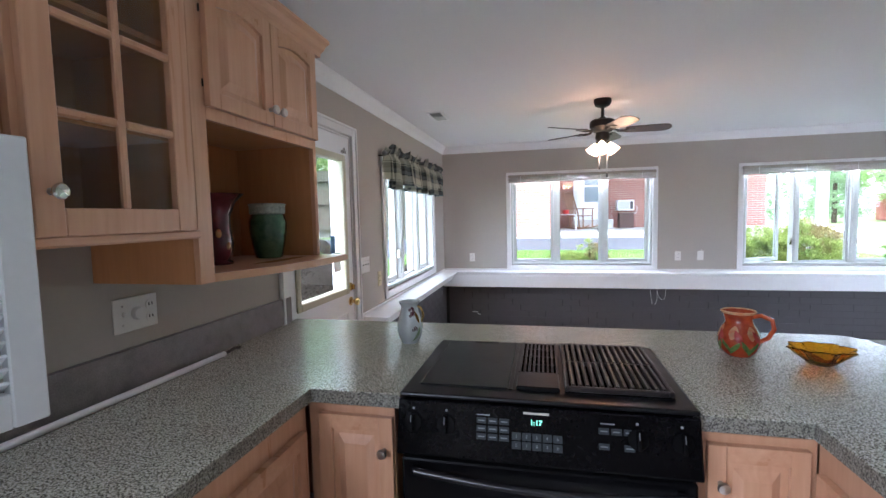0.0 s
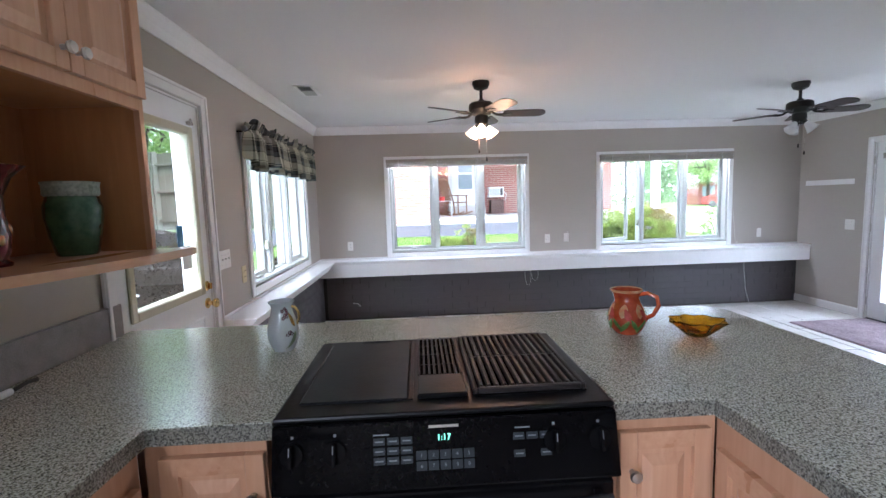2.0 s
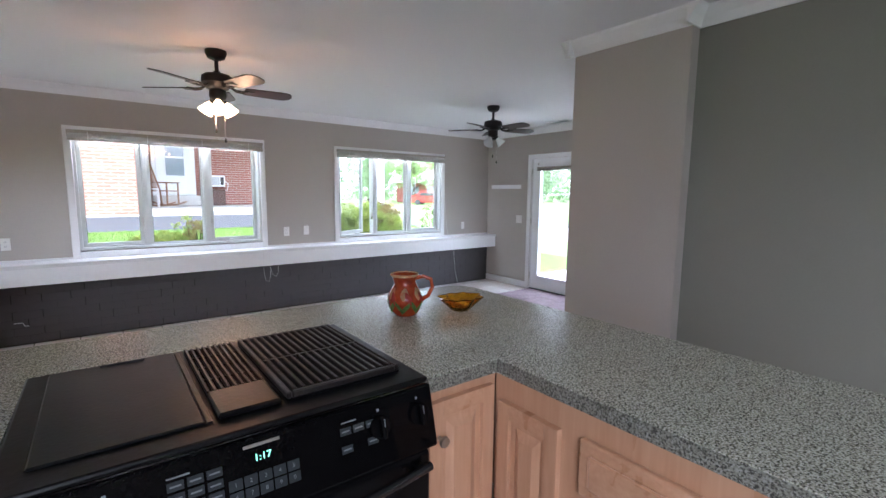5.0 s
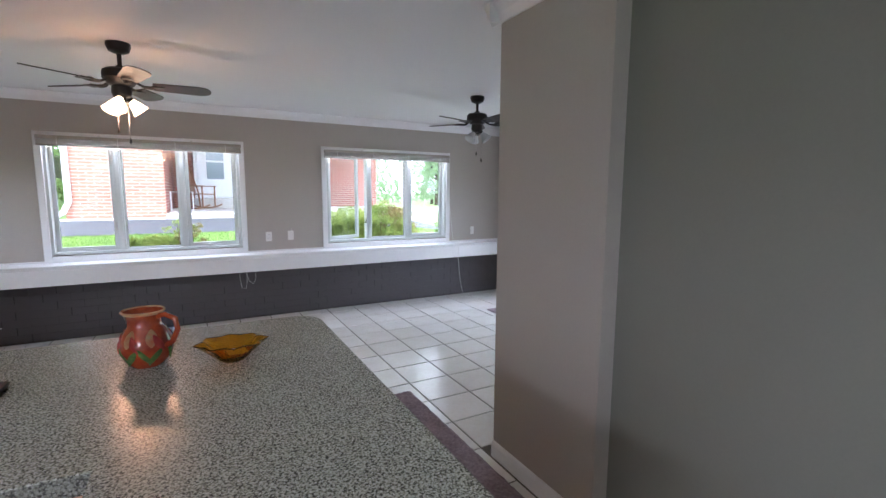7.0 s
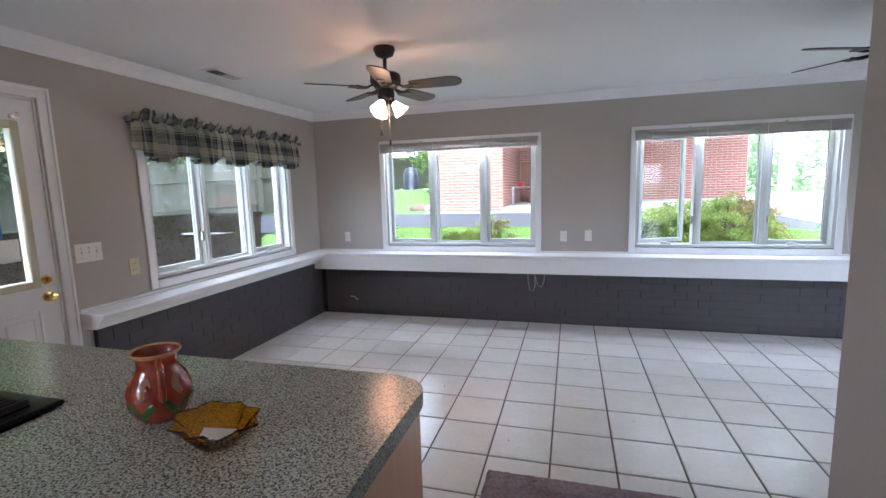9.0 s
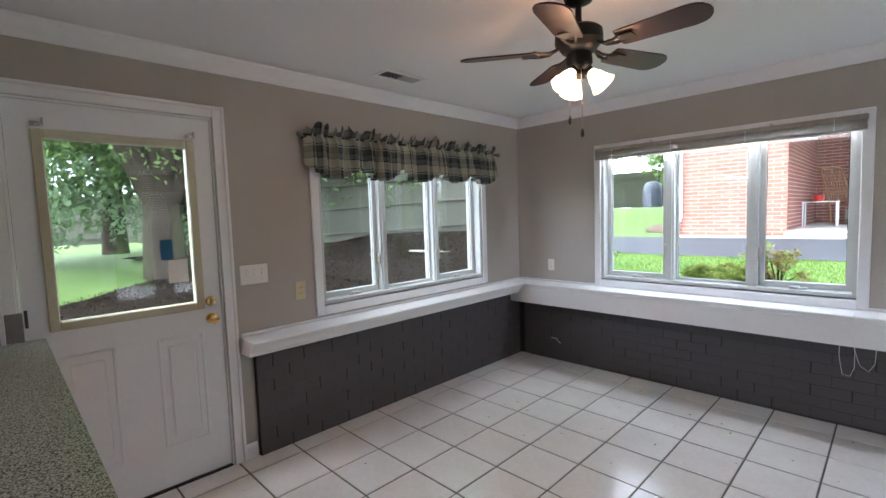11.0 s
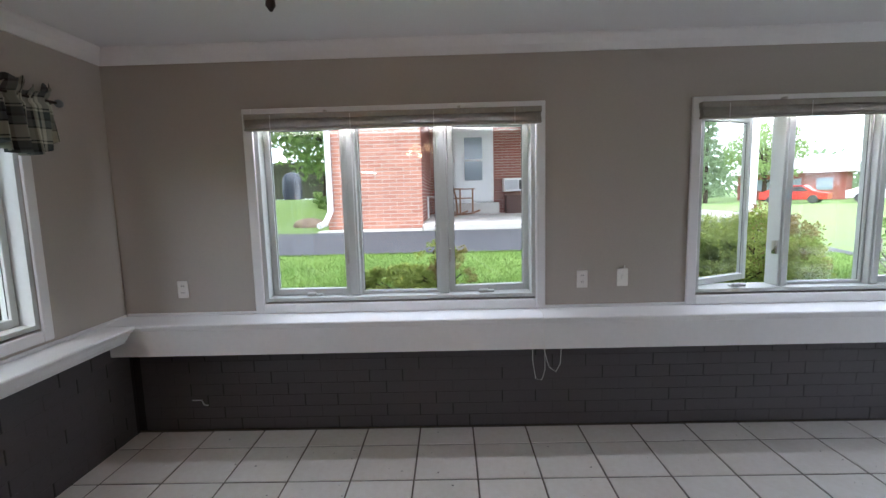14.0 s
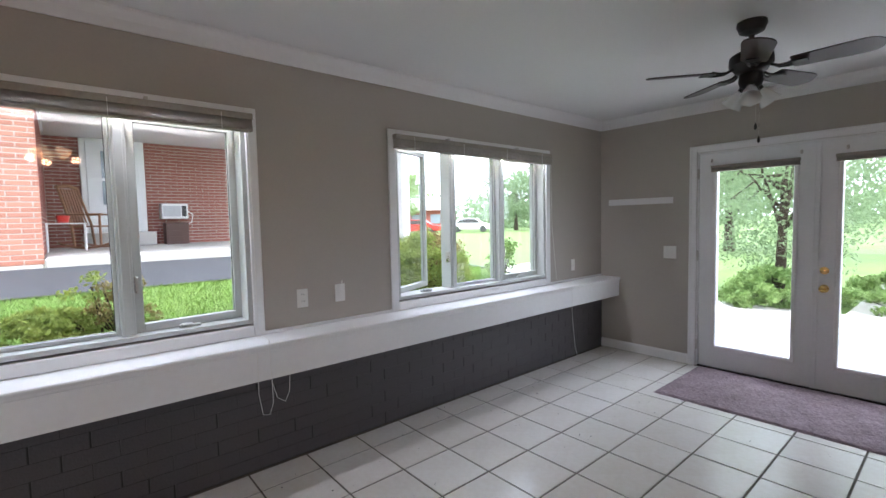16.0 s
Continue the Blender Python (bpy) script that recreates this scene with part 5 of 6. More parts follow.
part("rod_bracket", tube([(-0.774, 1.87, CT + 0.011), (-0.77, 1.91, CT + 0.018), (-0.767, 1.94, CT + 0.014)], 0.006, 8), BRONZE, rd, smooth=True)

# ---------------- valance ----------------
va = thing("plaid_valance", (XW, 0, 0), "green, navy and cream plaid gathered window valance on a rod", "curtain")
y0, y1, zt = 3.81, 5.70, 1.955
nu, nv = 480, 16
vs, uvs = [], []
rng = np.random.default_rng(5)
ph = rng.random(6) * 6
for k in range(nv + 1):
    for i in range(nu + 1):
        s = i / nu
        y = y0 + (y1 - y0) * s
        q = s * 5
        drop = 0.212 + 0.095 * abs(math.sin(math.pi * q)) ** 0.8 - 0.01
        frac = k / nv
        z = zt + 0.035 - drop * frac * 1.05 if k > 2 else zt + 0.048 - 0.020 * k + (0.016 * math.sin(60 * s + ph[0]) + 0.015 * math.sin(203 * s) + 0.010 * math.sin(391 * s)) * (k == 0)
        amp = 0.032 + 0.030 * frac
        x = 0.085 + amp * (math.sin(215 * s + 2.6 * math.sin(9 * s + ph[1]) + 0.5 * math.sin(2.2 * frac + 40 * s)) * (0.62 + 0.3 * math.sin(23 * s + ph[3])) + 0.5 * math.sin(97 * s + ph[2] + 0.9 * frac)) + (0.012 if k in (0,) else 0) - (0.014 if k in (2, 3) else 0)
        vs.append((max(0.03, x), y + 0.008 * math.sin(215 * s + 1 + 2.6 * math.sin(9 * s + ph[1])), z))
        uvs.append((s * (y1 - y0) * 1.7 + 0.012 * math.sin(20 * s), -z))
fs = [(k * (nu + 1) + i, k * (nu + 1) + i + 1, (k + 1) * (nu + 1) + i + 1, (k + 1) * (nu + 1) + i) for k in range(nv) for i in range(nu)]
me = bpy.data.meshes.new("valance_cloth")
me.from_pydata(vs, [], fs)
uvl = me.uv_layers.new(name="UVMap")
for lp in me.loops:
    uvl.data[lp.index].uv = uvs[lp.vertex_index]
me.materials.append(PLAID)
for p in me.polygons:
    p.use_smooth = True
ob = new("valance_cloth", me)
ob.parent = va
sm = ob.modifiers.new("thick", "SOLIDIFY")
sm.thickness = 0.002
part("curtain_rod_bar", tube([(0.07, y0 - 0.03, zt), (0.07, y1 + 0.03, zt)], 0.007, 10), BRONZE, va, smooth=True)
for y in (y0 - 0.045, y1 + 0.045):
    bm = nb()
    bmesh.ops.create_uvsphere(bm, u_segments=16, v_segments=10, radius=0.02, matrix=Matrix.Translation((0.07, y, zt)))
    part("finial", bm, GREYTXT, va, smooth=True)
for y in (y0 + 0.0, y1 - 0.0):
    part("rod_holder", tube([(0.001, y, zt - 0.012), (0.05, y, zt - 0.012), (0.068, y, zt - 0.006)], 0.006, 8), BRONZE, va)

# blind cords
def cord(x, label, zs):
    c = thing("blind_cord", (x, 0, 0), label, "cord", "blind cords")
    for pts in zs:
        part("cord", tube(pts, 0.0016, 6), PLASTIC, c, smooth=True)
    return c


yl = YN - 0.225
cord(1.69, "white looped pull cords hanging from the blind over the ledge", [
    [(0, YN - 0.055, 1.88), (0.005, YN - 0.05, 1.3), (0.0, YN - 0.06, 0.80), (0.0, yl, 0.765), (0.005, yl - 0.002, 0.55)],
    [(-0.06, yl, 0.74), (-0.062, yl, 0.50), (-0.045, yl, 0.39), (-0.01, yl, 0.385), (0.008, yl, 0.44), (0.006, yl, 0.6)],
    [(0.006, yl, 0.55), (0.03, yl, 0.46), (0.07, yl, 0.43), (0.095, yl, 0.48), (0.1, yl, 0.58)]])
cord(4.30, "white pull cord trailing over the ledge to the floor", [
    [(0, YN - 0.055, 1.86), (0.02, YN - 0.05, 1.3), (0.07, YN - 0.06, 0.80), (0.07, yl, 0.765), (0.07, yl, 0.5), (0.1, yl - 0.01, 0.2), (0.13, yl - 0.03, 0.06)]])


# ---------------- rugs ----------------
def rug(x0, x1, y0, y1, label):
    t = thing("rug", ((x0 + x1) / 2, (y0 + y1) / 2, 0.0), label, "rug", "mauve rugs")
    w, h = (x1 - x0) / 2, (y1 - y0) / 2
    nx, ny = int(w * 2 / 0.02), int(h * 2 / 0.02)
    r_ = np.random.default_rng(3)
    X, Y = np.meshgrid(np.linspace(-w, w, nx + 1), np.linspace(-h, h, ny + 1))
    Z = 0.011 + 0.004 * r_.random(X.shape)
    X, Y = X + r_.normal(0, 0.002, X.shape), Y + r_.normal(0, 0.002, Y.shape)
    edge = np.zeros_like(Z, bool)
    edge[0], edge[-1], edge[:, 0], edge[:, -1] = True, True, True, True
    Z[edge] = 0.001
    vs = np.stack([X.ravel(), Y.ravel(), Z.ravel()], 1)
    k = np.arange(nx * ny)
    a = (k // nx) * (nx + 1) + k % nx
    f = np.stack([a, a + 1, a + nx + 2, a + nx + 1], 1)
    raw("woven_field", vs.tolist(), f.tolist(), RUGM, t)
    return t


rug(1.64, 2.55, 1.95, 3.50, "mauve bath-style rug at the end of the counter")
rug(4.33, 5.22, 2.95, 5.17, "mauve worn rug in front of the french doors")


# ---------------- outside ----------------
def smooth(t):
    t = np.clip(t, 0, 1)
    return t * t * (3 - 2 * t)


def gz(x, y):
    """The height of the ground."""
    x, y = np.asarray(x, float), np.asarray(y, float)
    north = (0.68 + 0.32 * smooth((y - 6.4) / 3.8)) * smooth((y - 6.0) / (0.35 + 3.2 * smooth((-1.0 - x) / 1.5)))
    north = north * (1 - smooth((x - 4.2) / 5.5)) - 0.06
    west = 0.80 * smooth((-1.3 - x) / 7.0) - 0.06
    east = -0.06 + 0.25 * smooth((x - 12) / 25)
    base = np.where(x > 0, east, west)
    z = np.maximum(north, base) + 0.5 * smooth((y - 11.2) / 4.0) * smooth((-0.9 - x) / 1.4)
    inside = (x > -1.02) & (x < 5.45) & (y < 6.32)
    return np.where(inside, -0.16, z)


gx = np.unique(np.r_[np.linspace(-16, 20, 145), -1.02, -0.99, 5.41, 5.44, -600, -300, -120, -60, -35, -24, 28, 40, 60, 100, 200, 600])
gy = np.unique(np.r_[np.linspace(-8, 26, 137), 6.29, 6.32, -600, -200, -60, -25, -14, 32, 42, 60, 100, 220, 600])
X, Y = np.meshgrid(gx, gy)
Z = gz(X, Y)
lo_ = np.where(X > -1.0, 99, np.clip(-0.5 + (-3.4 - X) * 1.7, -0.5, 4.2))
hi_ = np.clip(7.8 + (-3.0 - X) * 1.35, 7.8, 11.3)
Z = np.where((X < -1.05) & (X > -8.9) & (Y > lo_ + 0.15) & (Y < hi_ - 0.15), Z - 0.14, Z)
nx = len(gx)
k = np.arange((len(gx) - 1) * (len(gy) - 1))
a = (k // (nx - 1)) * nx + k % (nx - 1)
F = np.stack([a, a + 1, a + nx + 1, a + nx], 1)
gr = raw("ground", np.stack([X.ravel(), Y.ravel(), Z.ravel()], 1).tolist(), F.tolist(), GRASS, kind="structure")
for p in gr.data.polygons:
    p.use_smooth = True


def strip_on_ground(name, x0, x1, y0, y1, lift, material, n=40, m=8, edge=None):
    xs, ys = np.linspace(x0, x1, n + 1), np.linspace(0, 1, m + 1)
    vs = []
    for t in ys:
        for x in xs:
            lo, hi = (edge(x) if edge else (y0, y1))
            y = lo + (hi - lo) * t
            vs.append((x, y, float(gz(x, y)) + lift))
    fs = [(j * (n + 1) + i, j * (n + 1) + i + 1, (j + 1) * (n + 1) + i + 1, (j + 1) * (n + 1) + i) for j in range(m) for i in range(n)]
    return raw(name, vs, fs, material, kind="structure")


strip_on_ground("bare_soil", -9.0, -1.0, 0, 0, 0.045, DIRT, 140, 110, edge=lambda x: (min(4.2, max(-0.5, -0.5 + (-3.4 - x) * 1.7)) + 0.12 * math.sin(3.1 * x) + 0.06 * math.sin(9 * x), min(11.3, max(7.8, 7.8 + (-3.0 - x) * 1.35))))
strip_on_ground("driveway", -14, 6.4, 0, 0, 0.02, ASPH, 90, 10, edge=lambda x: (8.45 + (0.0 if x > -1 else (-1 - x) * 0.08), 9.85 + (0.0 if x > -1 else (-1 - x) * 0.10)))
strip_on_ground("pale_drive", 6.4, 16, 0, 0, 0.02, CONC, 40, 6, edge=lambda x: (8.45 + (x - 6.4) * 0.2, 12.2 + (x - 6.4) * 0.1))
strip_on_ground("street", 16, 90, 0, 0, 0.02, ASPH, 40, 4, edge=lambda x: (10.37 + (x - 16) * 0.42, 13.2 + (x - 16) * 0.5))
strip_on_ground("side_path", -14, -1.8, 15.2, 16.6, 0.025, ASPH, 60, 12)
part("patio", bx(5.42, 9.0, 0.5, 7.4, -0.10, -0.03, 0.01), CONC, kind="structure")
part("patio_walk", bx(9.004, 17.0, -2.0, 4.7, -0.10, -0.032, 0.01), CONC, kind="structure")
part("porch_slab", bx(0.77, 6.1, 9.9, 13.3, 0.5, 1.045, 0.02), CONC, kind="structure")
part("curb_strip", bx(-0.75, 0.76, 9.9, 10.17, 0.5, 0.972, 0.01), CONC, kind="structure")

# neighbouring brick house
h = thing("brick_house", (0, 0, 0), "neighbouring red brick house with a covered carport porch", "house")
wl_ = part("wall", bx(-0.655, 0.76, 10.2, 18.0, 0.6, 4.6), MORT, h)
wr_ = part("wall", bx(0.765, 5.9, 13.3, 18.0, 0.6, 4.6), MORT, h)
part("porch_ceiling", bx(0.8, 6.2, 9.6, 13.29, 2.87, 2.95), TRIM, h, "white porch ceiling")
part("fascia", bx(0.8, 6.2, 9.48, 9.6, 2.85, 3.35, 0.01), TRIM, h)
part("roof", bx(-1.2, 6.6, 9.3, 18.6, 4.6, 4.9), ROOFM, h)
part("downspout", tube([(-0.60, 10.12, 4.4), (-0.60, 10.12, 1.25), (-0.66, 10.02, 1.08), (-0.72, 9.9, 1.05)], 0.045, 10), TRIM, h, smooth=True)
for x in (5.25,):
    part("porch_post", bx(x - 0.07, x + 0.07, 9.62, 9.76, 1.0, 2.87, 0.01), TRIM, h)
dd = new("porch_door")
dd.parent = h
part("door_frame", bx(1.22, 2.12, 13.2, 13.27, 1.05, 2.86, 0.01), TRIM, dd)
part("door_leaf", bx(1.30, 2.04, 13.17, 13.199, 1.3, 2.80, 0.005), DOORW, dd)
part("step", bx(1.2, 2.2, 12.85, 13.19, 1.046, 1.28, 0.01), CONC, dd)
for z0, z1 in ((1.75, 2.15), (2.2, 2.65)):
    part("door_glass", bx(1.5, 1.88, 13.16, 13.168, z0, z1), mat("dim_glass", (0.25, 0.3, 0.34), 0.1) if z0 < 2 else bpy.data.materials["dim_glass"], dd)
ac = thing("air_conditioner", (2.52, 13.12, 1.50), "white window air conditioner on the porch wall", "air conditioner")
ac.scale = (0.75, 0.75, 0.75)
part("casing", bx(-0.28, 0.28, -0.2, 0.14, 0, 0.36, 0.015), TRIM, ac)
part("front_grille", bx(-0.25, 0.12, -0.208, -0.2005, 0.05, 0.31, 0.002), mat("grille_grey", (0.45, 0.46, 0.47), 0.5), ac)
part("controls", bx(0.14, 0.24, -0.208, -0.2005, 0.05, 0.31, 0.002), SLOT, ac)
part("drain_hose", tube([(0.28, -0.05, 0.2), (0.40, -0.1, 0.1), (0.36, -0.1, -0.1), (0.2, -0.1, -0.15)], 0.012, 6), TRIM, ac)
bxx = thing("wooden_chest", (2.52, 12.98, 1.045), "dark wooden chest of drawers under the air conditioner", "cabinet")
bxx.scale = (0.75, 0.8, 0.44)
DARKW = wood_mat("dark_chest_wood", (0.05, 0.022, 0.016), (0.10, 0.045, 0.03), 0.5, 0)
part("body", bx(-0.24, 0.24, -0.18, 0.18, 0, 0.86, 0.01), DARKW, bxx)
for z in (0.08, 0.34, 0.60):
    part("drawer_front", bx(-0.21, 0.21, -0.192, -0.181, z, z + 0.22, 0.005), DARKW, bxx)
pl = thing("porch_light", (3.3, 12.0, 2.87), "round flush ceiling light on the porch", "lamp")
part("shade", lathe([(0.13, 0.0), (0.14, -0.03), (0.1, -0.09), (0.0, -0.11)], 20), FROST, pl, smooth=True)


def rocking_chair(x, y, z, rz):
    c = thing("rocking_chair", (x, y, z), "brown wooden rocking chair with a tall back on the porch", "chair", rz=rz)
    c.scale = (0.85, 0.85, 0.82)
    for u in (-0.26, 0.26):
        part("rocker", tube([(u, -0.45 + 0.1 * i, 0.03 + 0.10 * ((i - 4.5) / 4.5) ** 2) for i in range(10)], 0.02, 6), ROCKW, c)
        part("front_leg", tube([(u, -0.25, 0.06), (u, -0.25, 0.62)], 0.02, 6), ROCKW, c)
        part("back_post", tube([(u, 0.18, 0.06), (u, 0.22, 0.45), (u * 0.9, 0.42, 1.15)], 0.022, 6), ROCKW, c)
        part("arm", bx(u - 0.035, u + 0.035, -0.3, 0.28, 0.62, 0.645, 0.006), ROCKW, c)
    part("seat", bx(-0.25, 0.25, -0.27, 0.22, 0.40, 0.43, 0.008), ROCKW, c)
    for i in range(6):
        u = -0.18 + i * 0.072
        part("back_slat", tube([(u, 0.24, 0.45), (u * 0.9, 0.40, 1.1)], 0.014, 5), ROCKW, c)
    part("top_rail", tube([(-0.25, 0.42, 1.13), (0, 0.43, 1.17), (0.25, 0.42, 1.13)], 0.03, 6), ROCKW, c)


rocking_chair(1.32, 12.25, 1.045, 55)
tb = thing("side_table", (0.98, 11.7, 1.045), "small white metal porch table", "table")
tb.scale = (0.7, 0.8, 0.75)
part("tabletop", bx(-0.32, 0.32, -0.2, 0.2, 0.5, 0.52, 0.008), TRIM, tb)
for x in (-0.29, 0.29):
    part("leg_frame", tube([(x, -0.17, 0), (x, -0.17, 0.5), (x, 0.17, 0.5), (x, 0.17, 0)], 0.015, 6), TRIM, tb)
rb = thing("red_pot", (0.95, 11.7, 1.437), "small red pot on the porch table", "pot")
part("body", lathe([(0.06, 0), (0.08, 0.1), (0.0, 0.1)], 16), REDP, rb, smooth=True)

# covered grill, far shed wall, boundary fence
gzf = lambda x, y: float(gz(x, y))
gl = thing("covered_grill", (-3.2, 16.0, gzf(-3.2, 16)), "barbecue grill under a black cover", "grill")
gl.scale = (0.64, 0.64, 0.64)
part("cover", lathe([(0.34, 0.0), (0.38, 0.3), (0.36, 0.75), (0.34, 0.95), (0.24, 1.12), (0.0, 1.18)], 20, lump=lambda a, h: 1 + 0.12 * math.cos(2 * a) + 0.04 * math.sin(7 * a + 5 * h)), GRILLC, gl, smooth=True)


def fence(pts, label, height=1.75, rails=True):
    f = thing("wooden_fence", (0, 0, 0), label, "fence")
    rng = random.Random(5)
    boards = nb()
    count = 0
    for (x0, y0), (x1, y1) in zip(pts, pts[1:]):
        L = math.hypot(x1 - x0, y1 - y0)
        n = int(L / 0.145)
        ang = math.atan2(y1 - y0, x1 - x0)
        for i in range(n):
            t = (i + 0.5) / n
            x, y = x0 + (x1 - x0) * t, y0 + (y1 - y0) * t
            z = gzf(x, y)
            hh = height + rng.uniform(-0.015, 0.015)
            bm = bx(-0.077, 0.077, 0.003 * (i % 2), 0.014 + 0.003 * (i % 2), 0.03, hh)
            bm.transform(Matrix.Translation((x, y, z)) @ Matrix.Rotation(ang + rng.uniform(-0.01, 0.01), 4, "Z"))
            count += 1
            if count <= 300:
                part("board", bm, FENCEM, f)
            else:
                bm.free()
        np_ = max(1, int(L / 2.4))
        for i in range(np_ + 1):
            x, y = x0 + (x1 - x0) * i / np_, y0 + (y1 - y0) * i / np_
            bm = bx(-0.05, 0.05, 0.022, 0.13, 0, height + 0.04, 0.005)
            bm.transform(Matrix.Translation((x, y, gzf(x, y))) @ Matrix.Rotation(ang, 4, "Z"))
            part("post", bm, FENCEM, f)
            if i < np_:
                xb, yb = x0 + (x1 - x0) * (i + 1) / np_, y0 + (y1 - y0) * (i + 1) / np_
                for zr in (0.25, 0.9, 1.5):
                    nrm = (-math.sin(ang) * 0.058, math.cos(ang) * 0.058)
                    part("rail", tube([(x + nrm[0], y + nrm[1], gzf(x, y) + zr), (xb + nrm[0], yb + nrm[1], gzf(xb, yb) + zr)], 0.035, 4), FENCEM, f)


fence([(-2.4, 10.25), (-5.6, 11.3), (-9.2, 8.4), (-18.0, 6.2), (-21.0, -4.0)], "weathered grey green board fence with posts and rails")
fence([(4, 26), (-14, 24)], "weathered board fence behind the far lawn")


def shrub(x, y, w, h, label, seed, material=LEAF2, n=60, per=45, size=0.022, name="shrub"):
    rng_ = np.random.default_rng(seed)
    z = gzf(x, y)
    s = thing(name, (x, y, z), label, "bush")
    c = rng_.normal(size=(n, 3))
    c /= np.linalg.norm(c, axis=1)[:, None]
    c[:, 2] = np.abs(c[:, 2])
    c *= (0.45 + 0.55 * rng_.random(n) ** 0.4)[:, None] * (w, w * 0.8, h)
    c[:, 2] = c[:, 2] * 0.95 + 0.05
    leaves(rng_, c, per, 0.10 * (w + h) / 1.2, size, "foliage", material, s)
    for i in range(10):
        t = c[i] * 0.9
        part("twig", tube([(0, 0, 0), (t[0] * 0.4, t[1] * 0.4, t[2] * 0.5), tuple(t)], 0.006, 5), BARK, s)


shrub(0.74, 7.0, 0.36, 0.22, "low green leafy shrub on the lawn under the window", 1, LEAF2, 110, 90, 0.014)
shrub(1.16, 7.0, 0.20, 0.44, "taller reddish green azalea beside the low shrub", 2, LEAFR, 22, 50, 0.014)
shrub(1.08, 7.05, 0.22, 0.44, "fresh green upright azalea", 3, LEAF2, 20, 50, 0.015)
shrub(-0.35, 6.95, 0.22, 0.38, "thin light green shrub by the corner", 4, LEAF1, 16, 26, 0.024)
shrub(3.25, 7.35, 0.50, 0.52, "dense yellow green hedge shrub outside the east window", 5, LEAF2, 130, 110, 0.016)
shrub(3.95, 7.45, 0.50, 0.58, "dense green hedge shrub with brown tips", 6, LEAFR, 90, 90, 0.016)
shrub(3.75, 7.3, 0.55, 0.55, "dense green hedge shrub beside the driveway", 7, LEAF2, 120, 100, 0.016)
shrub(2.6, 7.3, 0.45, 0.44, "yellow green hedge shrub between the windows", 8, LEAF2, 110, 90, 0.016)
shrub(4.9, 7.2, 0.30, 0.55, "open light green shrub near the house corner", 9, LEAF1, 20, 26, 0.026)


def tree(x, y, h, r, label, seed, material=LEAF1, trunk=0.16, n=60, per=120, size=0.09, low=0.35, lean=0.0):
    rng_ = np.random.default_rng(seed)
    z = gzf(x, y)
    t = thing("tree", (x, y, z), label, "tree", "garden trees")
    top = Vector((lean, 0.1, h * 0.7))
    part("trunk", tube([(0, 0, -0.1), (lean * 0.2, 0, h * 0.15), (lean * 0.5, 0.05, h * 0.35), tuple(top)], trunk, 10, taper=[trunk * 1.3, trunk, trunk * 0.75, trunk * 0.3]), BARK, t, smooth=True)
    c = rng_.normal(size=(n, 3))
    c /= np.linalg.norm(c, axis=1)[:, None]
    c *= (0.35 + 0.65 * rng_.random(n) ** 0.5)[:, None] * (r, r, h * (1 - low) / 2)
    c += (lean * 0.6, 0, h * (1 + low) / 2)
    for i in range(12):
        p = Vector(c[i])
        s0 = Vector((lean * 0.4, 0, h * (0.22 + 0.035 * i)))
        part("limb", tube([tuple(s0), tuple(s0.lerp(p, 0.5) + Vector((0, 0, 0.15))), tuple(p)], trunk * 0.3, 6, taper=[trunk * 0.4, trunk * 0.25, trunk * 0.08]), BARK, t)
    leaves(rng_, c, per, r * 0.30, size, "crown", material, t)
    return t


tree(9.6, 5.6, 4.4, 1.7, "small leaning garden tree beyond the patio", 11, LEAF3, 0.075, 150, 200, 0.032, 0.10, 0.9)
tree(19.0, 3.2, 5.0, 2.2, "leafy green tree on the lawn", 12, LEAF1, 0.14, 60, 130, 0.08, 0.3)
tree(20, 9.5, 5.5, 2.8, "broad green tree across the lawn", 13, LEAF3, 0.16, 60, 120, 0.11, 0.2)
tree(31, 47.0, 7.5, 3.4, "light green tree beside the street", 14, LEAF1, 0.2, 60, 130, 0.13, 0.25)
tree(39, 36, 6.5, 4.0, "broad green tree beside the street", 15, LEAF3, 0.2, 60, 130, 0.16, 0.2)
tree(-11.5, 4.4, 8, 3.4, "large tree near the board fence", 16, LEAF1, 0.22, 90, 170, 0.11, 0.25)
big = tree(-6.3, 4.25, 8.5, 4.0, "big forked green tree with a thick trunk on bare ground", 17, LEAF1, 0.25, 300, 300, 0.055, 0.24, 0.0)
for dx_, dy_, r_ in ((0.1, -1.1, 0.17), (-0.2, 1.2, 0.18), (0.5, 0.3, 0.12)):
    part("limb", tube([(0, 0, 1.1), (dx_ * 0.3, dy_ * 0.3, 1.9), (dx_ * 0.7, dy_ * 0.75, 3.0), (dx_ * 1.2, dy_ * 1.5, 4.8)], r_, 12, taper=[r_ * 1.3, r_ * 1.1, r_ * 0.9, r_ * 0.5]), BARK, big, smooth=True)
tree(-8.6, 2.6, 7.5, 3.0, "dense green tree behind the bare ground", 61, LEAF3, 0.2, 130, 220, 0.08, 0.05)
tree(-9.6, 5.6, 7.5, 3.0, "dense green tree by the fence line", 62, LEAF3, 0.2, 130, 220, 0.08, 0.05)
tree(-12.5, 9.5, 8, 3.2, "tall tree behind the fence", 18, LEAF1, 0.22, 80, 150, 0.11, 0.3)
tree(-9.0, 13.5, 8, 3.0, "green tree behind the fence corner", 19, LEAF1, 0.22, 80, 140, 0.11, 0.3)
tree(-3.6, 21.5, 7.5, 3.2, "green tree beyond the covered grill", 20, LEAF1, 0.22, 90, 150, 0.12, 0.15)
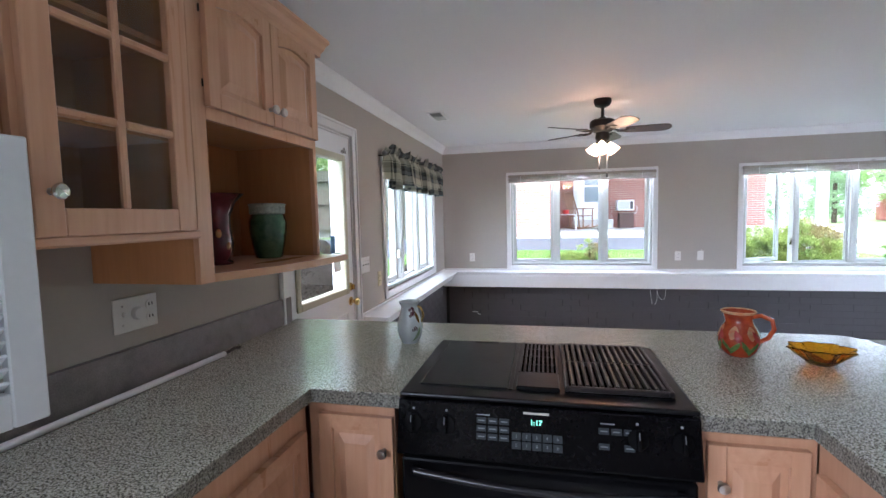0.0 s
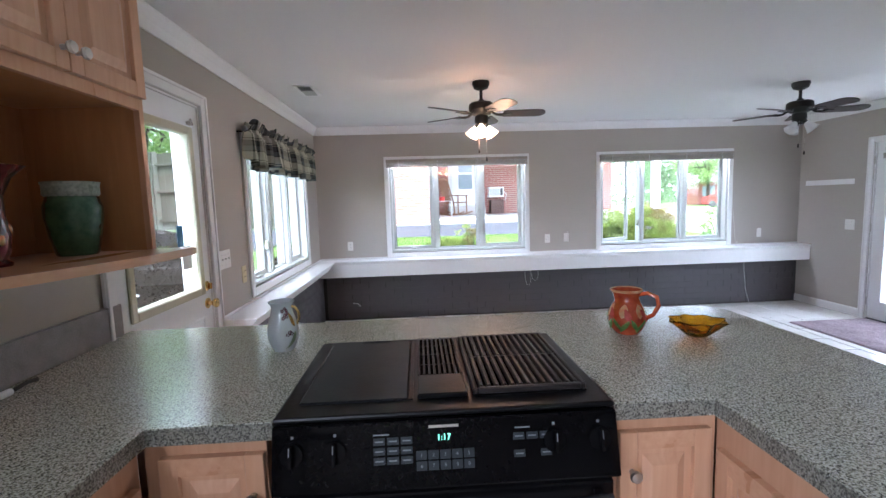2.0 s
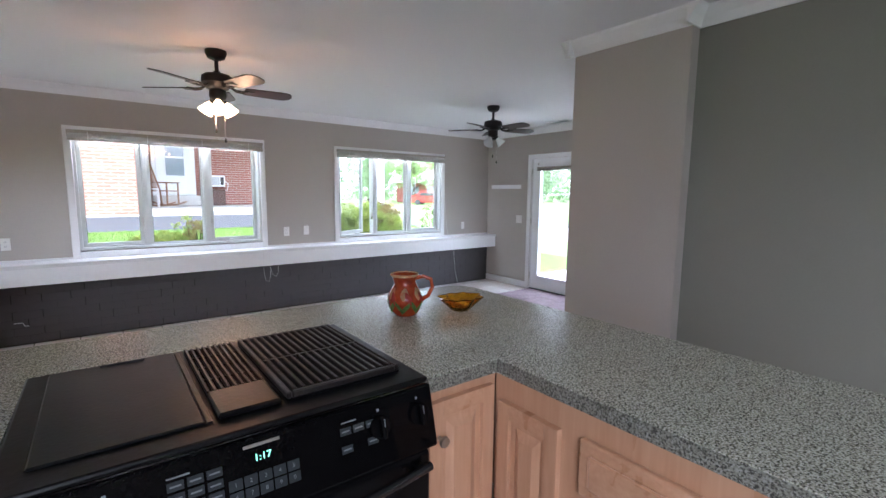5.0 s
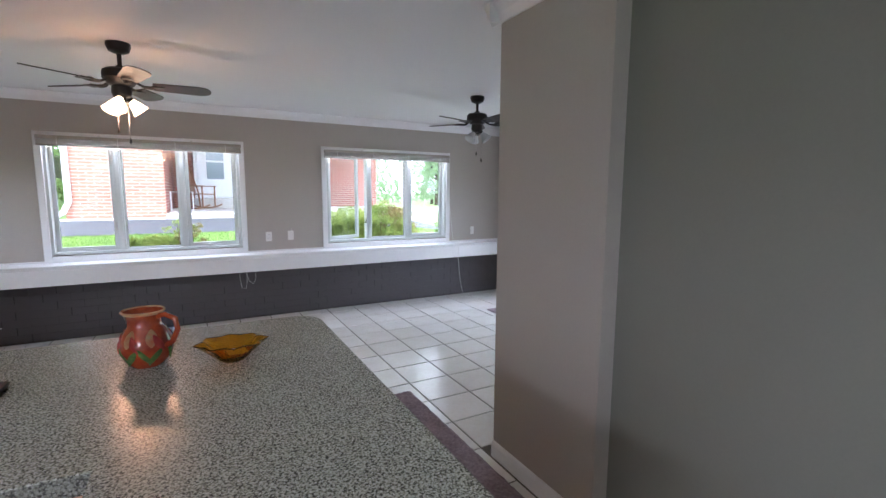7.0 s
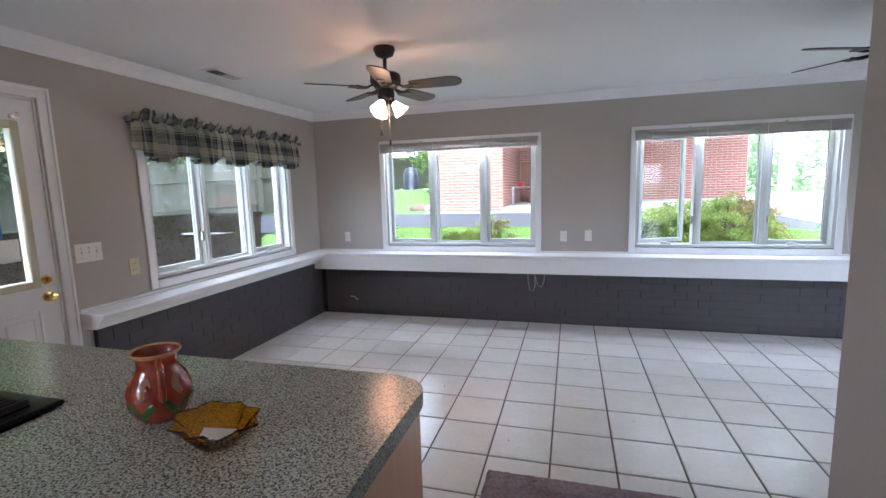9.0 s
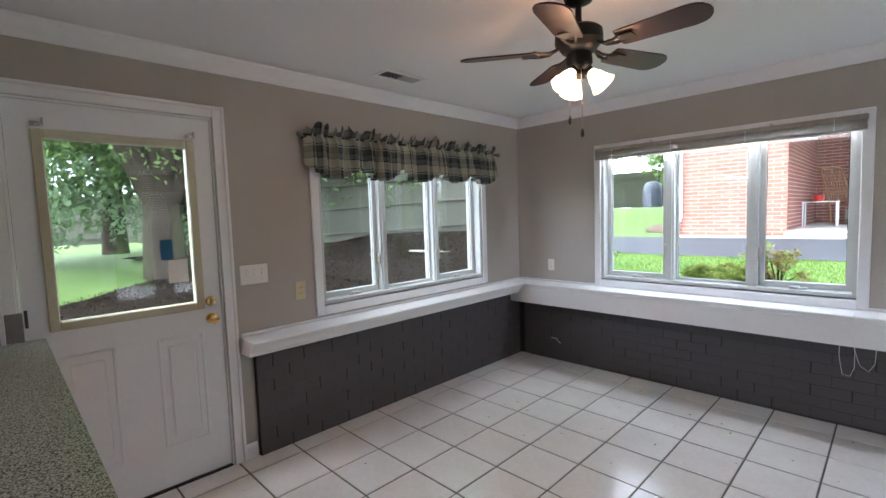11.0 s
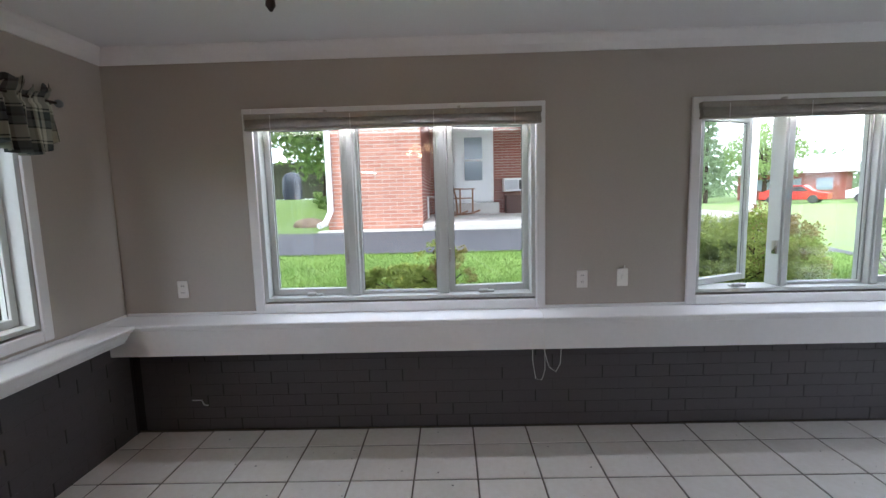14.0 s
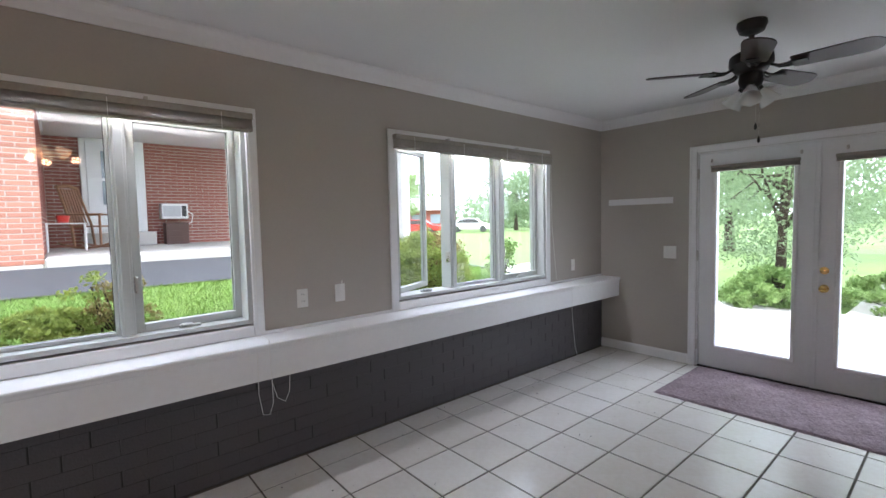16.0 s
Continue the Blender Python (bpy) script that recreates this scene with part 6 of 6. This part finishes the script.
tree(-8.5, 20.0, 8, 3.2, "green tree by the far fence", 21, LEAF3, 0.22, 80, 140, 0.12, 0.15)
def conifer(x, y, h, label, seed):
    rng_ = np.random.default_rng(seed)
    t = thing("conifer", (x, y, gzf(x, y)), label, "tree", "garden trees")
    part("trunk", tube([(0, 0, -0.1), (0, 0, h * 0.5), (0, 0, h * 0.97)], 0.2, 8, taper=[0.22, 0.13, 0.03]), BARK, t, smooth=True)
    c = []
    for i in range(16):
        z = h * (0.12 + 0.055 * i)
        rad = h * 0.24 * (1 - i / 16.5)
        for k in range(11):
            a = rng_.uniform(0, 6.28)
            q = rad * rng_.uniform(0.35, 1.0)
            c.append((q * math.cos(a), q * math.sin(a), z - 0.12 * q))
    leaves(rng_, c, 60, 0.38, 0.11, "needles", LEAF3, t)


conifer(25.5, 47.0, 9.5, "tall pointed conifer beyond the street", 71)
conifer(27.5, 52.0, 8.5, "pointed conifer beside another one beyond the street", 72)
shrub(9.4, 5.6, 0.9, 0.55, "blue green iris and fern bed round the tree", 31, LEAF1, 130, 110, 0.03, "flower_bed")
shrub(9.9, 4.3, 0.8, 0.5, "leafy green bed along the patio", 32, LEAF1, 90, 90, 0.03, "flower_bed")
shrub(-1.7, 14.2, 0.5, 0.5, "leafy green plant by the stone", 33, LEAF1, 40, 50, 0.04)
# fallen leaves on the bare soil
rng_ = np.random.default_rng(21)
n_ = 36000
xs_, ys_ = rng_.uniform(-8.4, -1.1, n_), rng_.uniform(-0.2, 10.5, n_)
ok_ = (ys_ > np.clip(-0.5 + (-3.4 - xs_) * 1.7, -0.5, 4.2)) & (ys_ < np.clip(7.7 + (-3.0 - xs_) * 1.35, 7.7, 11.2))
xs_, ys_ = xs_[ok_], ys_[ok_]
zs_ = gz(xs_, ys_) + 0.055
leaves(rng_, np.stack([xs_, ys_, zs_], 1), 1, 0.01, 0.021, "fallen_leaves", LITTER, None, "stuff", "dead brown leaves and twigs on bare soil")
rk = thing("garden_stone", (-1.35, 11.6, gzf(-1.35, 11.6)), "rounded brown stone at the lawn edge", "stone")
bm = nb()
bmesh.ops.create_icosphere(bm, subdivisions=3, radius=0.3, matrix=Matrix.Diagonal((1.1, 0.8, 0.55, 1)))
for v_ in bm.verts:
    v_.co *= 1 + 0.18 * noise.noise(v_.co * 5)
part("stone", bm, mat("brown_stone", (0.12, 0.085, 0.06), 0.9, second=(0.24, 0.18, 0.13), scale=(5, 30), bump=0.8), rk, smooth=True)

# far woods and the houses and cars across the street
rng_ = np.random.default_rng(40)
c = []
for i in range(420):
    a = rng_.uniform(-0.35, 1.5) if i % 3 else rng_.uniform(1.5, 3.4)
    d = rng_.uniform(62, 78)
    c.append((d * math.cos(a), d * math.sin(a) + 4, rng_.uniform(0.5, 6.5 + 2.5 * math.sin(a * 6))))
leaves(rng_, c, 90, 3.2, 0.42, "far_woods", LEAF3, None, "stuff", "line of distant green trees")
for x, y, w, lab in ((36, 50, 4.2, "low red brick house across the street with a pale roof"),):
    hh = thing("far_house", (x, y, gzf(x, y)), lab, "house", rz=-45)
    part("wall", bx(-w, w, -3, 3, 0, 2.5), BRICKD if w < 8 else CONC, hh)
    bm = prism([(-3.6, 2.5), (3.6, 2.5), (0, 4.1)], -w - 0.5, w + 0.5)
    bm.transform(Matrix.Rotation(math.pi / 2, 4, "Z") @ Matrix.Rotation(math.pi / 2, 4, "X"))
    bmesh.ops.recalc_face_normals(bm, faces=bm.faces)
    part("roof", bm, CONC, hh)
    for i in range(3):
        part("window", bx(-w * 0.6 + i * w * 0.55, -w * 0.6 + i * w * 0.55 + 1.2, -3.05, -3.0, 0.9, 2.0), bpy.data.materials["dim_glass"], hh)


def car(x, y, rz, material, label):
    c = thing("parked_car", (x, y, gzf(x, y)), label, "car", "parked cars", rz=rz)
    outl = [(-2.2, 0.3), (2.2, 0.3), (2.25, 0.75), (1.3, 0.9), (0.7, 1.4), (-1.0, 1.42), (-1.7, 0.95), (-2.2, 0.85)]
    bm = prism(outl, -0.85, 0.85, bev=0.06)
    bm.transform(Matrix.Rotation(math.pi / 2, 4, "X"))
    bmesh.ops.recalc_face_normals(bm, faces=bm.faces)
    part("body", bm, material, c)
    for s in (-0.862, 0.862):
        bm = prism([(1.1, 0.92), (0.62, 1.32), (-0.9, 1.34), (-1.4, 0.95)], -0.006, 0.006)
        bm.transform(Matrix.Translation((0, s, 0)) @ Matrix.Rotation(math.pi / 2, 4, "X"))
        part("side_window", bm, SLOT, c)
    for u in (-1.35, 1.35):
        for s in (-0.8, 0.8):
            part("wheel", lathe([(0.32, -0.1), (0.33, 0.0), (0.32, 0.1)], 18, at=(u, s, 0.32), axis="y"), SLOT, c)


car(29.0, 40.5, -50, REDP, "red car parked across the street")
car(33.5, 37.5, -50, TRIM, "white car parked across the street")

# grass blades on the lawn under the windows
rng_ = np.random.default_rng(6)
n = 90000
gxx, gyy = rng_.uniform(-2.5, 5.5, n), rng_.uniform(6.4, 8.44, n)
gzz = gz(gxx, gyy)
a = rng_.uniform(0, 6.28, n)
hh = rng_.uniform(0.018, 0.05, n)
w = 0.0035
P0 = np.stack([gxx - w * np.cos(a), gyy - w * np.sin(a), gzz], 1)
P1 = np.stack([gxx + w * np.cos(a), gyy + w * np.sin(a), gzz], 1)
P2 = np.stack([gxx + rng_.normal(0, 0.018, n), gyy + rng_.normal(0, 0.018, n), gzz + hh], 1)
raw("lawn_blades", np.stack([P0, P1, P2], 1).reshape(-1, 3).tolist(), np.arange(3 * n).reshape(-1, 3).tolist(), BLADES, kind="stuff", label="short green lawn grass")

for i, (x, y) in enumerate(((-10.2, 9.3), (-8.2, 10.6), (-12.4, 8.3), (-6.3, 12.2), (-14.2, 7.2))):
    tree(x, y, 4.6, 2.0, "low spreading green tree just behind the fence", 50 + i, LEAF1, 0.1, 60, 120, 0.09, 0.12)
for i, (x, y, a, ln) in enumerate(((-3.2, 6.0, 20, 1.2), (-4.0, 7.2, -30, 0.9), (-2.6, 5.0, 60, 0.6), (-4.6, 8.6, 10, 1.4))):
    p_ = thing("fallen_board", (x, y, gzf(x, y) + 0.02), "weathered loose board lying on bare soil", "board", "boards on the soil", rz=a)
    part("plank", bx(-ln / 2, ln / 2, -0.06, 0.06, 0.0, 0.03, 0.005), CONC, p_)


# ---------------- added daylight fill ---------
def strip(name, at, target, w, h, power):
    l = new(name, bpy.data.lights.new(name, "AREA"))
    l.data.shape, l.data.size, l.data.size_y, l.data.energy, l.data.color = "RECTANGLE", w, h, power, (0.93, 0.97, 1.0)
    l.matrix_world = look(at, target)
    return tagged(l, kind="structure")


# ---------------- tiles and bricks ----------------
def tile_floor():
    px, x0, y0 = 0.3285, 0.303, 5.262
    py = 0.3275
    g = 0.0045
    def bm_tile(w, h):
        bm = bx(-w / 2, w / 2, -h / 2, h / 2, -0.0058, 0.0, 0.0022)
        me = bpy.data.meshes.new("tile")
        bm.to_mesh(me)
        bm.free()
        me.materials.append(TILE)
        return me
    cache, near, far = {}, [], []
    rng = random.Random(2)
    for i in range(-5, 18):
        for k in range(-26, 4):
            a, b = x0 + px * i + g, x0 + px * (i + 1) - g
            c, d = y0 + py * k + g, y0 + py * (k + 1) - g
            a, b, c, d = max(a, XW + 0.003), min(b, XE - 0.003), max(c, YS + 0.01), min(d, YN - 0.03)
            if (a + b) / 2 > XP - 0.02 and (c + d) / 2 < YP:
                b = min(b, XP - 0.016)
                if (c + d) / 2 > YP - 0.25 and a > XP - 0.02:
                    continue
            if (a + b) / 2 > XP and d > YP > c:
                c = YP + 0.016
            if b - a < 0.03 or d - c < 0.03:
                continue
            (near if (c > 2.3 or (a > 1.6 and c > 1.4)) else far).append((a, b, c, d))
    near.sort(key=lambda q: -q[3])
    far = near[300:] + far
    for a, b, c, d in near[:300]:
        key = (round(b - a, 3), round(d - c, 3))
        if key not in cache:
            cache[key] = bm_tile(*key)
        o = new("tile", cache[key])
        o.location = ((a + b) / 2, (c + d) / 2, rng.uniform(-0.0006, 0.0006))
        o.rotation_euler = (rng.uniform(-0.001, 0.001), rng.uniform(-0.001, 0.001), 0)
        o.parent = FLOOR
    bm = nb()
    for a, b, c, d in far:
        box(bm, a, b, c, d, -0.0058, 0.0)
    part("far_tiles", bm, TILE, FLOOR, kind="stuff")


def brick_face(parent, axis, d, out, u0, u1, z0, z1, material, L=0.205, H=0.066, J=0.009, prot=0.006, limit=300, seed=1, keep=None, head=None, bev=0.0025):
    rng = random.Random(seed)
    cache, todo = {}, []
    rows = int((z1 - z0 + 0.001) / (H + J)) + 1
    for r_ in range(rows):
        c, e = z0 + r_ * (H + J), min(z0 + r_ * (H + J) + H, z1)
        if e - c < 0.015:
            continue
        u = u0 - (L + J) * (0.5 if r_ % 2 else 0)
        while u < u1:
            gap = J if head is None else (head if rng.random() < 0.42 else 0.0012)
            a, b = max(u, u0), min(u + L + J - gap, u1)
            u += L + J
            if b - a < 0.02 or (keep and not keep((a + b) / 2, (c + e) / 2)):
                continue
            todo.append((a, b, c, e))
    for n, (a, b, c, e) in enumerate(todo[:limit]):
        key = (round(b - a, 3), round(e - c, 3))
        if key not in cache:
            w, h = key[0] / 2, key[1] / 2
            bm = bx(-w, w, 0.0, prot, -h, h, bev) if axis == "x" else bx(0.0, prot, -w, w, -h, h, bev)
            me = bpy.data.meshes.new("brick")
            bm.to_mesh(me)
            bm.free()
            me.materials.append(material)
            cache[key] = me
        o = new("brick", cache[key])
        base = d if out > 0 else d - prot
        base += out * rng.uniform(-0.0015, 0.001) * (0.25 if head else 1)
        o.location = ((a + b) / 2, base, (c + e) / 2) if axis == "x" else (base, (a + b) / 2, (c + e) / 2)
        o.parent = parent
    if len(todo) > limit:
        vs, fs = [], []
        for a, b, c, e in todo[limit:]:
            e = min(e + J, z1) if head else e
            q0, q1 = sorted((d + out * 0.0, d + out * prot))
            k = len(vs)
            vs += [(x, y, z) if axis == "x" else (y, x, z) for x in (a, b) for y in (q0, q1) for z in (c, e)]
            fs += [tuple(k + i for i in q) for q in ((0, 1, 3, 2), (4, 6, 7, 5), (0, 4, 5, 1), (2, 3, 7, 6), (0, 2, 6, 4), (1, 5, 7, 3))]
        ob = raw("more_bricks", vs, fs, material, parent, "stuff")
        bmm = nb()
        bmm.from_mesh(ob.data)
        bmesh.ops.recalc_face_normals(bmm, faces=bmm.faces)
        bmm.to_mesh(ob.data)
        bmm.free()


tile_floor()
brick_face(KN, "x", YN - 0.008, -1, XW + 0.06, XE - 0.004, 0.004, 0.555, BRICKP, H=0.0735, J=0.0014, bev=0.0014, seed=3, prot=0.004, head=0.006)
brick_face(KW, "y", XW + 0.028, 1, 3.425, YN - 0.06, 0.004, 0.65, BRICKP, H=0.0735, J=0.0014, bev=0.0014, seed=4, prot=0.004, head=0.009)
brick_face(wl_, "x", 10.2, -1, -0.66, 0.766, 0.975, 3.9, BRICKR, L=0.20, H=0.046, J=0.011, prot=0.005, seed=7)
# Faces under the porch roof take the shade-darkened brick.
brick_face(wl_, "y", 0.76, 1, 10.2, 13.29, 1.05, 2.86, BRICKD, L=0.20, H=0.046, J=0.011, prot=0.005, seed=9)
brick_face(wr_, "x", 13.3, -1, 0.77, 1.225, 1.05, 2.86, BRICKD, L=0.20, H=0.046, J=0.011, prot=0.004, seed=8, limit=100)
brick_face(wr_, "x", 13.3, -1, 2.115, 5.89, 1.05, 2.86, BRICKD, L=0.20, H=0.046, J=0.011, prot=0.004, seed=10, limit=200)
# Hidden area strips added at the glass heads to boost indoor daylight.
for u_, z_ in (((W1[0] + W1[1]) / 2, 1.872), ((W2[0] + W2[1]) / 2, 1.868)):
    strip("daylight_fill_strip", (u_, YN - 0.018, z_), (u_, YN - 1.5, 0.9), 1.55, 0.015, 4.6)
strip("daylight_fill_strip", (XW + 0.015, 4.73, 1.86), (XW + 1.5, 4.73, 0.6), 1.5, 0.03, 1.6)
strip("daylight_fill_strip", (XE + 0.02, 4.80, 1.742), (XE - 1.5, 4.8, 0.3), 0.5, 0.03, 5)
strip("daylight_fill_strip", (XE + 0.02, 3.95, 1.742), (XE - 1.5, 3.95, 0.3), 0.5, 0.03, 5)
# Fill strip at the head of the added, unseen kitchen window.
strip("daylight_fill_strip", (XW - 0.03, -1.1, 2.02), (XW + 0.45, -0.9, 0.9), 1.7, 0.05, 19)

# dark crumbs and plaster bits on the tiles
rng_ = np.random.default_rng(12)
for name_, n_, mat_, lab_ in (("dark_crumbs", 170, SLOT, "small dark crumbs of dirt on the tiles"), ("pale_crumbs", 60, PLASTIC, "small pale plaster crumbs on the tiles")):
    vs, fs = [], []
    for i in range(n_):
        x, y = rng_.uniform(-0.6, 5.1), YN - 0.06 - abs(rng_.normal(0, 1.1))
        if y < 2.7 or (x < 1.7 and y < 2.6):
            continue
        s_ = rng_.uniform(0.0015, 0.0055)
        k = len(vs)
        vs += [(x + s_ * rng_.uniform(0.5, 1.6), y, 0.0012), (x, y + s_, 0.0012), (x - s_, y - s_ * rng_.uniform(0.2, 1.2), 0.0012), (x, y, 0.0012 + s_ * 0.9)]
        fs += [(k, k + 1, k + 3), (k + 1, k + 2, k + 3), (k + 2, k, k + 3), (k, k + 2, k + 1)]
    raw(name_, vs, fs, mat_, kind="stuff", label=lab_)
